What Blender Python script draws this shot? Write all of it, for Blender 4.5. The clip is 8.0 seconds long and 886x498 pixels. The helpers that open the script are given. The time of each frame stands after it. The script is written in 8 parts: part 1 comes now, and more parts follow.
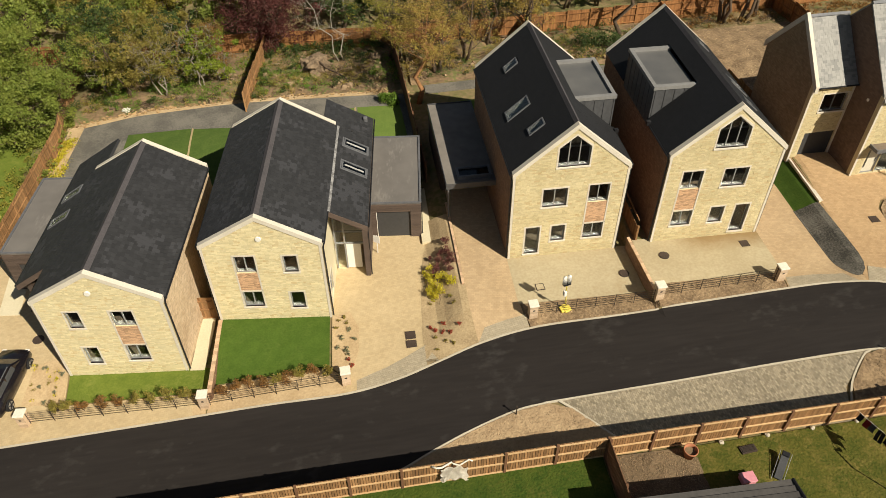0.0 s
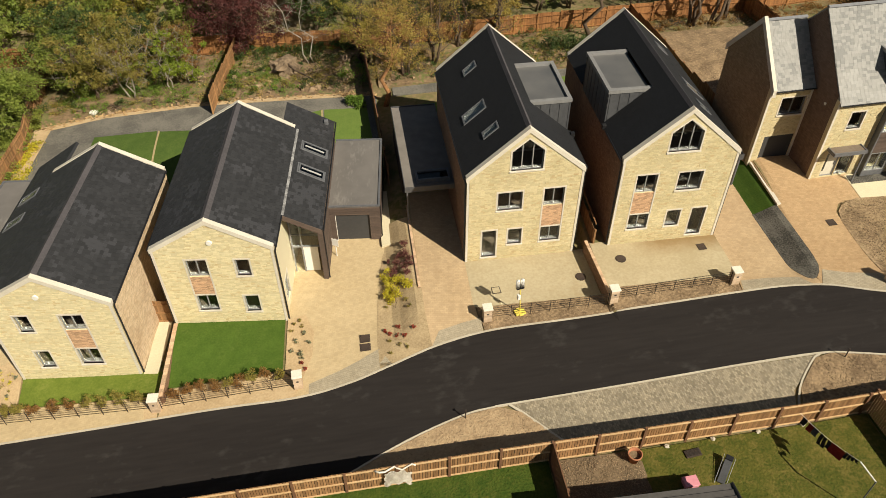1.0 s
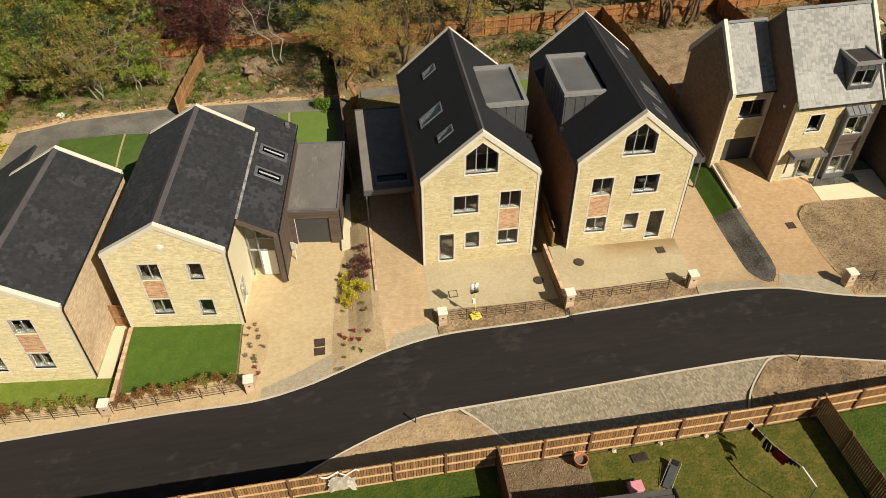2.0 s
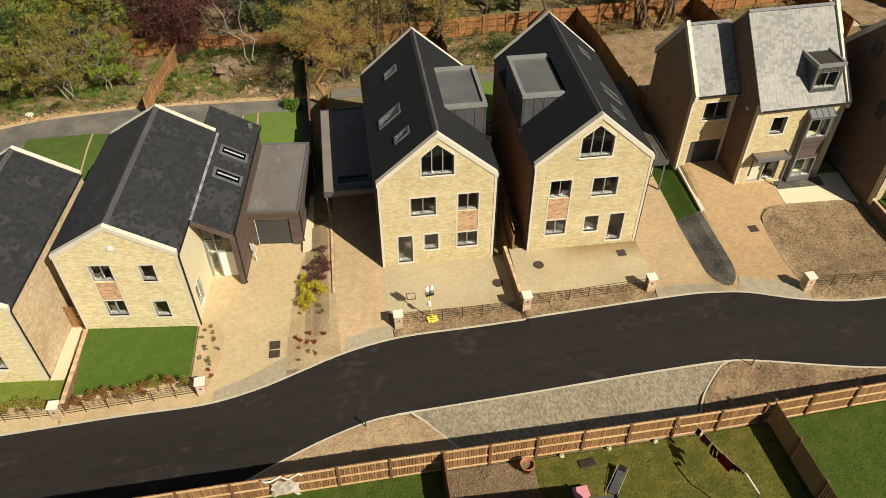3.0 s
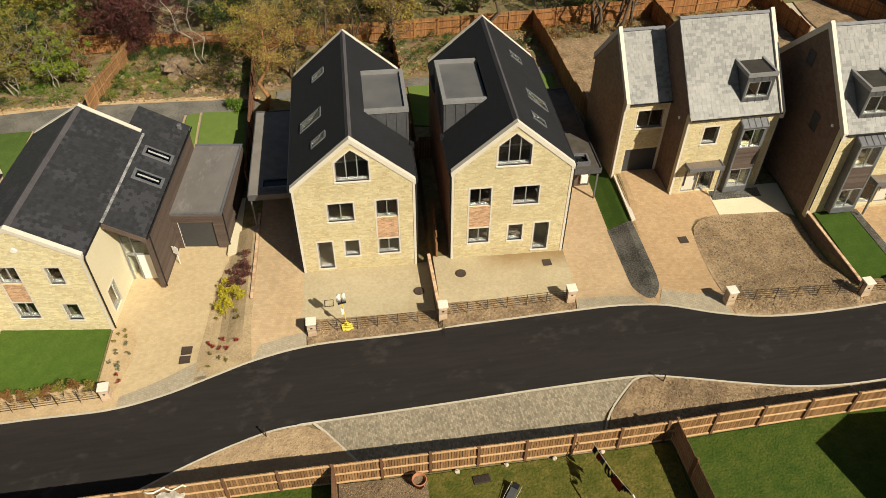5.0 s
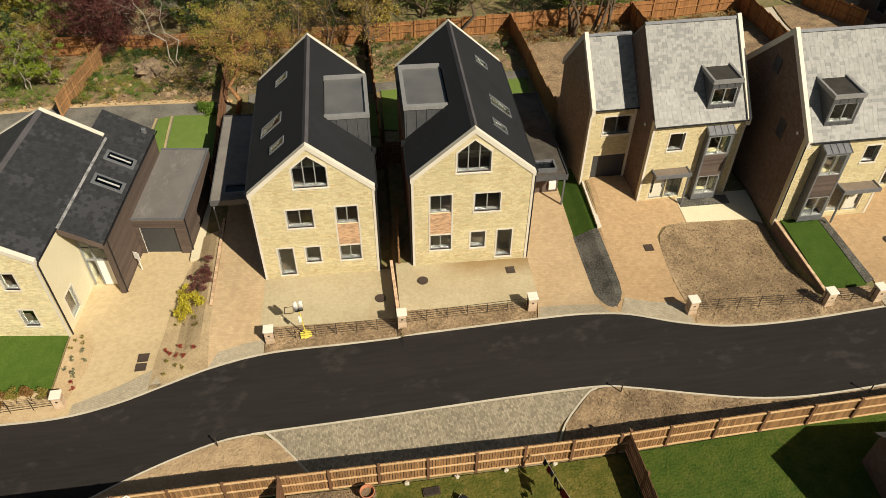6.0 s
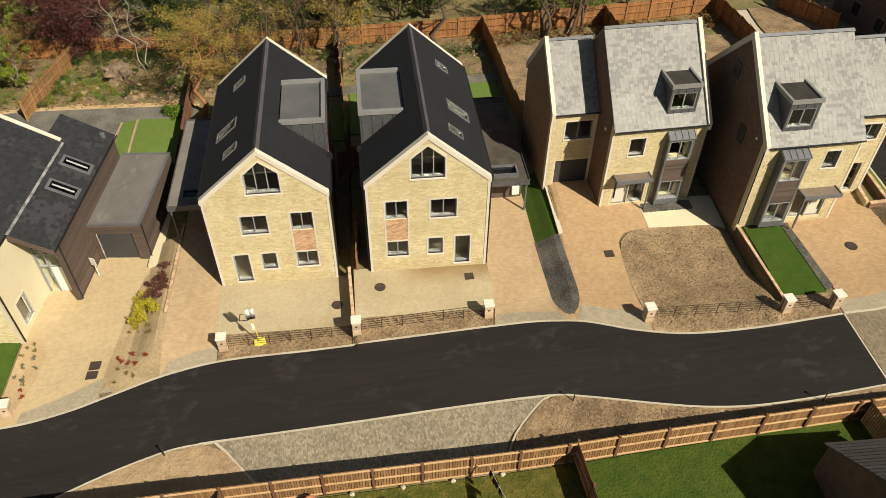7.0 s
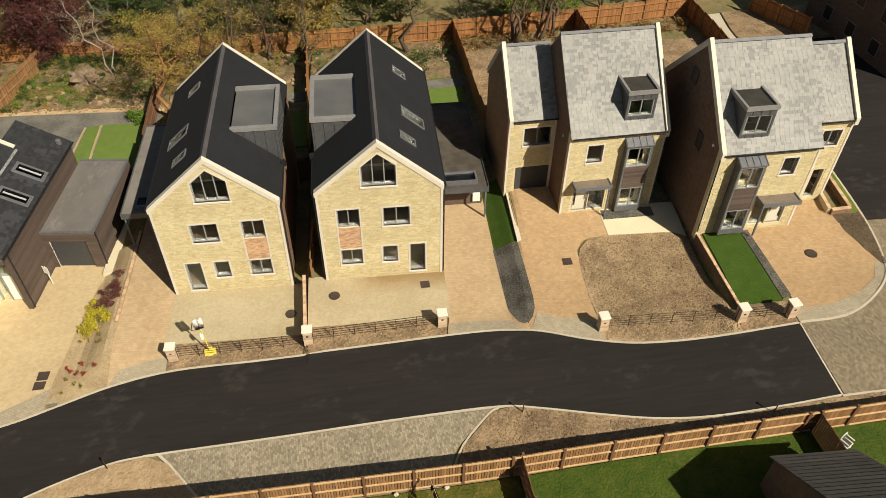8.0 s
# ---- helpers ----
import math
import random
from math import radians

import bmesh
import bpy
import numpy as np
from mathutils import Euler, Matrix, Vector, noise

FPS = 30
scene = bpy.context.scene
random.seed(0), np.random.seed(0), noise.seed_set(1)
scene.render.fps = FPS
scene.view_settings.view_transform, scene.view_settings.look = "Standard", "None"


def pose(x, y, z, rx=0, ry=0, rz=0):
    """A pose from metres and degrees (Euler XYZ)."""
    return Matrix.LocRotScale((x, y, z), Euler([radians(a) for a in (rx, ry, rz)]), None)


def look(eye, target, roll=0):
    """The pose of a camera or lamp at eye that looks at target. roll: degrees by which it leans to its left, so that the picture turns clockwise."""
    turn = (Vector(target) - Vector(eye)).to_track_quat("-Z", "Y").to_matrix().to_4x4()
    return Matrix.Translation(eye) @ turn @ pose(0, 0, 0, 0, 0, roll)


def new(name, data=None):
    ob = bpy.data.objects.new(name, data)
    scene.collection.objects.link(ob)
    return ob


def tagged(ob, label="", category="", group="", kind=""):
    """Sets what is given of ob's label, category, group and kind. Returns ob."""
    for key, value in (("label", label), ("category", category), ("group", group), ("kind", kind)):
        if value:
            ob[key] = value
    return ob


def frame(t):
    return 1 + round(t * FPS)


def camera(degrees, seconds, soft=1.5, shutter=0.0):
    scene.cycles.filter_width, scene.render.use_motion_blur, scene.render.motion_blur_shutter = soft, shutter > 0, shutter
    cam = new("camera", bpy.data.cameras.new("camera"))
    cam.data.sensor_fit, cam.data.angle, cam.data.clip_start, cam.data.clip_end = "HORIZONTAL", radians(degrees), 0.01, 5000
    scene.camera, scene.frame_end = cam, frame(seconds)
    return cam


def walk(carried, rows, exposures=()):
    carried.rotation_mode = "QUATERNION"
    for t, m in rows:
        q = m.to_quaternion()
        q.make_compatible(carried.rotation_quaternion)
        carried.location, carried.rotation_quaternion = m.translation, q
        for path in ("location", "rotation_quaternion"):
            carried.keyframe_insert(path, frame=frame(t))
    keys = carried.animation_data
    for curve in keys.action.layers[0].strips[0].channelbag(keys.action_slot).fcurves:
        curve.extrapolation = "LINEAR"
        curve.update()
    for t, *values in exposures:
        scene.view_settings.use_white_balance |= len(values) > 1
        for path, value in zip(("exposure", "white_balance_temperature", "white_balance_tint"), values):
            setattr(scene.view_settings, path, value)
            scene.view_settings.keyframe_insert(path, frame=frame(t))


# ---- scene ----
cam = camera(61.8, 8.0, soft=0.7)
PATH = [
    (0, (-17.195, -32.634, 31.855), (-15.436, -18.173, 18.155), -0.40),
    (0.5, (-15.961, -32.733, 31.941), (-14.185, -18.286, 18.231), -0.30),
    (1, (-14.686, -32.834, 32.010), (-12.856, -18.379, 18.310), -0.20),
    (1.5, (-13.410, -32.917, 32.058), (-11.547, -18.450, 18.368), -0.20),
    (3, (-9.539, -32.969, 31.971), (-7.690, -18.519, 18.281), 0.00),
    (3.5, (-8.207, -32.933, 31.932), (-6.421, -18.488, 18.212), 0.00),
    (4, (-6.891, -32.882, 31.927), (-5.117, -18.445, 18.197), 0.20),
    (4.5, (-5.538, -32.803, 31.884), (-3.836, -18.370, 18.144), 0.30),
    (6, (-1.801, -32.305, 31.917), (-0.189, -17.862, 18.177), 0.60),
    (6.5, (-0.599, -32.185, 31.898), (1.003, -17.740, 18.168), 0.50),
    (7, (0.680, -32.006, 31.913), (2.333, -17.562, 18.173), 0.70),
    (7.5, (1.936, -31.814, 31.901), (3.611, -17.364, 18.171), 0.70),
    (8, (3.343, -31.632, 31.939), (5.017, -17.183, 18.209), 0.70),
]
walk(cam, [(t, look(eye, target, roll)) for t, eye, target, roll in PATH])

# ---- light ----
EXPOSURE = 0.44
scene.view_settings.exposure = EXPOSURE
SUN_FROM = Vector((0.68, -0.86, 1.0))
sun = new("sun", bpy.data.lights.new("sun", "SUN"))
sun.data.energy, sun.data.angle, sun.data.color = 5.0, radians(0.53), (1.0, 0.915, 0.75)
sun.matrix_world = look(SUN_FROM * 60, (0, 0, 0))
world = bpy.data.worlds.new("sky")
scene.world = world
world.use_nodes = True
sky = world.node_tree.nodes.new("ShaderNodeTexSky")
sky.sky_type, sky.sun_disc, sky.sun_elevation, sky.sun_rotation = "NISHITA", False, radians(42), radians(141.7)
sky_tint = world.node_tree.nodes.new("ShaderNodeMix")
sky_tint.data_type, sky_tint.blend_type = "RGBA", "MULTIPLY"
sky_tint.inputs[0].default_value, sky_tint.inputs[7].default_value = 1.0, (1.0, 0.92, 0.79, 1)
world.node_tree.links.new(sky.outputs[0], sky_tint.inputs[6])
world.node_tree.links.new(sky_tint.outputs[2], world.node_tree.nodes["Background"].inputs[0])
world.node_tree.nodes["Background"].inputs[1].default_value = 0.040


# ---- materials ----
def material(name, colour, other=None, rough=0.8, grain=8.0, patch=0.6, bump=0.15, metal=0.0, pieces=0.0, spread=0.5, stretch=(1, 1, 1), spec=0.3, deep=0.02):
    """Two colours mixed by noise at two sizes; pieces: how far single pieces differ in brightness."""
    m = bpy.data.materials.new(name)
    m.use_nodes = True
    n, l = m.node_tree.nodes, m.node_tree.links
    b = n["Principled BSDF"]
    b.inputs["Roughness"].default_value, b.inputs["Metallic"].default_value = rough, metal
    b.inputs["Specular IOR Level"].default_value = spec
    other = other or tuple(c * 0.7 for c in colour)
    co = n.new("ShaderNodeTexCoord")
    mp = n.new("ShaderNodeMapping")
    mp.inputs["Scale"].default_value = stretch
    l.new(co.outputs["Object"], mp.inputs[0])
    fine, wide = n.new("ShaderNodeTexNoise"), n.new("ShaderNodeTexNoise")
    fine.inputs["Scale"].default_value, fine.inputs["Detail"].default_value = grain, 5
    wide.inputs["Scale"].default_value, wide.inputs["Detail"].default_value = patch, 4
    l.new(mp.outputs[0], fine.inputs[0]), l.new(mp.outputs[0], wide.inputs[0])
    add = n.new("ShaderNodeMath")
    add.operation = "ADD"
    l.new(fine.outputs[0], add.inputs[0]), l.new(wide.outputs[0], add.inputs[1])
    ramp = n.new("ShaderNodeMapRange")
    ramp.inputs[1].default_value, ramp.inputs[2].default_value = 1.0 - spread * 0.5, 1.0 + spread * 0.5
    l.new(add.outputs[0], ramp.inputs[0])
    mix = n.new("ShaderNodeMix")
    mix.data_type = "RGBA"
    mix.inputs[6].default_value, mix.inputs[7].default_value = (*colour, 1), (*other, 1)
    l.new(ramp.outputs[0], mix.inputs[0])
    out = mix.outputs[2]
    if pieces:
        info, geo = n.new("ShaderNodeObjectInfo"), n.new("ShaderNodeNewGeometry")
        s = n.new("ShaderNodeMath")
        s.operation = "ADD"
        l.new(info.outputs["Random"], s.inputs[0]), l.new(geo.outputs["Random Per Island"], s.inputs[1])
        fr = n.new("ShaderNodeMath")
        fr.operation = "FRACT"
        l.new(s.outputs[0], fr.inputs[0])
        mr = n.new("ShaderNodeMapRange")
        mr.inputs[3].default_value, mr.inputs[4].default_value = 1 - pieces, 1 + pieces
        l.new(fr.outputs[0], mr.inputs[0])
        hs = n.new("ShaderNodeHueSaturation")
        l.new(mr.outputs[0], hs.inputs["Value"]), l.new(out, hs.inputs["Color"])
        out = hs.outputs[0]
    l.new(out, b.inputs["Base Color"])
    if bump:
        bp = n.new("ShaderNodeBump")
        bp.inputs["Strength"].default_value, bp.inputs["Distance"].default_value = bump, deep
        l.new(fine.outputs[0], bp.inputs["Height"]), l.new(bp.outputs[0], b.inputs["Normal"])
    return m


def tile_material(name, colour, other, joint, width, height, gap, rough=0.85, bump=0.4, turn=0.0, vary=0.5, upright=False):
    """Small blocks laid in courses, seen too small to be pieces of their own."""
    m = material(name, colour, other, rough, 3.0, 0.35, 0.0)
    n, l = m.node_tree.nodes, m.node_tree.links
    b = n["Principled BSDF"]
    src = b.inputs["Base Color"].links[0].from_socket
    co, mp, br = n.new("ShaderNodeTexCoord"), n.new("ShaderNodeMapping"), n.new("ShaderNodeTexBrick")
    mp.inputs["Rotation"].default_value = (0, 0, radians(turn))
    br.inputs["Scale"].default_value = 1.0
    br.inputs["Brick Width"].default_value, br.inputs["Row Height"].default_value, br.inputs["Mortar Size"].default_value = width, height, gap
    br.inputs["Color1"].default_value, br.inputs["Color2"].default_value, br.inputs["Mortar"].default_value = (1, 1, 1, 1), (1 - vary, 1 - vary, 1 - vary, 1), (*joint, 1)
    if upright:
        sep, run, com = n.new("ShaderNodeSeparateXYZ"), n.new("ShaderNodeMath"), n.new("ShaderNodeCombineXYZ")
        run.operation = "ADD"
        l.new(co.outputs["Object"], sep.inputs[0]), l.new(sep.outputs[0], run.inputs[0]), l.new(sep.outputs[1], run.inputs[1])
        l.new(run.outputs[0], com.inputs[0]), l.new(sep.outputs[2], com.inputs[1]), l.new(com.outputs[0], mp.inputs[0])
    else:
        l.new(co.outputs["Object"], mp.inputs[0])
    l.new(mp.outputs[0], br.inputs[0])
    mul = n.new("ShaderNodeMix")
    mul.data_type, mul.blend_type = "RGBA", "MULTIPLY"
    mul.inputs[0].default_value = 1.0
    l.new(src, mul.inputs[6]), l.new(br.outputs[0], mul.inputs[7]), l.new(mul.outputs[2], b.inputs["Base Color"])
    bp = n.new("ShaderNodeBump")
    bp.invert = True
    bp.inputs["Strength"].default_value, bp.inputs["Distance"].default_value = bump, 0.01
    l.new(br.outputs["Fac"], bp.inputs["Height"]), l.new(bp.outputs[0], b.inputs["Normal"])
    return m


def glass_material(tint=(0.80, 0.86, 0.86)):
    m = bpy.data.materials.new("window_glass")
    m.use_nodes = True
    b = m.node_tree.nodes["Principled BSDF"]
    b.inputs["Base Color"].default_value = (*tint, 1)
    b.inputs["Roughness"].default_value, b.inputs["Transmission Weight"].default_value, b.inputs["IOR"].default_value = 0.02, 1.0, 1.45
    return m




def ochre_stones(m, colour, share):
    """A share of the stones is of a second, browner kind."""
    n, l = m.node_tree.nodes, m.node_tree.links
    b = n["Principled BSDF"]
    src = b.inputs["Base Color"].links[0].from_socket
    info, geo, s, fr, mr, mix, no, mu = n.new("ShaderNodeObjectInfo"), n.new("ShaderNodeNewGeometry"), n.new("ShaderNodeMath"), n.new("ShaderNodeMath"), n.new("ShaderNodeMapRange"), n.new("ShaderNodeMix"), n.new("ShaderNodeTexNoise"), n.new("ShaderNodeMath")
    s.operation, fr.operation, mu.operation = "MULTIPLY_ADD", "FRACT", "MULTIPLY"
    s.inputs[1].default_value = 7.31
    l.new(info.outputs["Random"], s.inputs[0]), l.new(geo.outputs["Random Per Island"], s.inputs[2]), l.new(s.outputs[0], fr.inputs[0])
    mr.inputs[1].default_value, mr.inputs[2].default_value = 1 - share, 1.0
    l.new(fr.outputs[0], mr.inputs[0])
    no.inputs["Scale"].default_value = 5.0
    l.new(geo.outputs["Position"], no.inputs[0])
    l.new(mr.outputs[0], mu.inputs[0]), l.new(no.outputs[0], mu.inputs[1])
    mix.data_type = "RGBA"
    mix.inputs[7].default_value = (*colour, 1)
    l.new(mu.outputs[0], mix.inputs[0]), l.new(src, mix.inputs[6]), l.new(mix.outputs[2], b.inputs["Base Color"])
    return m


STONE = ochre_stones(material("buff_sandstone", (0.60, 0.52, 0.318), (0.465, 0.385, 0.212), 0.9, 11, 0.8, 0.7, pieces=0.11, spread=0.7), (0.40, 0.265, 0.12), 0.20)
STONE_PALE = ochre_stones(material("pale_buff_sandstone", (0.66, 0.585, 0.37), (0.565, 0.48, 0.275), 0.9, 7, 0.8, 0.6, pieces=0.11, spread=0.9), (0.45, 0.31, 0.14), 0.20)
MORTAR = material("sandstone_mortar", (0.60, 0.52, 0.335), (0.50, 0.42, 0.245), 0.95, 20, 1.0, 0.2)
ASHLAR = material("cream_dressed_stone", (0.615, 0.565, 0.475), (0.53, 0.48, 0.39), 0.85, 12, 0.7, 0.1)
BRICK = tile_material("red_brick", (0.33, 0.20, 0.125), (0.25, 0.145, 0.09), (0.62, 0.56, 0.5), 0.23, 0.075, 0.008, vary=0.35, upright=True)
BRICK_BUFF = tile_material("buff_orange_brick", (0.66, 0.52, 0.36), (0.52, 0.38, 0.245), (0.90, 0.87, 0.80), 0.26, 0.085, 0.009, vary=0.30, upright=True)
BRICK_PIECE = material("orange_brick", (0.55, 0.36, 0.215), (0.42, 0.258, 0.148), 0.9, 12, 1.0, 0.25, pieces=0.28)
COPING_BRICK = material("buff_coping_brick", (0.56, 0.40, 0.255), (0.46, 0.29, 0.175), 0.9, 12, 1.0, 0.25, pieces=0.22)
TAN_BRICK = tile_material("tan_brown_brick", (0.35, 0.265, 0.168), (0.265, 0.195, 0.12), (0.8, 0.76, 0.7), 0.23, 0.075, 0.008, vary=0.3, upright=True)
DARK_BRICK = tile_material("brown_brick", (0.195, 0.130, 0.097), (0.140, 0.092, 0.068), (0.7, 0.66, 0.6), 0.23, 0.075, 0.008, vary=0.3, upright=True)
RENDER_WHITE = material("cream_render", (0.66, 0.60, 0.42), (0.60, 0.53, 0.36), 0.9, 14, 0.5, 0.08)


def slate_material(name, dark, pale, share, spread=0.16, size=0.55, rough=0.6, weight=2.0):
    """Slates of two shades: single pale ones and patches of them among the dark."""
    m = material(name, dark, tuple(c * 1.18 for c in dark), rough, 9.0, 0.5, 0.2, pieces=spread, spread=0.8)
    n, l = m.node_tree.nodes, m.node_tree.links
    b = n["Principled BSDF"]
    src = b.inputs["Base Color"].links[0].from_socket
    info, geo, co, no = n.new("ShaderNodeObjectInfo"), n.new("ShaderNodeNewGeometry"), n.new("ShaderNodeTexCoord"), n.new("ShaderNodeTexNoise")
    no.inputs["Scale"].default_value, no.inputs["Detail"].default_value = size, 3
    pos = n.new("ShaderNodeVectorMath")
    pos.operation = "SNAP"
    pos.inputs[1].default_value = (0.12, 0.12, 0.12)
    l.new(geo.outputs["Position"], pos.inputs[0]), l.new(pos.outputs[0], no.inputs[0])
    s = n.new("ShaderNodeMath")
    s.operation = "ADD"
    l.new(info.outputs["Random"], s.inputs[0]), l.new(geo.outputs["Random Per Island"], s.inputs[1])
    fr = n.new("ShaderNodeMath")
    fr.operation = "FRACT"
    l.new(s.outputs[0], fr.inputs[0])
    mad = n.new("ShaderNodeMath")
    mad.operation = "MULTIPLY_ADD"
    mad.inputs[1].default_value = weight
    l.new(no.outputs[0], mad.inputs[0]), l.new(fr.outputs[0], mad.inputs[2])
    st = n.new("ShaderNodeMapRange")
    st.inputs[1].default_value, st.inputs[2].default_value = share, share + 0.25
    l.new(mad.outputs[0], st.inputs[0])
    mix = n.new("ShaderNodeMix")
    mix.data_type = "RGBA"
    mix.inputs[7].default_value = (*pale, 1)
    l.new(st.outputs[0], mix.inputs[0]), l.new(src, mix.inputs[6]), l.new(mix.outputs[2], b.inputs["Base Color"])
    return m


SLATE_DARK = slate_material("dark_slate", (0.0262, 0.0263, 0.0278), (0.0425, 0.0425, 0.046), 4.05, 0.20, 0.5, weight=6.0)
RIDGE = material("grey_brown_ridge_tile", (0.078, 0.071, 0.075), (0.056, 0.051, 0.054), 0.8, 8, 0.8, 0.2)
SLATE_BLACK = material("black_slate", (0.0185, 0.0190, 0.0212), (0.0150, 0.0153, 0.0168), 0.75, 10, 0.5, 0.12, pieces=0.05, spec=0.2)
SLATE_GREY = slate_material("grey_slate", (0.235, 0.229, 0.212), (0.170, 0.168, 0.159), 1.62, 0.13, 0.6, 0.55)
LEAD = material("grey_lead", (0.175, 0.177, 0.186), (0.125, 0.127, 0.134), 0.5, 5, 0.6, 0.1, metal=0.3)
CANOPY_BROWN = material("weathered_brown_metal", (0.205, 0.165, 0.130), (0.150, 0.118, 0.092), 0.6, 5, 0.8, 0.05)
ZINC = material("grey_zinc", (0.120, 0.121, 0.126), (0.092, 0.093, 0.097), 0.45, 4, 0.5, 0.05, metal=0.35)
FRAME_GREY = material("grey_window_frame", (0.25, 0.25, 0.245), (0.21, 0.21, 0.205), 0.45, 8, 0.8, 0.0)
GARAGE_GREY = material("anthracite_door", (0.055, 0.055, 0.056), (0.045, 0.045, 0.046), 0.5, 6, 0.6, 0.03)
PLASTIC_BLACK = material("black_plastic", (0.012, 0.012, 0.013), (0.018, 0.018, 0.02), 0.4, 8, 0.8, 0.0)
CREAM_PAINT = material("cream_door_paint", (0.60, 0.57, 0.47), (0.54, 0.51, 0.41), 0.55, 10, 0.8, 0.02)
WHITE = material("white_paint", (0.78, 0.75, 0.69), (0.70, 0.67, 0.60), 0.6, 10, 0.8, 0.02)
FLOOR_WOOD = material("brown_floor_boards", (0.16, 0.125, 0.09), (0.12, 0.092, 0.066), 0.6, 6, 0.5, 0.05, stretch=(4, 0.4, 1))
PLASTER = material("interior_plaster", (0.37, 0.355, 0.33), (0.32, 0.31, 0.285), 0.9, 6, 0.4, 0.0)
CLADDING = material("brown_timber_cladding", (0.108, 0.078, 0.062), (0.072, 0.052, 0.042), 0.75, 10, 0.5, 0.2, pieces=0.2, stretch=(0.3, 0.3, 4))
GLASS = glass_material()
SLAB = material("cream_paving_slab", (0.64, 0.57, 0.40), (0.56, 0.49, 0.33), 0.85, 10, 0.5, 0.08)
TARMAC = material("asphalt", (0.0182, 0.0156, 0.0146), (0.0285, 0.0246, 0.0226), 0.92, 2.2, 0.22, 0.30, spread=0.8, stretch=(0.22, 2.0, 1), spec=0.12)


def scuffs(m, colour, size, low, high, stretch):
    """Pale dusty scuffs laid over a material, in patches of their own."""
    n, l = m.node_tree.nodes, m.node_tree.links
    b = n["Principled BSDF"]
    src = b.inputs["Base Color"].links[0].from_socket
    co, mp, a, c, mu, mr, mix = n.new("ShaderNodeTexCoord"), n.new("ShaderNodeMapping"), n.new("ShaderNodeTexNoise"), n.new("ShaderNodeTexNoise"), n.new("ShaderNodeMath"), n.new("ShaderNodeMapRange"), n.new("ShaderNodeMix")
    mp.inputs["Scale"].default_value = stretch
    a.inputs["Scale"].default_value, a.inputs["Detail"].default_value = size, 2
    c.inputs["Scale"].default_value, c.inputs["Detail"].default_value = size * 6, 6
    l.new(co.outputs["Object"], mp.inputs[0]), l.new(mp.outputs[0], a.inputs[0]), l.new(mp.outputs[0], c.inputs[0])
    mu.operation = "MULTIPLY"
    l.new(a.outputs[0], mu.inputs[0]), l.new(c.outputs[0], mu.inputs[1])
    mr.inputs[1].default_value, mr.inputs[2].default_value, mr.inputs[4].default_value = low, high, 0.75
    l.new(mu.outputs[0], mr.inputs[0])
    mix.data_type = "RGBA"
    mix.inputs[7].default_value = (*colour, 1)
    l.new(mr.outputs[0], mix.inputs[0]), l.new(src, mix.inputs[6]), l.new(mix.outputs[2], b.inputs["Base Color"])
    return m


scuffs(TARMAC, (0.050, 0.046, 0.042), 0.35, 0.31, 0.52, (0.7, 1.1, 1))


def turf_material(name, low, high, straw, dry=0.55, deep=0.06):
    """Grass: blades, tufts and worn straw-coloured patches."""
    m = material(name, low, high, 0.95, 9, 1.6, 1.0, spread=0.5, deep=deep, spec=0.1)
    return scuffs(m, straw, 1.1, dry * 0.5, dry * 0.95, (1, 1, 1))


TURF_NEAR = turf_material("bright_garden_lawn", (0.032, 0.060, 0.009), (0.064, 0.088, 0.014), (0.098, 0.102, 0.022), 0.52)
TURF_PALE = turf_material("light_artificial_grass", (0.105, 0.158, 0.034), (0.130, 0.185, 0.040), (0.150, 0.185, 0.050), 0.58, 0.02)
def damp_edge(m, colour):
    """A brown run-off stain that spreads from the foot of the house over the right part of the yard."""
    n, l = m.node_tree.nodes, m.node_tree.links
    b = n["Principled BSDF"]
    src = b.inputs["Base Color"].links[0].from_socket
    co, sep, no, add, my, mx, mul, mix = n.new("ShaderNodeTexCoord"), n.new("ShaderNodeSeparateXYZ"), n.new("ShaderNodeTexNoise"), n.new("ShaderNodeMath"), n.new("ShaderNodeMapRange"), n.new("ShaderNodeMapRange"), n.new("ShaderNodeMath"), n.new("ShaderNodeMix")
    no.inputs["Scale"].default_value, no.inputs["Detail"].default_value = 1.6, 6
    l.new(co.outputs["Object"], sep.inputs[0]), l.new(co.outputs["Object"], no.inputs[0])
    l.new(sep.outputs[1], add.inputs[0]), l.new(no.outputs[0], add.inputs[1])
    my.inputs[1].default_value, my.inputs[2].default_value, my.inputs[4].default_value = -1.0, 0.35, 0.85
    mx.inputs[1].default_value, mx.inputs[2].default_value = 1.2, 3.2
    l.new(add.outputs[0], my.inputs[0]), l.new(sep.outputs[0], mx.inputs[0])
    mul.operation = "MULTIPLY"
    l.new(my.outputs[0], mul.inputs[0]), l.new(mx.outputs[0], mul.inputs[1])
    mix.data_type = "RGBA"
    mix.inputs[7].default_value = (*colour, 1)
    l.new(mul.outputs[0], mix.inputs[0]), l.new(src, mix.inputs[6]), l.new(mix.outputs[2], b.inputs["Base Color"])


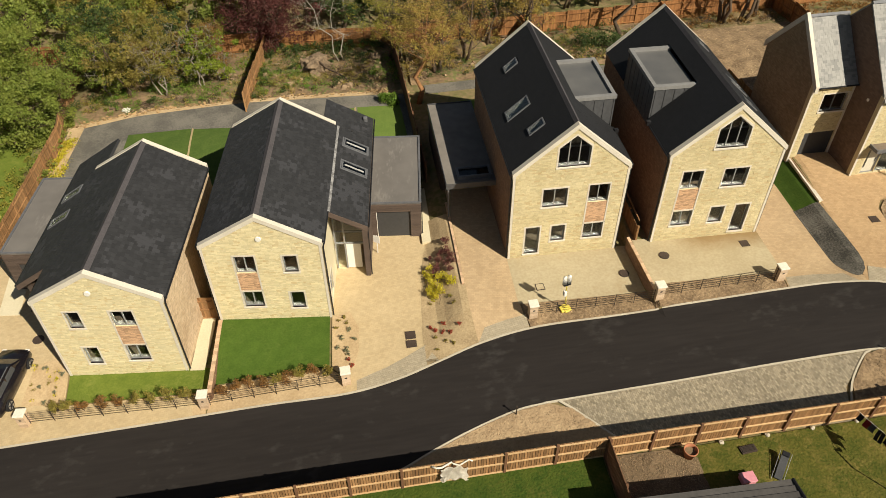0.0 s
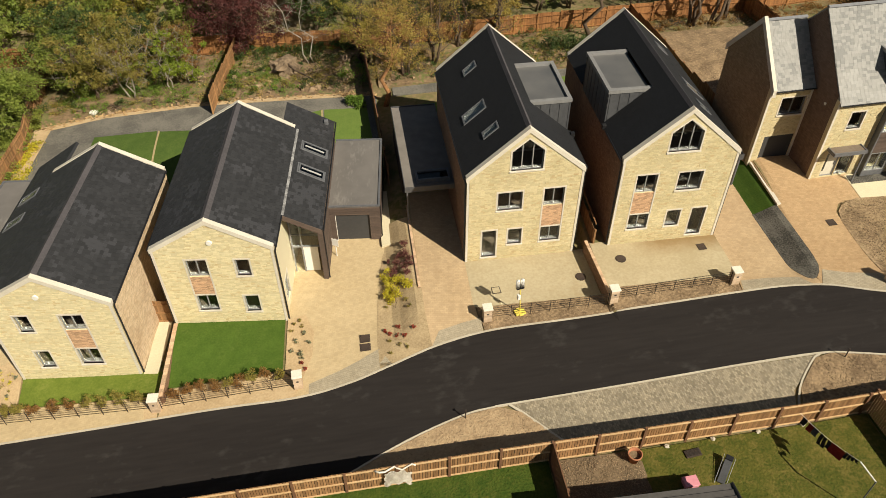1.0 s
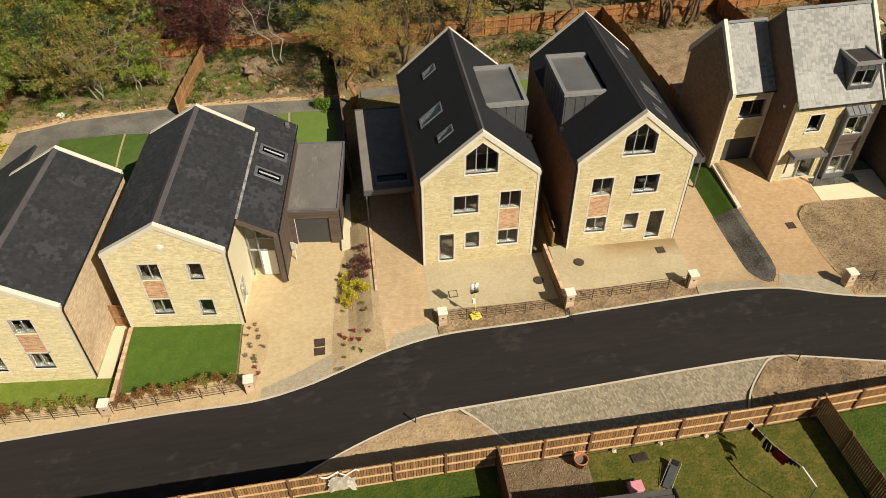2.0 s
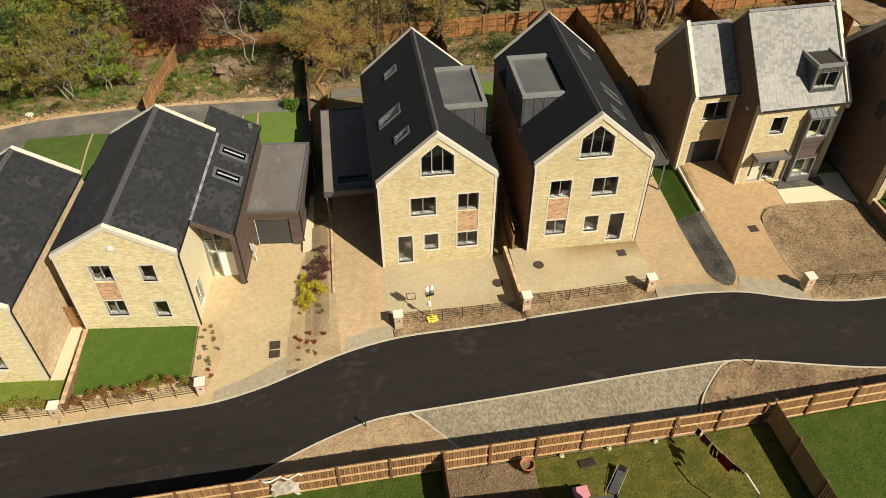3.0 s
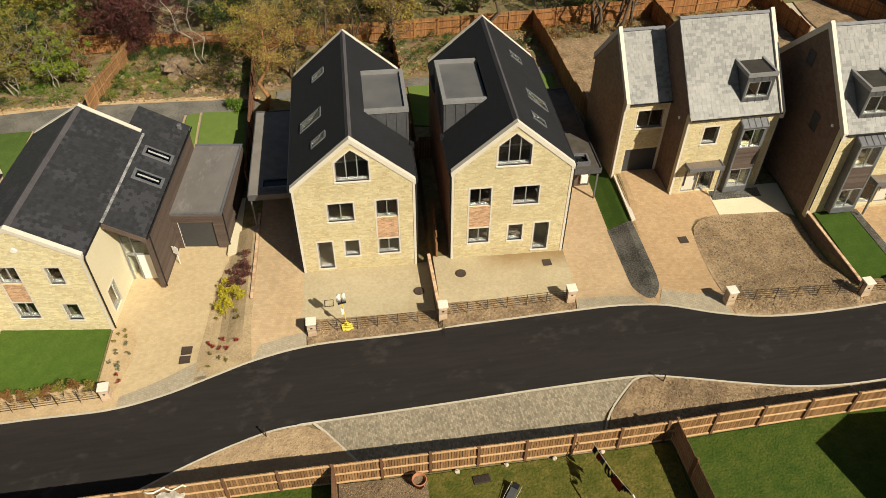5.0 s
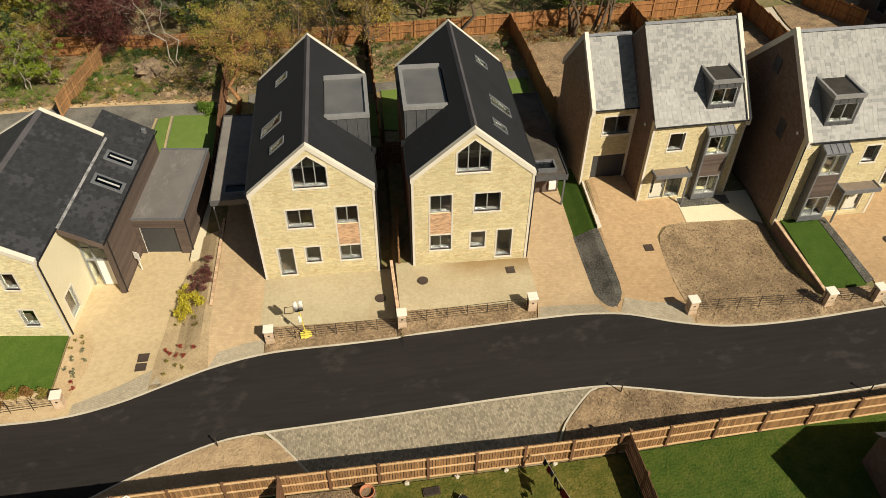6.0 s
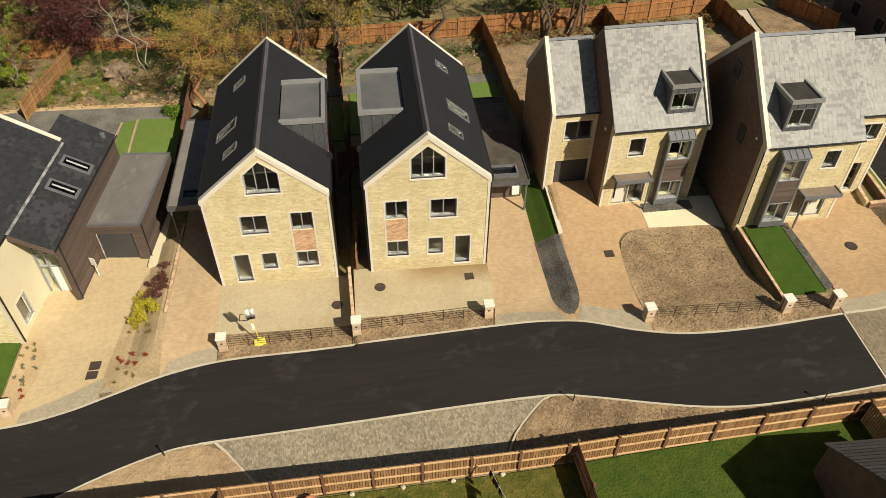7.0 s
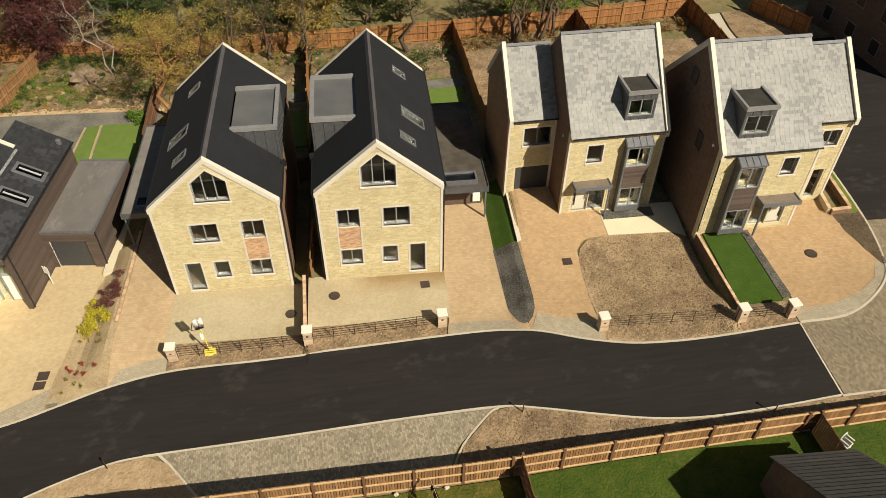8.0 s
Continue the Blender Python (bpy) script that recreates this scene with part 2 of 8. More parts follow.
KERB = material("pale_concrete_kerb", (0.52, 0.465, 0.365), (0.42, 0.365, 0.275), 0.9, 10, 0.5, 0.15)
PAVING = tile_material("buff_block_paving", (0.485, 0.33, 0.178), (0.405, 0.267, 0.142), (0.80, 0.76, 0.7), 0.21, 0.14, 0.006, vary=0.17, turn=8)
PAVING_MID = tile_material("light_buff_block_paving", (0.52, 0.38, 0.225), (0.445, 0.318, 0.183), (0.80, 0.76, 0.7), 0.21, 0.14, 0.006, vary=0.15, turn=8)
PAVING_PALE = tile_material("pale_block_paving", (0.555, 0.432, 0.255), (0.48, 0.365, 0.207), (0.86, 0.83, 0.78), 0.21, 0.14, 0.006, vary=0.11, turn=-5)
SETTS = tile_material("beige_grey_setts", (0.415, 0.352, 0.25), (0.31, 0.265, 0.192), (0.66, 0.62, 0.54), 0.17, 0.105, 0.009, vary=0.48, turn=84)
CONCRETE = material("stained_concrete", (0.435, 0.368, 0.237), (0.365, 0.298, 0.183), 0.9, 6, 0.28, 0.1, spread=0.4)
scuffs(CONCRETE, (0.34, 0.245, 0.125), 0.22, 0.30, 0.50, (1, 1.4, 1))
SAND = material("sandy_bed", (0.52, 0.385, 0.225), (0.40, 0.285, 0.155), 1.0, 8, 0.7, 0.6, spread=0.45, deep=0.03)
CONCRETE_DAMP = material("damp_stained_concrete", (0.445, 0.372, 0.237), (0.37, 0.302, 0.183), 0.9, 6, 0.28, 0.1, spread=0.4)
BED_PALE = material("pale_sandy_bed_soil", (0.45, 0.342, 0.196), (0.285, 0.208, 0.116), 1.0, 9, 0.7, 0.6, spread=0.5, deep=0.03)
BED = material("sandy_brown_soil", (0.43, 0.31, 0.18), (0.29, 0.20, 0.115), 1.0, 7, 0.7, 0.9, spread=0.5, deep=0.06)
SOIL = material("bare_brown_soil", (0.325, 0.228, 0.13), (0.16, 0.108, 0.062), 1.0, 6, 0.8, 1.0, spread=0.40, deep=0.08)
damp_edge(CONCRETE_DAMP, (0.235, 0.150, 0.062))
ROUGH = material("rough_grassy_soil", (0.200, 0.150, 0.075), (0.110, 0.120, 0.036), 1.0, 1.6, 0.25, 1.0, spread=0.35, deep=0.08)
scuffs(ROUGH, (0.25, 0.175, 0.092), 0.5, 0.24, 0.34, (1, 1, 1))
GRAVEL = material("dark_gravel", (0.185, 0.170, 0.142), (0.102, 0.095, 0.081), 0.95, 9, 0.6, 1.0, spread=0.35, deep=0.05)
GRAVEL_DARK = material("slate_chippings", (0.135, 0.125, 0.103), (0.055, 0.051, 0.043), 0.95, 10, 0.6, 1.0, spread=0.3, deep=0.05)
SOIL_TAN = material("dry_tan_soil", (0.40, 0.29, 0.168), (0.215, 0.148, 0.085), 1.0, 6, 0.8, 1.0, spread=0.40, deep=0.08)
SOIL_DARK = material("dark_dug_soil", (0.205, 0.146, 0.085), (0.115, 0.082, 0.05), 1.0, 6, 0.5, 1.0, spread=0.45, deep=0.08)
TURF = turf_material("artificial_grass", (0.036, 0.068, 0.010), (0.050, 0.088, 0.013), (0.068, 0.098, 0.020), 0.55, 0.02)
TURF_MID = turf_material("green_artificial_grass", (0.050, 0.090, 0.013), (0.070, 0.116, 0.018), (0.092, 0.128, 0.026), 0.55, 0.02)
TURF_SUN = turf_material("yellowish_artificial_grass", (0.100, 0.140, 0.021), (0.145, 0.180, 0.030), (0.20, 0.215, 0.05), 0.52, 0.025)
LAWN = turf_material("garden_lawn", (0.052, 0.065, 0.011), (0.103, 0.095, 0.019), (0.175, 0.135, 0.038), 0.47)
FENCE_NEW = material("new_timber_fence", (0.30, 0.168, 0.074), (0.20, 0.102, 0.041), 0.8, 6, 0.6, 0.15, pieces=0.30, stretch=(3, 3, 0.6))
FENCE_RED = material("red_stained_fence", (0.335, 0.163, 0.060), (0.225, 0.100, 0.037), 0.85, 5, 0.4, 0.15, pieces=0.25, stretch=(3, 3, 0.6))
POST_BROWN = material("brown_fence_post", (0.17, 0.085, 0.045), (0.12, 0.06, 0.03), 0.85, 6, 0.6, 0.15)
RAIL_PALE = material("pale_timber_rail", (0.58, 0.40, 0.215), (0.47, 0.30, 0.145), 0.8, 6, 0.6, 0.1)
IRON = material("black_iron", (0.030, 0.024, 0.020), (0.042, 0.033, 0.026), 0.5, 10, 1.0, 0.0)
COVER = material("cast_iron_cover", (0.072, 0.050, 0.038), (0.045, 0.032, 0.025), 0.6, 40, 1.0, 0.5)
TRUNK = material("bark", (0.13, 0.09, 0.06), (0.07, 0.05, 0.033), 0.95, 8, 1.0, 0.6)
TRUNK_RED = material("orange_brown_bark", (0.40, 0.205, 0.085), (0.19, 0.09, 0.04), 0.95, 6, 1.0, 0.6)
TRUNK_PALE = material("pale_bark", (0.34, 0.30, 0.24), (0.20, 0.17, 0.13), 0.9, 8, 1.0, 0.4)


TRUNK_WHITE = material("white_birch_bark", (0.38, 0.34, 0.28), (0.22, 0.19, 0.15), 0.9, 8, 1.0, 0.3)
FLASHING = material("pale_lead_flashing", (0.30, 0.295, 0.29), (0.13, 0.127, 0.125), 0.6, 9, 2.0, 0.3, spread=0.35)


def leaf_material(name, a, b):
    """Thin leaves that let some light through."""
    m = material(name, a, b, 0.55, 1.2, 0.35, 0.0, pieces=0.22, spread=0.5)
    n, l = m.node_tree.nodes, m.node_tree.links
    p = n["Principled BSDF"]
    tr, mx = n.new("ShaderNodeBsdfTranslucent"), n.new("ShaderNodeMixShader")
    l.new(p.inputs["Base Color"].links[0].from_socket, tr.inputs["Color"])
    mx.inputs[0].default_value = 0.5
    l.new(p.outputs[0], mx.inputs[1]), l.new(tr.outputs[0], mx.inputs[2]), l.new(mx.outputs[0], n["Material Output"].inputs[0])
    return m


LEAF_GREEN = leaf_material("green_leaves", (0.205, 0.270, 0.050), (0.285, 0.310, 0.062))
LEAF_DARK = leaf_material("dark_green_leaves", (0.058, 0.095, 0.028), (0.098, 0.135, 0.036))
LEAF_YELLOW = leaf_material("yellow_green_leaves", (0.37, 0.31, 0.055), (0.26, 0.255, 0.046))
LEAF_OLIVE = leaf_material("olive_leaves", (0.27, 0.245, 0.055), (0.33, 0.255, 0.064))
LEAF_LIME = leaf_material("lime_leaves", (0.27, 0.32, 0.035), (0.20, 0.27, 0.035))
LEAF_HERB = leaf_material("fresh_herb_leaves", (0.145, 0.255, 0.035), (0.205, 0.28, 0.045))
LEAF_BUD = leaf_material("olive_brown_buds", (0.42, 0.29, 0.080), (0.39, 0.33, 0.072))
LEAF_RUST = leaf_material("rusty_buds", (0.33, 0.165, 0.055), (0.22, 0.145, 0.046))
LEAF_PURPLE = leaf_material("purple_leaves", (0.180, 0.064, 0.052), (0.108, 0.040, 0.036))
LEAF_BRIGHT = leaf_material("yellow_shrub_leaves", (0.64, 0.55, 0.055), (0.50, 0.46, 0.045))
LEAF_PINK = leaf_material("dusky_pink_leaves", (0.22, 0.085, 0.072), (0.13, 0.048, 0.042))
LEAF_RED = leaf_material("red_flowers", (0.42, 0.085, 0.05), (0.30, 0.05, 0.03))
LEAF_BLUE = leaf_material("grey_green_tufts", (0.27, 0.28, 0.17), (0.20, 0.215, 0.13))


# ---- small builders ----
def part(name, bm, mat, parent=None, label="", smooth=False, shadow=True):
    me = bpy.data.meshes.new(name)
    bm.normal_update()
    bm.to_mesh(me)
    bm.free()
    me.materials.append(mat)
    if smooth:
        me.polygons.foreach_set("use_smooth", [True] * len(me.polygons))
    ob = new(name, me)
    ob.parent = parent
    ob.visible_shadow = shadow
    if label:
        ob["label"] = label
    return ob


def thing(name, m, label, category, group="", kind=""):
    ob = new(name)
    ob.empty_display_size = 0.1
    ob.matrix_world = m
    return tagged(ob, label, category, group, kind)


def hexa(bm, pts):
    """A block from 8 corners: bottom four in order, then the four above them."""
    v = [bm.verts.new(p) for p in pts]
    for f in ((3, 2, 1, 0), (4, 5, 6, 7), (0, 1, 5, 4), (1, 2, 6, 5), (2, 3, 7, 6), (3, 0, 4, 7)):
        bm.faces.new([v[i] for i in f])
    return v


def box(bm, x0, x1, y0, y1, z0, z1):
    return hexa(bm, [(x0, y0, z0), (x1, y0, z0), (x1, y1, z0), (x0, y1, z0), (x0, y0, z1), (x1, y0, z1), (x1, y1, z1), (x0, y1, z1)])


def boxes(*rows):
    bm = bmesh.new()
    for r in rows:
        box(bm, *r)
    return bm


def bevelled(bm, w=0.01):
    bmesh.ops.bevel(bm, geom=bm.edges[:], offset=w, segments=1, affect="EDGES")
    return bm


def bar(bm, a, b, w, h=None, sides=4):
    """A straight bar from a to b."""
    a, b = Vector(a), Vector(b)
    d = (b - a).normalized()
    s = d.cross(Vector((0, 0, 1)))
    s = Vector((1, 0, 0)) if s.length < 1e-3 else s.normalized()
    u = s.cross(d)
    h = h or w
    ring = [(math.cos(2 * math.pi * (i + 0.5) / sides), math.sin(2 * math.pi * (i + 0.5) / sides)) for i in range(sides)]
    k = 0.7071 if sides == 4 else 0.5
    va = [bm.verts.new(a + s * c * w * k + u * e * h * k) for c, e in ring]
    vb = [bm.verts.new(b + s * c * w * k + u * e * h * k) for c, e in ring]
    for i in range(sides):
        j = (i + 1) % sides
        bm.faces.new((va[i], va[j], vb[j], vb[i]))
    bm.faces.new(va[::-1]), bm.faces.new(vb)


def flat_ring(outer, inner, z0, z1, closed=True):
    """One rim between two outlines (x, y), from z0 to z1 high."""
    bm = bmesh.new()
    rows = [[bm.verts.new((p[0], p[1], z)) for p, z in ((o, z0), (i, z0), (i, z1), (o, z1))] for o, i in zip(outer, inner)]
    for r, q in list(zip(rows, rows[1:])) + ([(rows[-1], rows[0])] if closed else []):
        for k in range(4):
            bm.faces.new((r[k], r[(k + 1) % 4], q[(k + 1) % 4], q[k]))
    if not closed:
        bm.faces.new(rows[0]), bm.faces.new(rows[-1])
    bmesh.ops.recalc_face_normals(bm, faces=bm.faces[:])
    return bm


def rim(x0, x1, y0, y1, w, z0, z1):
    """A closed rectangular rim, w wide, inside the given rectangle."""
    return flat_ring([(x0, y0), (x1, y0), (x1, y1), (x0, y1)], [(x0 + w, y0 + w), (x1 - w, y0 + w), (x1 - w, y1 - w), (x0 + w, y1 - w)], z0, z1)


def open_rim(pts, inset, z0, z1):
    """A rim along three sides: four outer corners and the four inner ones."""
    return flat_ring(pts, inset, z0, z1, False)


def slab_along(bm, profile, axis, a, b):
    """A closed profile (two coordinates) drawn out along x or y from a to b."""
    place = (lambda p, s: (s, p[0], p[1])) if axis == "x" else (lambda p, s: (p[0], s, p[1]))
    va, vb = [bm.verts.new(place(p, a)) for p in profile], [bm.verts.new(place(p, b)) for p in profile]
    n = len(profile)
    for i in range(n):
        bm.faces.new((va[i], va[(i + 1) % n], vb[(i + 1) % n], vb[i]))
    bm.faces.new(va[::-1]), bm.faces.new(vb)
    bmesh.ops.recalc_face_normals(bm, faces=bm.faces[:])


# ---- ground ----
def step(a, b, v):
    s = min(1.0, max(0.0, (v - a) / (b - a)))
    return s * s * (3 - 2 * s)


STEPS = ((-27.1, 0.85, 0.12), (-13.25, 0.85, 1.0), (-1.2, 0.75, 0.12), (11.1, 0.65, 0.75), (22.75, 0.95, 0.12))


def fence_top(x):
    return 1.58 + 0.026 * max(0.0, min(x, 40) + 8.0) - 0.06 * max(0.0, -8.0 - max(x, -44)) + 0.17 * step(5, 13, x)


def fence_y(x):
    """The line of the long fence on the near side."""
    return -14.5 + 0.027 * max(0.0, min(x, 40) + 3.3) + 0.02 * max(0.0, min(x, 40) - 8.7) - 0.008 * max(0.0, -6.2 - max(x, -60))


def road_level(x):
    return -0.33 + 0.072 * x


def plot_level(x):
    return -2.5 + sum(h * step(c - w, c + w, x) for c, h, w in STEPS)


def level(x, y):
    """Height of the finished ground."""
    front = road_level(x)
    rear = -0.6 + 0.047 * x - 0.7 * step(22, 33, y)
    z = front + (plot_level(x) - front) * step(-6.2, -2.6, y)
    z += 0.5 * step(-1.0, 5.5, y) * step(11.8, 12.1, x) * (1 - step(22.6, 22.9, x))
    z += (rear - z) * step(13.0, 18.5, y)
    garden = fence_top(x) - 1.60
    z += (garden - z) * (1 - step(fence_y(x) + 0.02, fence_y(x) + 0.24, y)) if y < -10 else 0.0
    return z


def drape(name, outline, mat, lift, label, category="ground", thick=0.12, cell=0.5, parent=None, kind="structure", rough=0.0):
    """A sheet of ground of the given outline that follows the level, with a skirt."""
    bm = bmesh.new()
    bm.faces.new([bm.verts.new((x, y, 0)) for x, y in outline])
    xs, ys = [p[0] for p in outline], [p[1] for p in outline]
    cuts = [(math.ceil(min(xs) / cell) * cell + i * cell, 0) for i in range(int((max(xs) - min(xs)) / cell) + 1)]
    for c, _ in cuts:
        bmesh.ops.bisect_plane(bm, geom=bm.verts[:] + bm.edges[:] + bm.faces[:], plane_co=(c, 0, 0), plane_no=(1, 0, 0))
    c = math.ceil(min(ys) / cell) * cell
    while c < max(ys):
        bmesh.ops.bisect_plane(bm, geom=bm.verts[:] + bm.edges[:] + bm.faces[:], plane_co=(0, c, 0), plane_no=(0, 1, 0))
        c += cell
    bmesh.ops.triangulate(bm, faces=bm.faces[:])
    bm.normal_update()
    bm.faces.ensure_lookup_table()
    if bm.faces[0].normal.z < 0:
        bmesh.ops.reverse_faces(bm, faces=bm.faces[:])
    rim = [e for e in bm.edges if e.is_boundary]
    for v in bm.verts:
        v.co.z = level(v.co.x, v.co.y) + lift + rough * (noise.noise((v.co.x * 2.6, v.co.y * 2.6, 3.0)) + 0.7 * noise.noise((v.co.x * 6.5, v.co.y * 6.5, 8.0)))
    out = bmesh.ops.extrude_edge_only(bm, edges=rim)["geom"]
    for v in out:
        if isinstance(v, bmesh.types.BMVert):
            v.co.z -= thick
    ob = part(name, bm, mat, parent)
    return tagged(ob, label, category, "", kind) if not parent else ob


def smooth_line(points, per=8):
    """A smooth curve through the points."""
    out = []
    p = [Vector(q) for q in points]
    p = [2 * p[0] - p[1]] + p + [2 * p[-1] - p[-2]]
    for i in range(1, len(p) - 2):
        for s in range(per):
            t = s / per
            out.append(0.5 * (2 * p[i] + (p[i + 1] - p[i - 1]) * t + (2 * p[i - 1] - 5 * p[i] + 4 * p[i + 1] - p[i + 2]) * t * t + (3 * p[i] - p[i - 1] - 3 * p[i + 1] + p[i + 2]) * t ** 3))
    return [tuple(q) for q in out] + [tuple(p[-2])]


def kerb_line(name, pts, width, top, label, mat=None, foot=0.25, closed=False):
    """A kerb of stones laid along a line, stone by stone joints left to the eye."""
    bm = bmesh.new()
    rows = []
    for i, p in enumerate(pts):
        a, b = Vector(pts[max(0, i - 1)]), Vector(pts[min(len(pts) - 1, i + 1)])
        d = (b - a).normalized()
        s = Vector((-d.y, d.x)) * width / 2
        q = Vector(p)
        z = level(q.x, q.y) + top
        rows.append([bm.verts.new((q.x - s.x, q.y - s.y, z - foot)), bm.verts.new((q.x - s.x, q.y - s.y, z)), bm.verts.new((q.x + s.x, q.y + s.y, z)), bm.verts.new((q.x + s.x, q.y + s.y, z - foot))])
    for r, q in zip(rows, rows[1:]):
        for i in range(3):
            bm.faces.new((r[i], r[i + 1], q[i + 1], q[i]))
    bm.faces.new(rows[0]), bm.faces.new(rows[-1][::-1])
    bmesh.ops.recalc_face_normals(bm, faces=bm.faces[:])
    return tagged(part(name, bm, mat or KERB), label, "kerb", "", "structure")


# one sheet to the horizon, fine where the plots are
gx = [-2500, -900, -400, -200, -120, -80] + [-60 + i * 1.0 for i in range(0, 121)] + [80, 120, 200, 400, 900, 2500]
gx = sorted(set(gx + [c + d * w for c, _, w in STEPS for d in (-1.3, -1.0, -0.66, -0.33, 0.0, 0.33, 0.66, 1.0, 1.3)]))
gy = [-2500, -900, -400, -200, -100, -60, -45, -35] + [-28 + i * 1.0 for i in range(0, 75)] + [60, 90, 140, 250, 500, 1000, 2500]
gy = sorted(set(gy + [-17.0 + 0.1 * i for i in range(45)]))
bm = bmesh.new()
grid = [[bm.verts.new((x, y, level(max(-60, min(60, x)), y) - 0.06 + 0.05 * noise.noise((x * 0.7, y * 0.7, 0)) * (1 if y > 22 else 0))) for x in gx] for y in gy]
for r, q in zip(grid, grid[1:]):
    for i in range(len(gx) - 1):
        bm.faces.new((r[i], r[i + 1], q[i + 1], q[i]))
tagged(part("ground", bm, ROUGH), "rough soil and grass ground of the estate", "ground", "", "structure")

FAR = [(-60, -8.6), (-45, -8.3), (-38.3, -8.2), (-30, -8.1), (-24, -8.0), (-19.5, -8.05), (-16.6, -7.55), (-14.2, -6.75), (-11.6, -5.88), (-8.3, -5.35), (-3.5, -5.35), (2, -5.28), (6.3, -5.2), (9.4, -5.24), (11.8, -5.72), (14.4, -6.75), (17.1, -7.42), (20.8, -7.6), (25.7, -7.38)]
NEAR = [(-60, -13.6), (-45, -13.5), (-30, -13.5), (-20, -13.45), (-17.5, -13.2), (-15.3, -12.25), (-13.1, -11.36), (-10.7, -10.62), (-9.2, -10.45), (-8.4, -10.4), (-2, -10.3), (4, -10.15), (8.7, -10.15), (10.7, -10.52), (13.8, -11.38), (16.3, -11.98), (18.9, -12.27), (22.2, -12.22), (25.7, -12.02)]
far_line, near_line = smooth_line(FAR, 5), smooth_line(NEAR, 5)
drape("road", far_line + near_line[::-1], TARMAC, 0.0, "dark fresh asphalt estate road with faint tyre marks", "road", cell=1.0)
kerb_line("kerb", [(x, y + 0.06) for x, y in far_line], 0.11, 0.035, "pale flush concrete kerb along the road")
i0 = min(range(len(near_line)), key=lambda i: abs(near_line[i][0] + 17.5))
kerb_line("kerb", [(x, y - 0.07) for x, y in near_line[i0:]], 0.10, 0.035, "pale concrete kerb beside the verge and sett bay")
kerb_line("kerb", [(25.78, -7.3), (25.76, -9.5), (25.74, -12.1)], 0.09, 0.012, "pale flush kerb where asphalt meets setts")


# ---- flat ground pieces ----
def kerb_y(x):
    for a, b in zip(far_line, far_line[1:]):
        if a[0] <= x <= b[0]:
            return a[1] + (b[1] - a[1]) * (x - a[0]) / (b[0] - a[0])
    return far_line[-1][1]


def behind_kerb(x0, x1, off=0.14, n=14):
    return [(x0 + (x1 - x0) * i / n, kerb_y(x0 + (x1 - x0) * i / n) + off) for i in range(n + 1)]


# plot one
SETTS_TURN = tile_material("dull_beige_setts", (0.325, 0.265, 0.18), (0.25, 0.205, 0.14), (0.62, 0.57, 0.48), 0.17, 0.105, 0.009, vary=0.45, turn=84)
SETTS_PALE = tile_material("pale_grey_setts", (0.42, 0.36, 0.258), (0.345, 0.295, 0.21), (0.72, 0.68, 0.60), 0.20, 0.13, 0.008, vary=0.17, turn=30)
drape("pavement", behind_kerb(-60, -28.0) + [(-28.2, -6.6), (-35.4, -6.0), (-35.6, -3.5), (-35.7, 9), (-60, 9)], PAVING_PALE, 0.0, "pale buff block paved driveway", "driveway")
drape("lawn", [(-35.35, -5.85), (-35.45, -3.6), (-28.4, -4.4), (-27.3, -4.75), (-27.3, -6.4)], TURF_SUN, 0.02, "small green artificial lawn before a stone house", "lawn")
drape("path", [(-28.3, -0.6), (-27.45, -0.6), (-27.45, -1.2), (-27.7, -4.82), (-28.52, -4.71)], SLAB, 0.05, "pale slab path beside a brick wall", "path")
drape("planting_bed", behind_kerb(-38.0, -27.3) + [(-27.5, -6.45), (-35.3, -5.95), (-38, -5.6)], SAND, -0.02, "sandy planting bed behind iron railings", "planting bed")
drape("path", [(-40.9, 1.2), (-39.6, 1.1), (-39.9, 4.6), (-41.2, 4.7)], SLAB, 0.03, "pale slab path before a flat-roofed garage", "path")
drape("planting_bed", [(-37.9, -5.55), (-35.5, -5.85), (-35.6, -3.3), (-36.2, -2.6), (-37.6, -3.2)], SAND, 0.012, "sandy garden bed with dry tufts beside a house", "planting bed")
# plot two
drape("lawn", [(-26.93, -6.0), (-26.80, -1.55), (-20.4, -2.25), (-20.5, -5.9)], TURF_MID, 0.02, "square green artificial lawn before a stone house", "lawn")
drape("planting_bed", behind_kerb(-27.25, -19.6) + [(-19.5, -7.1), (-20.45, -6.05), (-26.95, -6.1)], SAND, -0.02, "sandy planting bed behind iron railings", "planting bed")
drape("planting_bed", [(-20.35, -6.1), (-20.25, -2.3), (-19.2, -2.0), (-18.7, -3.4), (-18.8, -5.2), (-19.4, -6.9)], SAND, 0.015, "sandy bed with sparse low tufts", "planting bed")
drape("pavement", behind_kerb(-19.7, -14.4) + [(-14.95, -4.7), (-14.7, -1.5), (-13.9, 3.4), (-13.6, 6.2), (-20.2, 6.0), (-20.25, -2.2), (-19.5, -7.0)], PAVING_PALE, 0.0, "pale buff block paved driveway with covers", "driveway")
drape("pavement", behind_kerb(-19.0, -14.3) + [(-14.95, -5.4), (-16.2, -6.1), (-17.3, -6.6), (-19.0, -7.2)], SETTS_PALE, 0.012, "grey sett apron at a driveway mouth", "driveway")
drape("planting_bed", behind_kerb(-15.0, -11.9) + [(-12.05, -3.5), (-12.05, 5.2), (-13.55, 5.4), (-14.1, 3.4), (-14.5, 1.0), (-14.8, -1.5), (-15.02, -4.7)], BED_PALE, 0.012, "brown planting bed with yellow and red shrubs", "planting bed")
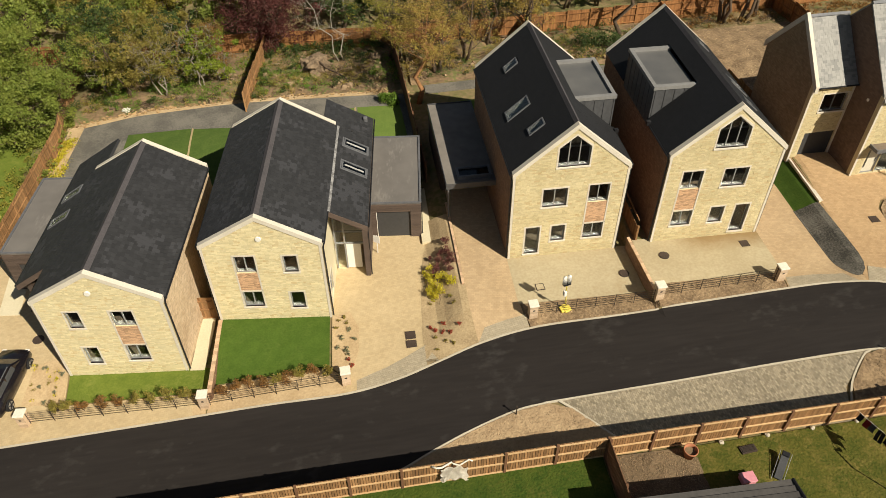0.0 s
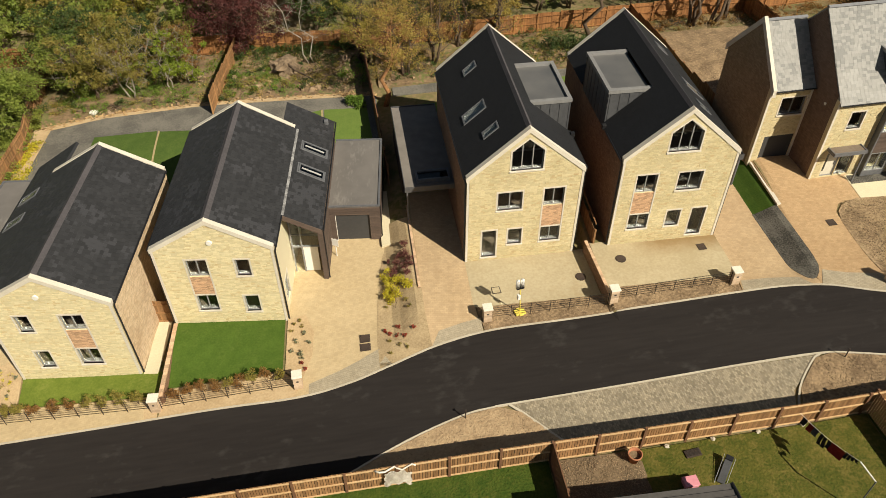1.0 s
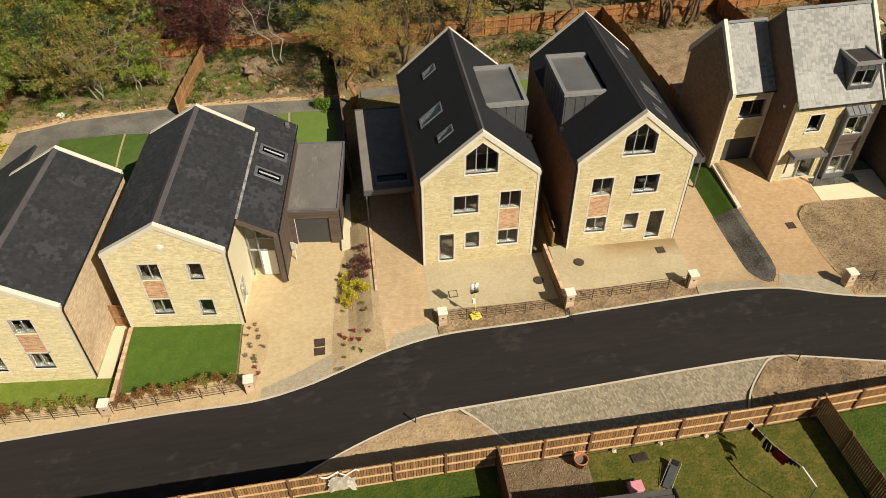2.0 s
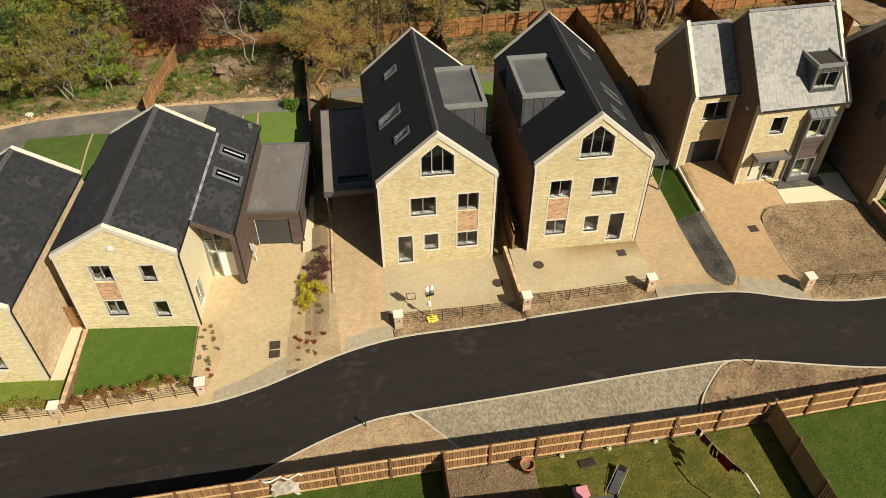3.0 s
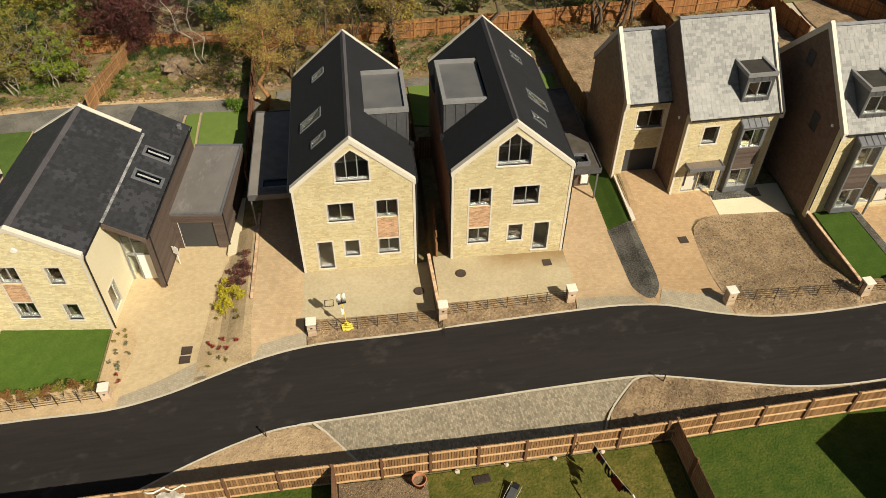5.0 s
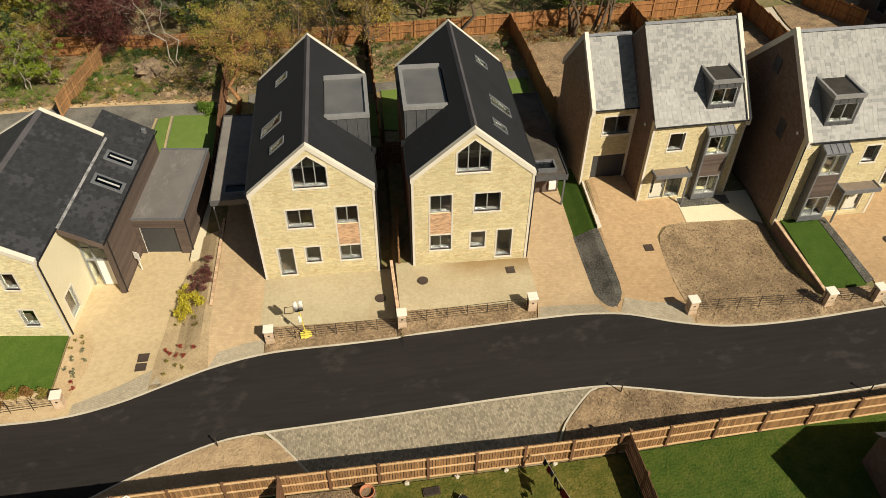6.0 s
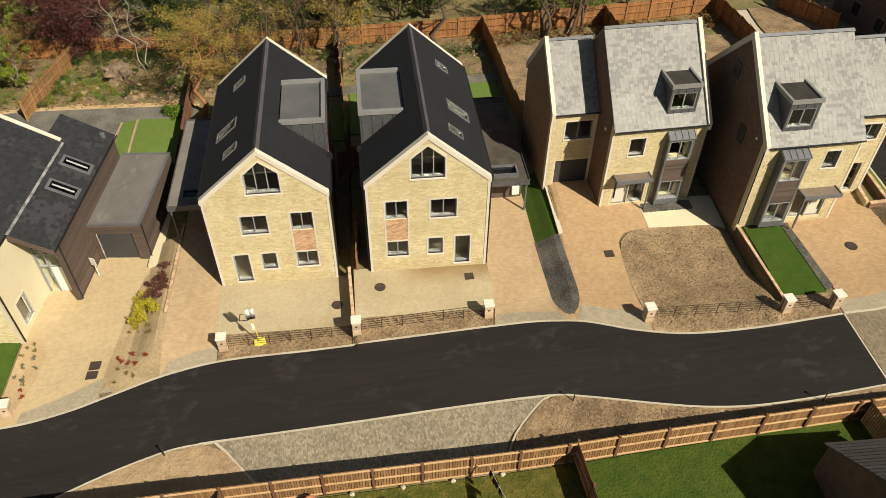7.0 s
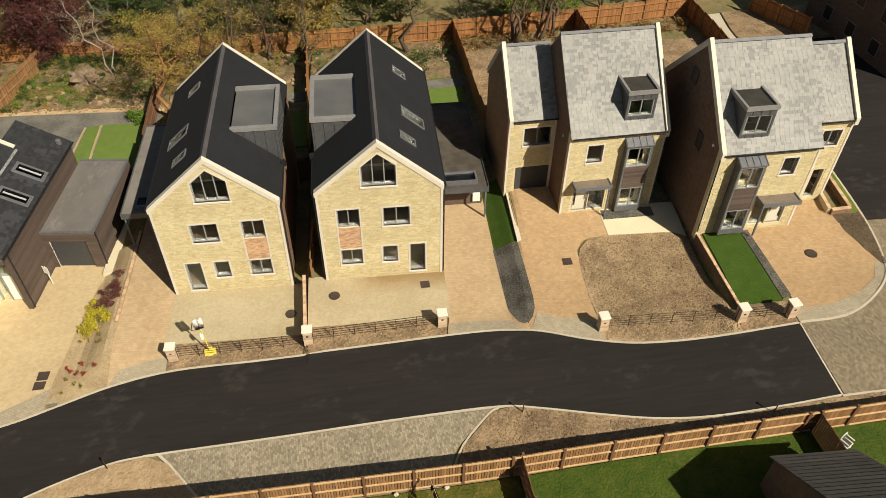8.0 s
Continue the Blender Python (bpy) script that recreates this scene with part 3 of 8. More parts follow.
tagged(part("path", bevelled(boxes((-14.2, -13.3, 3.3, 9.0, -2.2, -1.42)), 0.01), SLAB), "pale slab path beside the garage", "path", "", "structure")
# plot three
drape("pavement", behind_kerb(-12.0, -8.9) + [(-9.05, -3.4), (-9.05, 12), (-12.1, 12), (-12.1, -3.5)], PAVING_MID, 0.0, "warm buff block paved driveway", "driveway")
drape("pavement", behind_kerb(-11.9, -8.85) + [(-8.85, -4.3), (-10.0, -4.5), (-11.4, -4.85)], SETTS_PALE, 0.012, "grey sett apron at a driveway mouth", "driveway")
drape("yard", [(-9.12, -3.45), (-9.1, 0.6), (-1.35, 0.6), (-1.32, -3.6)], CONCRETE, 0.006, "plain buff concrete front yard with stains", "yard")
drape("planting_bed", behind_kerb(-8.75, -1.1) + [(-1.1, -3.6), (-9.0, -3.5)], SOIL, 0.01, "narrow strip of bare soil behind the kerb", "planting bed", cell=0.22, rough=0.035)
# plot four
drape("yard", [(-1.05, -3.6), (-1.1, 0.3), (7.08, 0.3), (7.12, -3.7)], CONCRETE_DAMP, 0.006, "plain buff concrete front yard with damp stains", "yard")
drape("planting_bed", behind_kerb(-1.05, 6.7) + [(6.9, -3.7), (-0.95, -3.6)], SOIL, 0.01, "narrow strip of bare soil behind the kerb", "planting bed", cell=0.22, rough=0.035)
drape("pavement", behind_kerb(6.75, 11.5) + [(11.2, -4.7), (10.7, -3.5), (10.6, 1.7), (10.6, 12), (7.0, 12), (7.0, -3.6)], PAVING_MID, 0.0, "warm buff block paved driveway", "driveway")
drape("pavement", behind_kerb(6.8, 10.9) + [(10.45, -4.5), (8.7, -4.25), (7.0, -4.2)], SETTS_PALE, 0.012, "grey sett apron at a driveway mouth", "driveway")
drape("lawn", [(10.4, 1.6), (10.45, 8), (11.9, 8), (11.88, 1.6)], TURF, 0.02, "narrow green artificial grass strip beside a wall", "lawn")
drape("gravel_strip", [(10.35, 1.6), (11.85, 1.6), (11.9, -0.5), (11.92, -3.3), (11.85, -4.0), (11.65, -4.55), (11.35, -4.9), (11.1, -4.95), (10.85, -4.75), (10.65, -4.3), (10.45, -3.5)], GRAVEL_DARK, 0.03, "dark slate chippings in a tapering strip", "gravel")
# plot five
drape("pavement", behind_kerb(11.3, 15.3) + [(15.25, -3.4), (15.35, 0.4), (15.9, 1.15), (17.6, 1.5), (17.8, 3.6), (14.6, 6.2), (11.8, 6.2), (11.78, -3.0), (11.4, -4.4)], PAVING, 0.0, "warm buff block paved driveway", "driveway")
drape("pavement", behind_kerb(11.4, 15.2) + [(15.1, -5.3), (13.2, -4.9), (11.9, -4.4)], SETTS_PALE, 0.012, "grey sett apron at a driveway mouth", "driveway")
drape("planting_bed", behind_kerb(15.3, 22.6) + [(22.55, -3), (22.5, 0.9), (21.8, 1.3), (21.2, 1.38), (19.4, 1.42), (17.3, 1.45), (16.6, 1.28), (16.0, 0.95), (15.55, 0.45), (15.3, -0.4), (15.2, -2.2), (15.15, -3.9)], SOIL_TAN, 0.02, "rough bare brown soil front garden", "garden", cell=0.22, rough=0.035)
drape("path", [(17.6, 1.42), (17.5, 3.6), (21.2, 3.9), (22.5, 3.9), (22.5, 0.95), (21.8, 1.28), (21.2, 1.36)], SLAB, 0.03, "pale slab path beside a house", "path")
# plot six
CORNER = smooth_line([(25.8, -7.3), (28.4, -7.2), (30.55, -6.15), (32.35, -4.4), (33.2, -2.4), (33.75, 0.4), (34.1, 4.7), (34.4, 12)], 5)
drape("lawn", [(23.1, -5.6), (23.05, 0.2), (25.4, 0.2), (25.6, -5.6)], TURF, 0.02, "green artificial lawn strip beside a brick wall", "lawn")
drape("gravel_strip", [(25.65, -5.5), (25.45, 0.2), (25.95, 0.2), (26.2, -5.3)], GRAVEL_DARK, 0.02, "dark slate chippings along a lawn", "gravel")
drape("planting_bed", behind_kerb(22.5, 25.75) + [(25.7, -5.7), (23.0, -5.7)], SOIL, 0.01, "narrow strip of bare soil behind the kerb", "planting bed", cell=0.22, rough=0.035)
drape("pavement", [(25.9, 0.2), (26.15, -5.5), (25.8, -6.8), (28.4, -6.8), (30.3, -5.9), (32.0, -4.2), (32.8, -3.5), (32.05, -0.5), (31.95, 1.3), (31.8, 3.2), (25.9, 3.2)], PAVING, 0.0, "warm buff block paved driveway", "driveway")
drape("pavement", [(25.85, -12.05), (25.85, -7.35), (28.4, -7.3), (30.6, -6.2), (32.2, -4.4), (33.2, -2.5), (33.8, 0.4), (48, 0.4), (48, -11.9), (27.9, -12.05)], SETTS_TURN, -0.005, "grey sett turning head of the road", "road")
drape("pavement", CORNER[:18] + [(32.45, -3.1), (31.5, -4.6), (30.0, -5.7), (28.2, -6.3), (25.8, -6.35)], SETTS_PALE, 0.012, "grey sett apron curving round a driveway mouth", "driveway")
kerb_line("kerb", CORNER, 0.13, 0.04, "pale kerb curving round the corner plot")
drape("planting_bed", [(31.9, 1.2), (31.98, -0.5), (32.72, -3.6)] + CORNER[18:26] + [(33.8, 1.2)], SOIL_DARK, 0.02, "rough bare soil corner bed", "planting bed", cell=0.22, rough=0.035)
drape("lawn", [(33.2, 1.2), (33.8, 1.2), (34.08, 4.7), (34.25, 9), (33.3, 9)], TURF_SUN, 0.03, "narrow grass verge beside the side road", "lawn")
drape("road", [(33.85, 0.4), (34.45, 14), (35.5, 24), (47, 24), (47, 12), (47, 0.4)], TARMAC, -0.01, "dark asphalt side road", "road", cell=1.0)
# near side of the road
drape("parking_bay", [(-8.4, -10.55), (-2, -10.46), (4, -10.32), (8.5, -10.32), (6.35, -12.3), (5.6, -14.35), (-5.1, -14.35), (-6.8, -12.22)], SETTS, 0.02, "grey sett parking bay beside the road", "parking bay")
kerb_line("kerb", [(25.7, -12.14), (27.9, -12.15), (44, -12.0)], 0.12, 0.05, "pale concrete kerb between setts and the verge")
kerb_line("kerb", [(-8.35, -10.5), (-7.75, -11.1), (-6.8, -12.25), (-5.2, -14.2)], 0.13, 0.04, "pale concrete edging of the sett bay")
kerb_line("kerb", smooth_line([(8.75, -10.3), (8.2, -10.6), (6.7, -12.2), (5.75, -14.2)], 4), 0.10, 0.05, "pale concrete edging of the sett bay")
drape("verge", [p for p in [(x, y - 0.16) for x, y in near_line] if -17 < p[0] < -8.4] + [(-7.80, -11.1), (-6.83, -12.25), (-5.2, -14.35), (-17, -14.35)], BED, 0.05, "bare brown soil verge beside the fence", "verge", cell=0.22, rough=0.035)
drape("verge", [(6.0, -14.3), (6.75, -12.2), (8.4, -10.5)] + [p for p in [(x, y - 0.16) for x, y in near_line] if 8.9 < p[0] < 25.7] + [(44, -12.1), (44, -12.7), (27.9, -13.2), (20, -13.6), (8.7, -14.1)], SOIL, 0.05, "bare brown soil verge beside the fence", "verge", cell=0.22, rough=0.035)
# gardens behind the houses
TURF_BACK = turf_material("dull_artificial_grass", (0.055, 0.092, 0.020), (0.078, 0.118, 0.026), (0.10, 0.125, 0.034), 0.58, 0.02)
drape("patio", [(-42.5, 15), (-41.5, 21.5), (-36, 22.8), (-27.8, 23.1), (-18.4, 22.2), (-13.4, 21.6), (-13.4, 13), (-42.5, 13)], GRAVEL, 0.02, "grey gravel path behind the houses", "path", cell=1.0)
drape("lawn", [(-36.5, 12), (-36.3, 20.0), (-31.3, 19.9), (-30.8, 12)], TURF_BACK, 0.06, "green artificial back lawn", "lawn")
drape("lawn", [(-31.1, 12), (-31.1, 19.8), (-26.9, 19.2), (-26.6, 12)], TURF_BACK, 0.06, "green artificial back lawn", "lawn")
drape("lawn", [(-19.4, 12), (-19.0, 20.1), (-17.95, 20.3), (-17.8, 12)], TURF_PALE, 0.06, "green artificial back lawn", "lawn")
drape("lawn", [(-17.65, 12), (-17.8, 20.3), (-14.3, 19.9), (-13.9, 12)], TURF_PALE, 0.06, "green artificial back lawn", "lawn")
drape("lawn", [(-12.0, 15), (-12.0, 19.5), (-1.3, 19.5), (-1.3, 15)], TURF_PALE, 0.06, "green artificial back lawn", "lawn")
drape("lawn", [(-1.1, 15), (-1.1, 21.3), (10.9, 21.3), (10.9, 12)], TURF_PALE, 0.06, "green artificial back lawn", "lawn")
drape("garden", [(11.6, 11), (11.6, 27.5), (22.4, 27), (22.4, 11)], SOIL, 0.06, "bare soil back garden", "garden", cell=0.4, rough=0.05)
drape("garden", [(22.7, 11), (22.7, 27), (33, 26), (33, 11)], SOIL, 0.06, "bare soil back garden", "garden", cell=0.4, rough=0.05)
EDGE_STRIP = material("tan_timber_edging", (0.40, 0.31, 0.16), (0.30, 0.24, 0.12), 0.9, 8, 1.0, 0.2)
for pts in ([(-17.9, 14), (-18.05, 20.2), (-17.90, 20.3), (-17.75, 14)], [(-19.55, 14), (-19.25, 20.1), (-19.1, 20.1), (-19.4, 14)], [(-31.2, 12), (-31.2, 19.9), (-31.06, 19.8), (-31.06, 12)]):
    drape("lawn_edging", pts, EDGE_STRIP, 0.09, "tan timber strip between two back lawns", "edging")
drape("path", [(-12.0, 21.3), (-12.0, 22.6), (11.2, 22.6), (11.2, 21.3)], GRAVEL, 0.03, "grey gravel path behind the houses", "path", cell=1.0)
drape("path", [(-42.0, 9), (-41.4, 21.6), (-40.2, 21.9), (-41.0, 9)], SAND, 0.045, "sandy strip beside a garden fence", "path", cell=1.0)
drape("gravel_strip", [(17.62, 2.72), (17.6, 3.5), (20.95, 3.6), (20.98, 2.80), (19.2, 2.76)], GRAVEL_DARK, 0.05, "dark gravel strip before a bay window", "gravel")
edge_rng = random.Random(3)
EDGE_STONE = material("orange_brown_rubble", (0.40, 0.27, 0.13), (0.27, 0.17, 0.08), 0.95, 8, 1.0, 0.4, pieces=0.4)
edging = tagged(new("edging"), "rough sandstone edging stones beside the gravel path", "edging", "", "structure")
drape("path_edge", [(-41.6, 21.75), (-36, 22.8), (-32, 23.05), (-27.8, 23.05), (-23, 22.75), (-18.4, 22.25), (-13.6, 21.7), (-13.6, 22.2), (-18.4, 22.8), (-23, 23.2), (-27.8, 23.6), (-36, 23.3), (-41.6, 22.3)], SAND, 0.03, "sandy edge of the gravel path", "path", cell=0.3, rough=0.03)
line = smooth_line([(-41.6, 22.0), (-36, 23.1), (-27.8, 23.35), (-18.4, 22.6), (-13.4, 22.0)], 26)
for (ax, ay), (bx, by) in zip(line, line[1:]):
    for k in range(2):
        g = bmesh.new()
        w = 0.11 * edge_rng.uniform(0.35, 1.5)
        box(g, -0.09, 0.13 * edge_rng.uniform(0.4, 1.1), -w, w, -0.1, 0.02 + 0.09 * edge_rng.random())
        for v in g.verts:
            v.co += Vector((edge_rng.uniform(-1, 1), edge_rng.uniform(-1, 1), edge_rng.uniform(-1, 1))) * 0.03
        px, py = ax + (bx - ax) * (0.25 + k * 0.5), ay + (by - ay) * (0.25 + k * 0.5) + edge_rng.choice((-0.12, 0.05, 0.12, 0.40)) + edge_rng.uniform(-0.12, 0.15)
        st = part("edging_stone", g, EDGE_STONE, edging)
        st.matrix_world = pose(px, py, level(px, py), 0, 0, edge_rng.uniform(-50, 50))
# gardens on the near side
drape("lawn", [(-60, -14.9), (-60, -40), (-7.3, -40), (-7.3, -14.55), (-20, -14.65)], TURF_NEAR, 0.04, "green back garden lawn", "lawn", cell=2.0)
drape("lawn", [(-2.9, -14.65), (-2.9, -40), (9.6, -40), (9.0, -14.35)], LAWN, 0.04, "mown yellowish garden lawn", "lawn", cell=2.0)
drape("planting_bed", [(-7.0, -14.65), (-6.95, -18.2), (-2.85, -18.2), (-2.85, -14.65)], SOIL_DARK, 0.05, "dug brown vegetable patch beside the fence", "planting bed", cell=0.22, rough=0.035)
drape("lawn", [(9.1, -14.35), (9.75, -40), (25.6, -40), (23.6, -13.55)], TURF_NEAR, 0.04, "bright green garden lawn", "lawn", cell=2.0)
drape("lawn", [(23.6, -13.55), (25.6, -40), (60, -40), (60, -13.0)], TURF_NEAR, 0.04, "bright green garden lawn", "lawn", cell=2.0)


# ---- house parts ----
def wall_with_holes(width, top, holes, thick=0.3, z0=-0.6):
    """An upright wall in the xz plane, its face at y = 0; top(x) its upper edge, holes (x0, x1, z0, top0, top_mid, top1)."""
    xs = {0.0, width, width / 2}
    for h in holes:
        xs |= {h[0], h[1], (h[0] + h[1]) / 2}
    xs = sorted(xs)
    bm = bmesh.new()

    def hole_top(h, x):
        m = (h[0] + h[1]) / 2
        return h[3] + (h[4] - h[3]) * (x - h[0]) / (m - h[0]) if x <= m else h[4] + (h[5] - h[4]) * (x - m) / (h[1] - m)

    for a, b in zip(xs, xs[1:]):
        segs, low = [], (z0, z0)
        for h in sorted([h for h in holes if h[0] <= a + 1e-6 and h[1] >= b - 1e-6], key=lambda h: h[2]):
            segs.append((low, (h[2], h[2])))
            low = (hole_top(h, a), hole_top(h, b))
        segs.append((low, (top(a), top(b))))
        for lo, hi in segs:
            hexa(bm, [(a, 0, lo[0]), (b, 0, lo[1]), (b, thick, lo[1]), (a, thick, lo[0]), (a, 0, hi[0]), (b, 0, hi[1]), (b, thick, hi[1]), (a, thick, hi[0])])
    bmesh.ops.remove_doubles(bm, verts=bm.verts[:], dist=0.0005)
    return bm


SILL_INNER = material("grey_window_board", (0.27, 0.26, 0.24), (0.22, 0.21, 0.195), 0.6, 8, 0.8, 0.0)
RNG = random.Random(7)


def lay_pieces(name, cells, parent, place, mat, limit, depth):
    """Pieces on a face: the first ones as objects of their own, the rest in one mesh."""
    shared = bpy.data.meshes.get(name + "_" + mat.name)
    if not shared:
        bm = bmesh.new()
        box(bm, 0, 1, 0, 1, 0, 1)
        shared = bpy.data.meshes.new(name + "_" + mat.name)
        bm.normal_update(), bm.to_mesh(shared), bm.free()
        shared.materials.append(mat)
    rest = bmesh.new()
    for i, (u0, u1, v0, v1, d) in enumerate(cells):
        m = place(u0, v0) @ Matrix.Diagonal((u1 - u0, depth + d, v1 - v0, 1))
        if i < limit:
            ob = new(name, shared)
            ob.parent, ob.matrix_local = parent, m
        else:
            hexa(rest, [m @ Vector(c) for c in ((0, 0, 0), (1, 0, 0), (1, 1, 0), (0, 1, 0), (0, 0, 1), (1, 0, 1), (1, 1, 1), (0, 1, 1))])
    if rest.verts:
        tagged(part(name + "_rest", rest, mat, parent), "", "", "", "stuff")
    else:
        rest.free()


def stone_cells(width, top, holes, z0, rng, edge=0.16, course=(0.06, 0.135), run=(0.11, 0.34), gap=0.009):
    cells, z = [], z0
    zmax = max(top(0.0), top(width / 2), top(width))
    while z < zmax:
        h = rng.uniform(*course)
        # span of the wall at this height
        lo, hi = edge, width - edge
        zt = z + h + 0.14
        if zt > top(lo) or zt > top(hi):
            n = 400
            ok = [width * i / n for i in range(n + 1) if top(width * i / n) >= zt + 0.06]
            if not ok:
                break
            lo, hi = max(lo, ok[0]), min(hi, ok[-1])
        x = lo
        spans = sorted((hl[0] - 0.10, hl[1] + 0.10) for hl in holes if hl[2] - 0.12 < z + h and max(hl[3], hl[4], hl[5]) + 0.10 > z)
        while x < hi - 0.05:
            w = rng.uniform(*run)
            e = min(x + w, hi)
            blocked = False
            for a, b in spans:
                if x < b and e > a:
                    if a - x > 0.08:
                        e = a
                    else:
                        x, blocked = b, True
                    break
            if blocked:
                continue
            if hi - e < 0.1:
                e = hi
            if e - x > 0.05:
                cells.append((x, e - gap, z, z + h - gap, rng.uniform(-0.008, 0.010)))
            x = e
        z += h
    return cells


def ring_frame(outer, inner, y0, y1, closed=True):
    """One frame between two outlines (x, z), from y0 to y1 deep."""
    bm = bmesh.new()
    rows = [[bm.verts.new((p[0], y, p[1])) for p, y in ((o, y0), (i, y0), (i, y1), (o, y1))] for o, i in zip(outer, inner)]
    for r, q in list(zip(rows, rows[1:])) + ([(rows[-1], rows[0])] if closed else []):
        for k in range(4):
            bm.faces.new((r[k], r[(k + 1) % 4], q[(k + 1) % 4], q[k]))
    if not closed:
        bm.faces.new(rows[0]), bm.faces.new(rows[-1])
    bmesh.ops.recalc_face_normals(bm, faces=bm.faces[:])
    return bm


def window(parent, x0, x1, z0, z1, y=0.10, lights=2, mat=None, name="window", sill=True, tops=None, surround=True):
    """A window in an opening of a front wall: frame, bars, panes, outer sill, dressed surround and inner board. tops: (left, middle, right) for a pointed head."""
    tops = tops or (z1, z1, z1)
    mat = mat or FRAME_GREY
    xm, f = (x0 + x1) / 2, 0.06
    w = part(name, ring_frame([(x0, z0), (x1, z0), (x1, tops[2]), (xm, tops[1]), (x0, tops[0])], [(x0 + f, z0 + f), (x1 - f, z0 + f), (x1 - f, tops[2] - f), (xm, tops[1] - f), (x0 + f, tops[0] - f)], y, y + 0.08), mat, parent)
    top_at = lambda x: tops[0] + (tops[1] - tops[0]) * (x - x0) / (xm - x0) if x < xm else tops[1] + (tops[2] - tops[1]) * (x - xm) / (x1 - xm)
    cuts = [x0 + (x1 - x0) * i / lights for i in range(lights + 1)]
    for c in cuts[1:-1]:
        part("mullion", boxes((c - 0.03, c + 0.03, y + 0.005, y + 0.075, z0 + f, top_at(c) - f + 0.01)), mat, w)
    for a, b in zip(cuts, cuts[1:]):
        a, b = a + 0.03, b - 0.03
        p = bmesh.new()
        m = (a + b) / 2
        if tops[1] > tops[0] and a < xm < b:
            pts = [(a, z0 + 0.05), (b, z0 + 0.05), (b, top_at(b) - 0.05), (xm, top_at(xm) - 0.05), (a, top_at(a) - 0.05)]
        else:
            pts = [(a, z0 + 0.05), (b, z0 + 0.05), (b, top_at(b) - 0.05), (a, top_at(a) - 0.05)]
        slab_along(p, pts, "y", y + 0.035, y + 0.043)
        part("pane", p, GLASS, w, shadow=False)
    if sill:
        part("sill", bevelled(boxes((x0 - 0.1, x1 + 0.1, -0.07, y + 0.02, z0 - 0.11, z0)), 0.008), ASHLAR, w, "cream stone sill")
    if surround:
        s = ring_frame([(x0 - 0.09, z0), (x0 - 0.09, tops[0] + 0.10), (xm, tops[1] + 0.10), (x1 + 0.09, tops[2] + 0.10), (x1 + 0.09, z0)], [(x0, z0), (x0, tops[0]), (xm, tops[1]), (x1, tops[2]), (x1, z0)], -0.025, y, False)
        part("surround", s, ASHLAR, w)
    part("window_board", boxes((x0 - 0.03, x1 + 0.03, y + 0.085, y + 0.30, z0 - 0.02, z0 + 0.025)), SILL_INNER, w, "pale inner window board")
    return w


def roof_slope(parent, a, along, up, ulen, vlen, mat, holes=(), limit=60, size=(0.42, 0.21), thick=0.14, name="roof", rng=None, skip=None, tilt=0.045):
    """A roof plane: a at its lower left corner, unit vectors along the eaves and up the slope; laid with lapped slates. holes: (u0, u1, v0, v1)."""
    rng = rng or RNG
    a, along, up = Vector(a), Vector(along).normalized(), Vector(up).normalized()
    nrm = along.cross(up).normalized()
    us = sorted({0.0, ulen} | {h for q in holes for h in q[:2]})
    vs = sorted({0.0, vlen} | {h for q in holes for h in q[2:]})
    bm = bmesh.new()
    for u0, u1 in zip(us, us[1:]):
        for v0, v1 in zip(vs, vs[1:]):
            if any(q[0] <= u0 + 1e-6 and q[1] >= u1 - 1e-6 and q[2] <= v0 + 1e-6 and q[3] >= v1 - 1e-6 for q in holes):
                continue
            c = [a + along * u + up * v for u, v in ((u0, v0), (u1, v0), (u1, v1), (u0, v1))]
            hexa(bm, [p - nrm * thick for p in c] + c)
    bmesh.ops.remove_doubles(bm, verts=bm.verts[:], dist=0.0005)
    roof = part(name, bm, mat, parent)
    w, h = size
    cells, v, row = [], 0.0, 0
    while v < vlen - 0.04:
        v1 = min(v + h, vlen)
        u = -w * rng.uniform(0, 1) if row else 0.0
        while u < ulen:
            u0, u1 = max(u, 0.0), min(u + w, ulen)
            if u1 - u0 > 0.05:
                blocked = False
                for q in holes:
                    if u0 < q[1] and u1 > q[0] and v < q[3] and v1 > q[2]:
                        if u0 < q[0] - 0.06:
                            u1 = q[0]
                        elif u1 > q[1] + 0.06:
                            u0 = q[1]
                        else:
                            blocked = True
                if skip and skip((u0 + u1) / 2, (v + v1) / 2):
                    blocked = True
                if not blocked:
                    cells.append((u0, u1 - 0.008, v, v1 + 0.03, rng.uniform(0, 0.004)))
            u += w
        v += h
        row += 1
    def place(u, vv):
        p = a + along * u + up * vv + nrm * 0.020
        y = nrm
        z = (up - nrm * tilt).normalized()
        x = along
        m = Matrix((x, y, z)).transposed().to_4x4()
        m.translation = p
        return m

    lay_pieces("slate", cells, roof, place, mat, limit, 0.008)
    return roof


SUNLIT_STRIP = material("sunlit_strip_grey", (0.44, 0.43, 0.41), (0.36, 0.35, 0.335), 0.6, 9, 1.0, 0.05)
SMOKED = glass_material((0.40, 0.43, 0.42))
TINTED = glass_material((0.10, 0.115, 0.12))


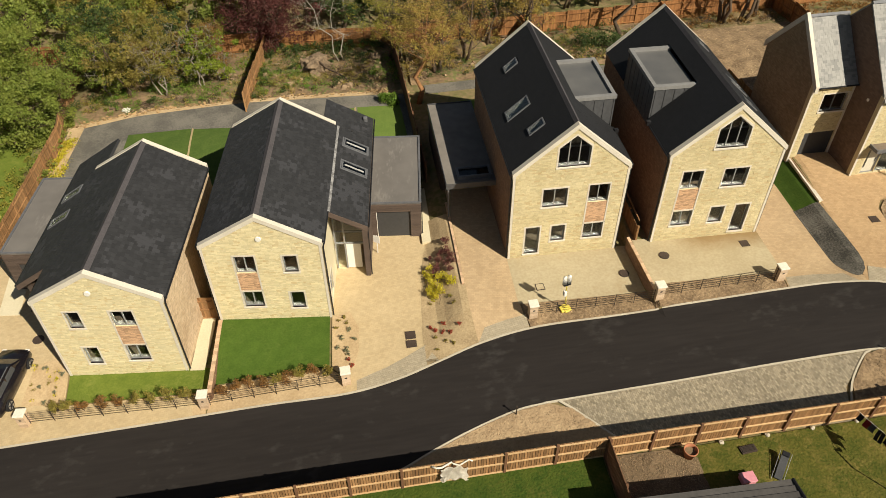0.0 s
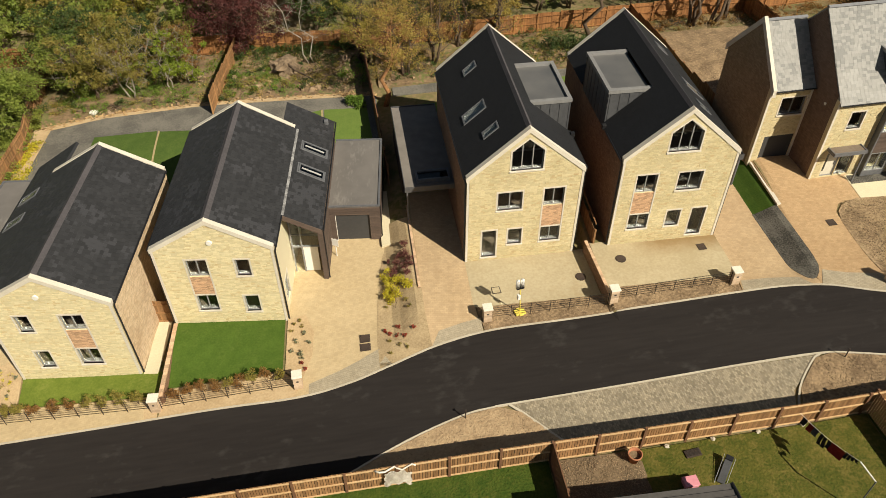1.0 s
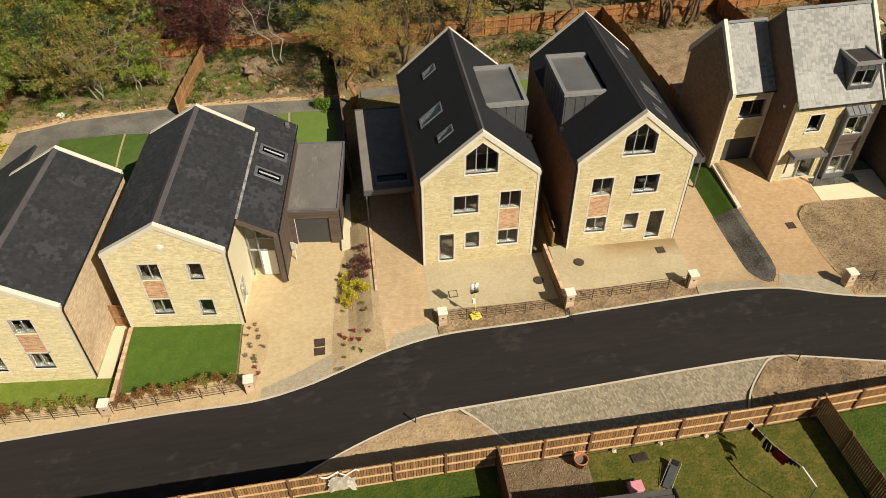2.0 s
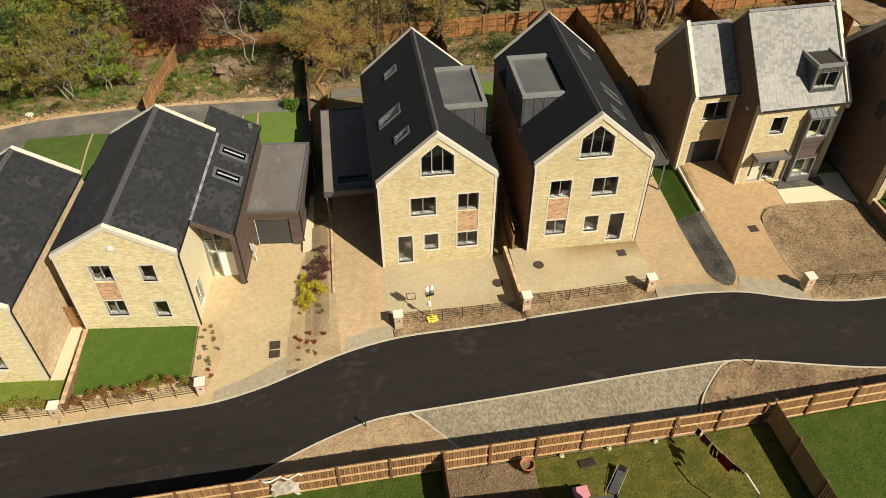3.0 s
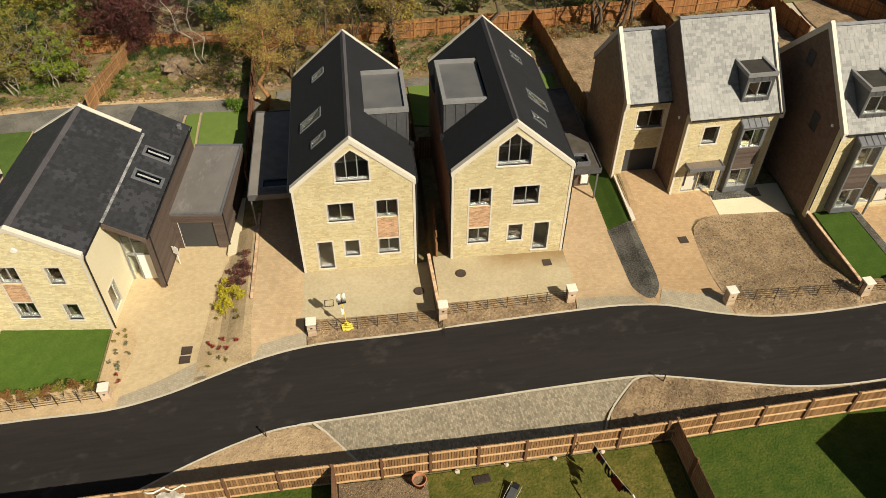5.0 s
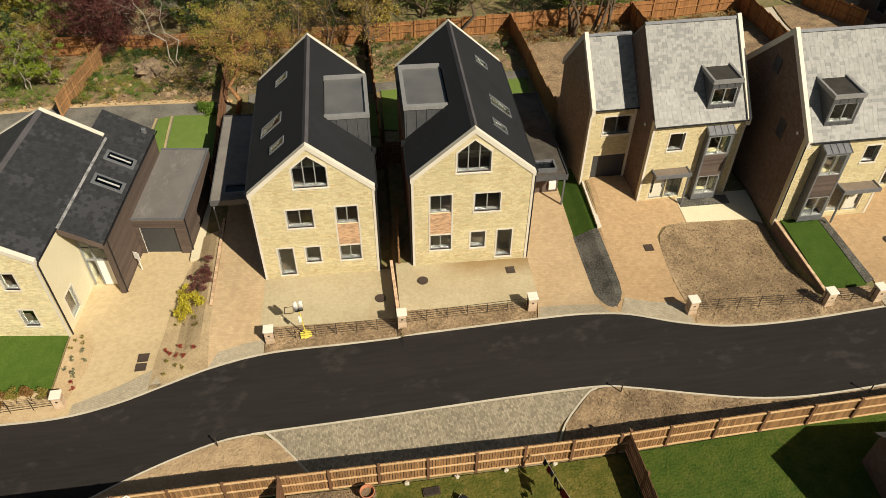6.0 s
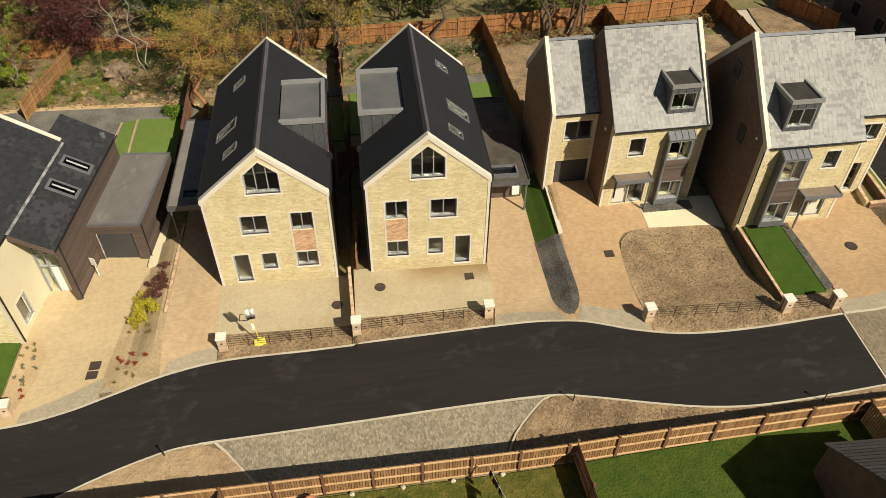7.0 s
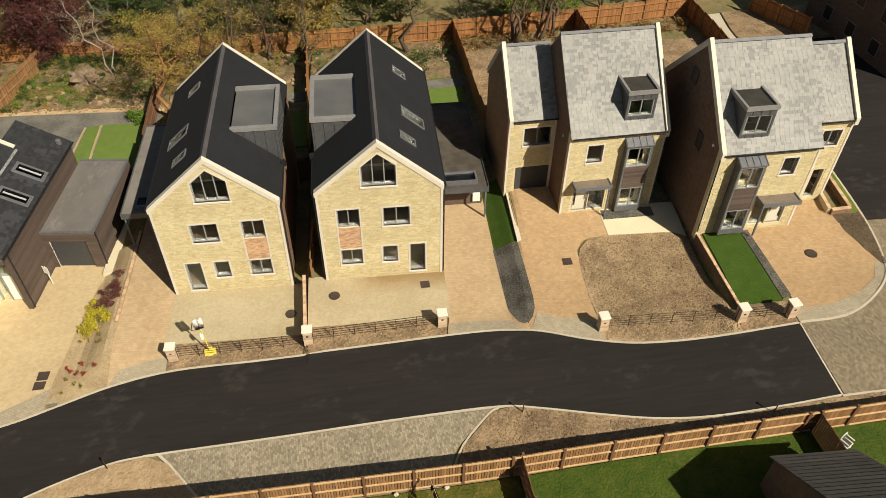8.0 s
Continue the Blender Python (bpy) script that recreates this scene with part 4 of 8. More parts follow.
def rooflight(parent, a, along, up, u0, u1, v0, v1, label="grey framed rooflight", bright=False, blind_strip=0.0):
    a, along, up = Vector(a), Vector(along).normalized(), Vector(up).normalized()
    nrm = along.cross(up).normalized()
    m = Matrix((along, up, nrm)).transposed().to_4x4()
    m.translation = a
    f = 0.08
    square = lambda d: [(u0 - d, v0 - d), (u1 + d, v0 - d), (u1 + d, v1 + d), (u0 - d, v1 + d)]
    flip = Matrix(((1, 0, 0, 0), (0, 0, 1, 0), (0, 1, 0, 0), (0, 0, 0, 1)))
    bm = ring_frame(square(f), square(0), -0.05, 0.09)
    bm.transform(m @ flip)
    bmesh.ops.recalc_face_normals(bm, faces=bm.faces[:])
    w = part("rooflight", bm, LEAD, parent, label)
    if not bright:
        bm = ring_frame(square(f + 0.10), square(f), 0.0, 0.042)
        bm.transform(m @ flip)
        bmesh.ops.recalc_face_normals(bm, faces=bm.faces[:])
        part("flashing", bm, LEAD, w, "grey metal flashing round the frame")
    g = boxes((u0, u1, v0, v1, 0.05, 0.058))
    g.transform(m)
    part("pane", g, SMOKED if bright else TINTED, w, shadow=False)
    k = ring_frame(square(0), square(-0.04), -0.55, 0.04)
    k.transform(m @ flip)
    bmesh.ops.recalc_face_normals(k, faces=k.faces[:])
    part("lining", k, FRAME_GREY if bright else GARAGE_GREY, w, "grey inner lining")
    # Dark-coloured panel closes the shaft and stands for the unlit room below.
    k = boxes((u0, u1, v0, v1, -0.60, -0.55))
    k.transform(m)
    part("blind", k, GARAGE_GREY, w, "dark panel standing for the unlit room")
    if bright:
        return w
    # Pale bar laid on the pane in place of the sunlit blind inside.
    bl = boxes(((u0 + u1) / 2 - blind_strip, (u0 + u1) / 2 + blind_strip, v0 + 0.10, v1 - 0.10, 0.06, 0.085))
    bl.transform(m)
    part("cover_strip", bl, SUNLIT_STRIP, w, "pale grey strip standing for the sunlit blind inside")
    return w


def gable_coping(parent, width, eaves, apex, y0, y1, over=0.05, wide=0.22):
    """Pale coping stones up both slopes of a gable."""
    for s in (0, 1):
        bm = bmesh.new()
        x0, x1 = (-over, width / 2) if s == 0 else (width + over, width / 2)
        drop = over * (apex - eaves) / (width / 2)
        z0 = eaves - drop
        hexa(bm, [(x0, y0, z0 - wide), (x1, y0, apex - wide), (x1, y1, apex - wide), (x0, y1, z0 - wide), (x0, y0, z0 + 0.10), (x1, y0, apex + 0.10), (x1, y1, apex + 0.10), (x0, y1, z0 + 0.10)])
        bmesh.ops.recalc_face_normals(bm, faces=bm.faces[:])
        part("coping", bm, ASHLAR, parent, "cream stone coping")


def gutter_and_pipe(parent, x, y0, y1, z, side, foot=0.0, pipe_y=None):
    bm = bmesh.new()
    bar(bm, (x, y0, z), (x, y1, z), 0.11, 0.10, 6)
    part("gutter", bm, PLASTIC_BLACK, parent, "black gutter")
    bm = bmesh.new()
    py = y0 if pipe_y is None else pipe_y
    bar(bm, (x - side * 0.02, py, z), (x - side * 0.09, py, z - 0.3), 0.10, None, 6)
    bar(bm, (x - side * 0.09, py, z - 0.3), (x - side * 0.09, py, foot), 0.10, None, 6)
    part("downpipe", bm, PLASTIC_BLACK, parent, "black downpipe")


def brick_cells(x0, x1, z0, z1, length=0.225, high=0.075, gap=0.010):
    cells, z, row = [], z0, 0
    while z < z1 - 0.03:
        x = x0 - (length / 2 if row % 2 else 0)
        while x < x1:
            a, b = max(x, x0), min(x + length, x1)
            if b - a > 0.03:
                cells.append((a, b - gap, z, min(z + high, z1) - gap, RNG.uniform(-0.004, 0.008)))
            x += length
        z += high
        row += 1
    return cells


def spandrel(parent, x0, x1, z0, z1):
    p = part("brick_panel", boxes((x0, x1, 0.02, 0.12, z0, z1)), MORTAR, parent, "orange brick panel between two windows")
    lay_pieces("brick", brick_cells(x0, x1, z0, z1), p, lambda u, v: pose(u, 0.03, v, 0, 0, 0) @ Matrix.Scale(-1, 4, (0, 1, 0)), BRICK_PIECE, 300, 0.030)


def front_wall(parent, width, eaves, apex, holes, stone_limit=300, seed=1, mat_back=None, y=0.0, name="front_wall", base=-0.6, stone=None):
    top = lambda x: eaves + (apex - eaves) * (1 - abs(x - width / 2) / (width / 2))
    bm = wall_with_holes(width, top, holes, 0.3, base)
    w = part(name, bm, MORTAR, parent, "coursed buff sandstone gable wall" if apex > eaves else "coursed buff sandstone wall")
    w.location.y = y
    lay_pieces("stone", stone_cells(width, top, holes, -0.25, random.Random(seed)), w, lambda u, v: pose(u, 0.004, v) @ Matrix.Scale(-1, 4, (0, 1, 0)), stone or STONE, stone_limit, 0.020)
    for x in (0.0, width - 0.14):
        part("quoin", boxes((x, x + 0.14, -0.035, 0, base, eaves - 0.15)), ASHLAR, parent, "cream dressed corner stones").location.y = y
    return w


def shell(parent, width, depth, eaves, apex, side_mat, rear_mat=None, base=-0.6, floors=(0.0, 2.75, 5.5), lab="red brick side wall", front_y=0.3, hole=None):
    """Side walls, gabled rear wall, inner floors."""
    part("side_wall", boxes((0, 0.3, front_y, depth - 0.3, base, eaves - 0.12)), side_mat, parent, lab)
    if hole:
        a, b, za, zb = hole
        bm = wall_with_holes(depth - 0.3 - front_y, lambda y: eaves - 0.12, [(a - front_y, b - front_y, za, zb, zb, zb)], 0.3, base)
        bm.transform(pose(width, front_y, 0, 0, 0, 90))
        part("side_wall", bm, side_mat, parent, lab)
        window(parent, a, b, za, zb, lights=1, name="side_window", sill=False).matrix_local = pose(width, 0, 0, 0, 0, 90)
    else:
        part("side_wall", boxes((width - 0.3, width, front_y, depth - 0.3, base, eaves - 0.12)), side_mat, parent, lab)
    top = lambda x: eaves + (apex - eaves) * (1 - abs(x - width / 2) / (width / 2)) - 0.1
    bm = wall_with_holes(width, top, [], 0.3, base)
    part("rear_wall", bm, rear_mat or side_mat, parent).location.y = depth - 0.3
    for z in floors:
        part("floor_slab", boxes((0.3, width - 0.3, 0.3, depth - 0.3, z - 0.2, z)), FLOOR_WOOD, parent)
    part("inner_wall", boxes((0.31, width - 0.31, 3.6, 3.7, floors[0], min(eaves, floors[-1] + 0.1))), PLASTER, parent)


RIM_ZINC = material("pale_zinc_edge", (0.265, 0.26, 0.25), (0.215, 0.21, 0.205), 0.5, 5, 0.6, 0.03, metal=0.2)
FELT_SHINY = material("smooth_grey_membrane", (0.086, 0.086, 0.085), (0.125, 0.122, 0.116), 0.34, 1.0, 0.4, 0.02, spread=0.6, spec=0.5)
FELT_BLACK = material("black_membrane", (0.052, 0.048, 0.043), (0.038, 0.035, 0.031), 1.0, 2, 0.5, 0.02, spec=0.05)
FELT_GARAGE = scuffs(material("weathered_garage_membrane", (0.172, 0.158, 0.144), (0.125, 0.115, 0.105), 0.6, 1.2, 0.5, 0.03, spread=0.8), (0.225, 0.208, 0.188), 0.7, 0.30, 0.46, (1.6, 0.5, 1))
FELT_BROWN = material("dull_brown_membrane", (0.098, 0.086, 0.070), (0.062, 0.054, 0.044), 0.9, 1.6, 0.5, 0.02, spread=0.4, spec=0.15)
FELT_PALE = material("pale_grey_membrane", (0.205, 0.185, 0.163), (0.160, 0.144, 0.126), 1.0, 1.6, 0.5, 0.02, spread=0.5, spec=0.03)


# ---- house three and house four: three storeys, gable to the road ----
def tall_house(m, mirror, label, seed):
    """mirror: -1 puts the dormer on the left slope and the door at the right."""
    h = thing("house", m, label, "house", "stone houses along the road")
    W, D, E, A = 7.0, 12.5, 6.72, 9.78
    fx = (lambda a, b: (a, b)) if mirror > 0 else (lambda a, b: (W - b, W - a))
    rects = {"first": (*fx(1.88, 3.38), 4.08, 5.42), "tall_top": (*fx(4.70, 5.95), 4.12, 5.45), "tall_low": (*fx(4.70, 5.95), 1.26, 2.42), "small": (*fx(2.65, 3.52), 1.26, 2.50), "door": (*fx(1.02, 1.92), 0.36, 2.52)}
    holes = [(r[0], r[1], r[2], r[3], r[3], r[3]) for k, r in rects.items() if not k.startswith("tall")]
    t = rects["tall_top"]
    holes.append((t[0], t[1], 1.26, 5.45, 5.45, 5.45))
    holes.append((2.56, 4.44, 6.98, 8.30, 9.10, 8.30))
    front_wall(h, W, E, A, holes, 300, seed)
    window(h, *rects["first"])
    window(h, *rects["tall_top"], sill=False, surround=False)
    window(h, *rects["tall_low"])
    part("surround", ring_frame([(t[0] - 0.09, 2.42), (t[0] - 0.09, 5.55), (t[1] + 0.09, 5.55), (t[1] + 0.09, 2.42)], [(t[0], 2.42), (t[0], 5.45), (t[1], 5.45), (t[1], 2.42)], -0.025, 0.1, False), ASHLAR, h)
    spandrel(h, t[0], t[1], 2.42, 4.12)
    window(h, *rects["small"], lights=1)
    window(h, *rects["door"], lights=1, name="glazed_door")
    window(h, 2.56, 4.44, 6.98, 9.10, lights=3, tops=(8.30, 9.10, 8.30))
    shell(h, W, D, E, A, BRICK, floors=(0.3, 2.85, 5.65))
    gable_coping(h, W, E, A, -0.06, 0.26)
    gable_coping(h, W, E, A, D - 0.28, D + 0.05)
    s = math.hypot(W / 2, A - E)
    run = (W / 2 / s, (A - E) / s)
    L = D - 0.5
    # slope on the left and on the right, with rooflights on the plain one
    la, lu, lv = (-0.12, D - 0.28, E - 0.06), (0, -1, 0), (run[0], 0, run[1])
    ra, ru, rv = (W + 0.12, 0.24, E - 0.06), (0, 1, 0), (-run[0], 0, run[1])
    vl = s + 0.12
    dormer = (3.6, 8.4, 0.0, 3.55)
    lights = [(1.80, 2.35, 2.00, 3.00), (4.35, 5.20, 1.05, 2.65), (8.95, 9.55, 2.05, 2.95)]
    if mirror > 0:
        hl = [(L - b - 0.0, L - a, v0, v1) for a, b, v0, v1 in lights]
        roof_slope(h, la, lu, lv, L, vl, SLATE_BLACK, hl, 40, tilt=0.022)
        roof_slope(h, ra, ru, rv, L, vl, SLATE_BLACK, [dormer], 40, tilt=0.022)
        for q in hl:
            rooflight(h, la, lu, lv, *q, bright=True)
    else:
        hl = lights
        roof_slope(h, ra, ru, rv, L, vl, SLATE_BLACK, hl, 40, tilt=0.022)
        roof_slope(h, la, lu, lv, L, vl, SLATE_BLACK, [(L - dormer[1], L - dormer[0], 0.0, 3.55)], 40, tilt=0.022)
        for q in hl:
            rooflight(h, ra, ru, rv, *q, bright=True)
    bm = bmesh.new()
    slab_along(bm, [(W / 2 - 0.17, A - 0.06), (W / 2, A + 0.12), (W / 2 + 0.17, A - 0.06), (W / 2, A - 0.12)], "y", 0.26, D - 0.28)
    part("ridge", bm, RIDGE, h)
    # zinc box dormer through the slope, standing on the side wall
    y0, y1, zt = 4.0 if mirror > 0 else 3.88, 8.55, 8.72
    xa, xb = (4.45, W + 0.02) if mirror > 0 else (-0.02, W - 4.45)
    d = part("dormer", boxes((xa, xb, y0, y1, E - 0.45, zt)), ZINC, h, "grey zinc box dormer")
    r = 0.23
    ex, fx2 = (xa - 0.05, xb + 0.06) if mirror > 0 else (xb + 0.05, xa - 0.06)
    ix = fx2 - r if mirror > 0 else fx2 + r
    part("dormer_rim", open_rim([(ex, y0 - 0.06), (fx2, y0 - 0.06), (fx2, y1 + 0.06), (ex, y1 + 0.06)], [(ex, y0 + r), (ix, y0 + r), (ix, y1 - r), (ex, y1 - r)], zt, zt + 0.22), RIM_ZINC, d, "pale grey zinc rim")
    part("dormer_roof", boxes((xa + 0.02, xb - 0.02, y0 + r, y1 - r, zt, zt + 0.06)), FELT_SHINY, d, "grey membrane flat roof")
    for i in range(5):
        x = xa + 0.12 + (xb - xa - 0.2) * i / 4
        part("seam", boxes((x - 0.015, x + 0.015, y0 - 0.03, y0, E - 0.4, zt)), ZINC, d)
    for i in range(8):
        y = y0 + 0.1 + (y1 - y0 - 0.2) * i / 7
        xs = (xb, xb + 0.03) if mirror > 0 else (xa - 0.03, xa)
        part("seam", boxes((*xs, y - 0.015, y + 0.015, E - 0.4, zt)), ZINC, d)
    gutter_and_pipe(h, W + 0.16, 0.1, y0 if mirror > 0 else D - 0.2, E - 0.1, 1, 0.0)
    gutter_and_pipe(h, -0.16, 0.1, D - 0.2 if mirror > 0 else y0, E - 0.1, -1, 0.0)
    # small box over the gutter end
    part("hopper", boxes((W + 0.05, W + 0.3, 3.3, 3.55, E - 0.12, E + 0.15) if mirror > 0 else (-0.3, -0.05, 3.3, 3.55, E - 0.12, E + 0.15)), PLASTIC_BLACK, h)
    return h


def carport(m, x0, x1, y0, y1, z, label, wall_side, strip):
    c = thing("carport", m, label, "carport")
    part("roof", boxes((x0, x1, y0, y1, z - 0.28, z)), FELT_PALE if strip else FELT_BROWN, c, "pale grey membrane flat roof" if strip else "dull brown-grey membrane flat roof")
    part("fascia", rim(x0 - 0.04, x1 + 0.04, y0 - 0.04, y1 + 0.04, 0.04, z - 0.32, z + 0.10), ZINC, c, "grey metal fascia")
    part("soffit", boxes((x0 + 0.01, x1 - 0.01, y0 + 0.01, y0 + 1.2, z - 0.30, z - 0.283)), CLADDING, c)
    px = x0 + 0.12 if wall_side > 0 else x1 - 0.12
    p = bmesh.new()
    bar(p, (px, y0 + 0.12, -0.3), (px, y0 + 0.12, z - 0.28), 0.1)
    part("post", p, LEAD, c, "grey steel post")
    yb = y0 + (3.2 if strip else 1.55)
    w = boxes((x0 + 0.1, x1 - 0.1, yb, yb + 0.2, -0.3, z - 0.28))
    part("back_wall", w, CLADDING, c, "dark boarded wall")
    part("side_wall", boxes((px - 0.1, px + 0.1, yb + 0.2, y1 - 0.1, -0.3, z - 0.28)), CLADDING, c)
    ua, ub = (x0 + 0.80, x1 - 0.2) if strip else (x0 + 0.15, x1 - 0.62)
    part("upstand", rim(ua, ub, y0 + 0.4, y0 + 1.45, 0.12, z, z + 0.30), LEAD, c, "grey rooflight upstand")
    part("pane", boxes((ua + 0.12, ub - 0.12, y0 + 0.52, y0 + 1.33, z + 0.16, z + 0.18)), TINTED, c, shadow=False)
    if not strip:
        part("meter_box", bevelled(boxes((x1 - 0.75, x1 - 0.25, yb - 0.18, yb, 0.35, 1.0)), 0.02), WHITE, c, "white meter box")
    return c


M3, M4 = pose(-9.07, 0.42, -0.88, 0, 0, 1.0), pose(-0.02, 0, -0.1, 0, 0, 0.5)
tall_house(M3, 1, "three-storey buff stone house with black slate roof and zinc dormer", 3)
tall_house(M4, -1, "three-storey buff stone house with black roof beside its twin", 4)
carport(M3, -3.23, -0.02, 4.35, 14.0, 2.95, "grey flat-roofed carport beside a stone house", 1, 0.95)
carport(M4, 7.02, 10.48, 4.66, 14.6, 2.6, "grey flat-roofed carport with one slim post", -1, 0)


# ---- house one and house two: two storeys with a low wing and garage ----
def wing_house(m, mirror, label, seed, W=6.68, D=11.75, E=6.0, A=7.96):
    """mirror 1: wing at the right of the gable; -1: at the left."""
    h = thing("house", m, label, "house", "stone houses along the road")
    fx = (lambda a, b: (a, b)) if mirror > 0 else (lambda a, b: (W - b, W - a))
    small1, small2 = ((4.42, 5.22, 3.88, 5.12) if mirror > 0 else (1.45, 2.2, 3.98, 5.23)), ((4.43, 5.26, 0.90, 2.22) if mirror > 0 else (1.50, 2.30, 0.95, 2.34))
    t = (1.70, 2.86) if mirror > 0 else (3.83, 5.03)
    t0, t1, t2, t3 = (1.10, 2.36, 3.87, 5.17) if mirror > 0 else (1.15, 2.45, 4.02, 5.22)
    holes = [(small1[0], small1[1], small1[2], *[small1[3]] * 3), (small2[0], small2[1], small2[2], *[small2[3]] * 3), (t[0], t[1], t0, t3, t3, t3)]
    front_wall(h, W, E, A, holes, 300, seed, stone=STONE_PALE)
    window(h, *small1, lights=1)
    window(h, *small2, lights=1)
    window(h, *t, t2, t3, sill=False, surround=False)
    window(h, *t, t0, t1)
    part("surround", ring_frame([(t[0] - 0.09, t1), (t[0] - 0.09, t3 + 0.1), (t[1] + 0.09, t3 + 0.1), (t[1] + 0.09, t1)], [(t[0], t1), (t[0], t3), (t[1], t3), (t[1], t1)], -0.025, 0.1, False), ASHLAR, h)
    spandrel(h, t[0], t[1], t1, t2)
    bm = bmesh.new()
    bmesh.ops.create_cone(bm, cap_ends=True, segments=20, radius1=0.17, radius2=0.15, depth=0.08, matrix=pose(W / 2 - (0.0 if mirror > 0 else 0.22), -0.05, 6.46 if mirror > 0 else 6.66, 90))
    part("vent", bm, WHITE, h, "round white vent")
    shell(h, W, D, E, A, RENDER_WHITE if mirror > 0 else BRICK_BUFF, floors=(0.3, 2.75, 5.3), lab="cream rendered side wall" if mirror > 0 else "buff-orange brick side wall", hole=(0.95, 2.05, 0.35, 2.2) if mirror > 0 else None)
    gable_coping(h, W, E, A, -0.06, 0.24, wide=0.2)
    gable_coping(h, W, E, A, D - 0.26, D + 0.05, wide=0.2)
    s = math.hypot(W / 2, A - E)
    run = (W / 2 / s, (A - E) / s)
    L = D - 0.46
    la, lu, lv = (-0.14, D - 0.25, E - 0.06), (0, -1, 0), (run[0], 0, run[1])
    ra, ru, rv = (W + 0.14, 0.21, E - 0.06), (0, 1, 0), (-run[0], 0, run[1])
    roof_slope(h, la, lu, lv, L, s + 0.14, SLATE_DARK, (), 150, (0.30, 0.20))
    roof_slope(h, ra, ru, rv, L, s + 0.14, SLATE_DARK, (), 300, (0.30, 0.20))
    bm = bmesh.new()
    slab_along(bm, [(W / 2 - 0.23, A - 0.05), (W / 2, A + 0.12), (W / 2 + 0.23, A - 0.05), (W / 2, A - 0.12)], "y", 0.24, D - 0.26)
    part("ridge", bm, RIDGE, h, "grey-brown ridge tiles")
    side = 1 if mirror > 0 else -1
    gutter_and_pipe(h, W + 0.17, 0.1, 3.3 if mirror > 0 else D - 0.2, E - 0.1, 1, 0.0)
    gutter_and_pipe(h, -0.17, 0.1, D - 0.2 if mirror > 0 else 3.3, E - 0.1, -1, 0.0)
    # wing: lean-to roof running back past the main gable
    X = (lambda x: x - 0.1) if mirror > 0 else (lambda x: W - x)

    def mbox(*rows):
        return boxes(*[(min(X(r[0]), X(r[1])), max(X(r[0]), X(r[1])), *r[2:]) for r in rows])
    y0, y1, ym, xe, ze, xt, xf = 2.75, 14.1, D - 0.25, 9.15, (4.70 if mirror > 0 else 4.58), 6.1, 6.98
    pitch = 0.55 if mirror > 0 else 0.64
    k = math.hypot(1, pitch)
    upv = Vector((-side / k, 0, pitch / k))
    lights = [(4.55, 5.20, 0.40, 1.90), (6.95, 7.60, 0.40, 1.90)]
    for a, b, xtop, hl in ((y0, ym, xf, lights), (ym, y1, xt, [])):
        wa, wu = ((X(xe), a, ze), (0, 1, 0)) if mirror > 0 else ((X(xe), b, ze), (0, -1, 0))
        hl = [(p - 0.0, q, c, d) for p, q, c, d in hl] if mirror > 0 else [(b - a - q, b - a - p, c, d) for p, q, c, d in hl]
        roof_slope(h, wa, wu, upv, b - a, (xe - xtop) * k, SLATE_DARK, hl, 60, (0.30, 0.20), 0.16)
        for q in hl:
            rooflight(h, wa, wu, upv, *q, bright=mirror < 0, blind_strip=0.06)
    fl = bmesh.new()
    zf = ze + (xe - xf) * pitch
    slab_along(fl, [(X(xf + 0.09), zf - 0.09 * pitch + 0.05), (X(xf), zf + 0.055), (X(xf - 0.07), zf + 0.075), (X(xf - 0.06), zf - 0.25)], "y", y0 + 0.02, ym)
    part("flashing", fl, FLASHING if mirror > 0 else SLATE_DARK, h, "pale lead flashing strip" if mirror > 0 else "dark flashing strip")
    yw = 3.35
    # wing walls: boarded outer wall, glazed recess at the front
    part("wing_wall", mbox((8.72, 9.0, yw, y1 - 0.1, -0.6, ze - 0.1)), CLADDING, h, "brown boarded wall")
    for i in range(22):
        z = 0.05 + i * 0.2
        part("board", mbox((9.0, 9.022, yw + 0.01, y1 - 0.12, z, z + 0.185)), CLADDING, h)
    part("wing_rear", mbox((5.2, 8.72, y1 - 0.4, y1 - 0.1, -0.6, ze - 0.1)), BRICK, h)
    fa = bmesh.new()
    hexa(fa, [(X(6.95), y0 - 0.05, ze + 2.2 * pitch - 0.36), (X(9.15), y0 - 0.05, ze - 0.36), (X(9.15), y0 + 0.0, ze - 0.36), (X(6.95), y0 + 0.0, ze + 2.2 * pitch - 0.36), (X(6.95), y0 - 0.05, ze + 2.2 * pitch), (X(9.15), y0 - 0.05, ze), (X(9.15), y0 + 0.0, ze), (X(6.95), y0 + 0.0, ze + 2.2 * pitch)])
    bmesh.ops.recalc_face_normals(fa, faces=fa.faces[:])
    part("fascia", fa, CLADDING, h, "brown timber fascia")
    yr = 4.1
    e = part("entrance_screen", mbox((6.86, 6.94, yr, yr + 0.1, 0, 4.4), (8.64, 8.72, yr, yr + 0.1, 0, 4.0), (6.94, 8.64, yr, yr + 0.1, 2.1, 2.2), (7.45, 7.53, yr, yr + 0.1, 0, 4.2), (6.94, 8.64, yr, yr + 0.1, 3.1, 3.16)), FRAME_GREY, h, "grey framed glazed entrance")
    part("pane", mbox((6.94, 8.64, yr + 0.03, yr + 0.04, 2.2, 4.0)), GLASS, e, shadow=False)
    part("pane", mbox((6.94, 7.45, yr + 0.03, yr + 0.04, 0.05, 2.1)), GLASS, e, shadow=False)
    part("door", mbox((7.55, 8.45, yr + 0.02, yr + 0.07, 0.05, 2.1)), WHITE, e, "cream front door")
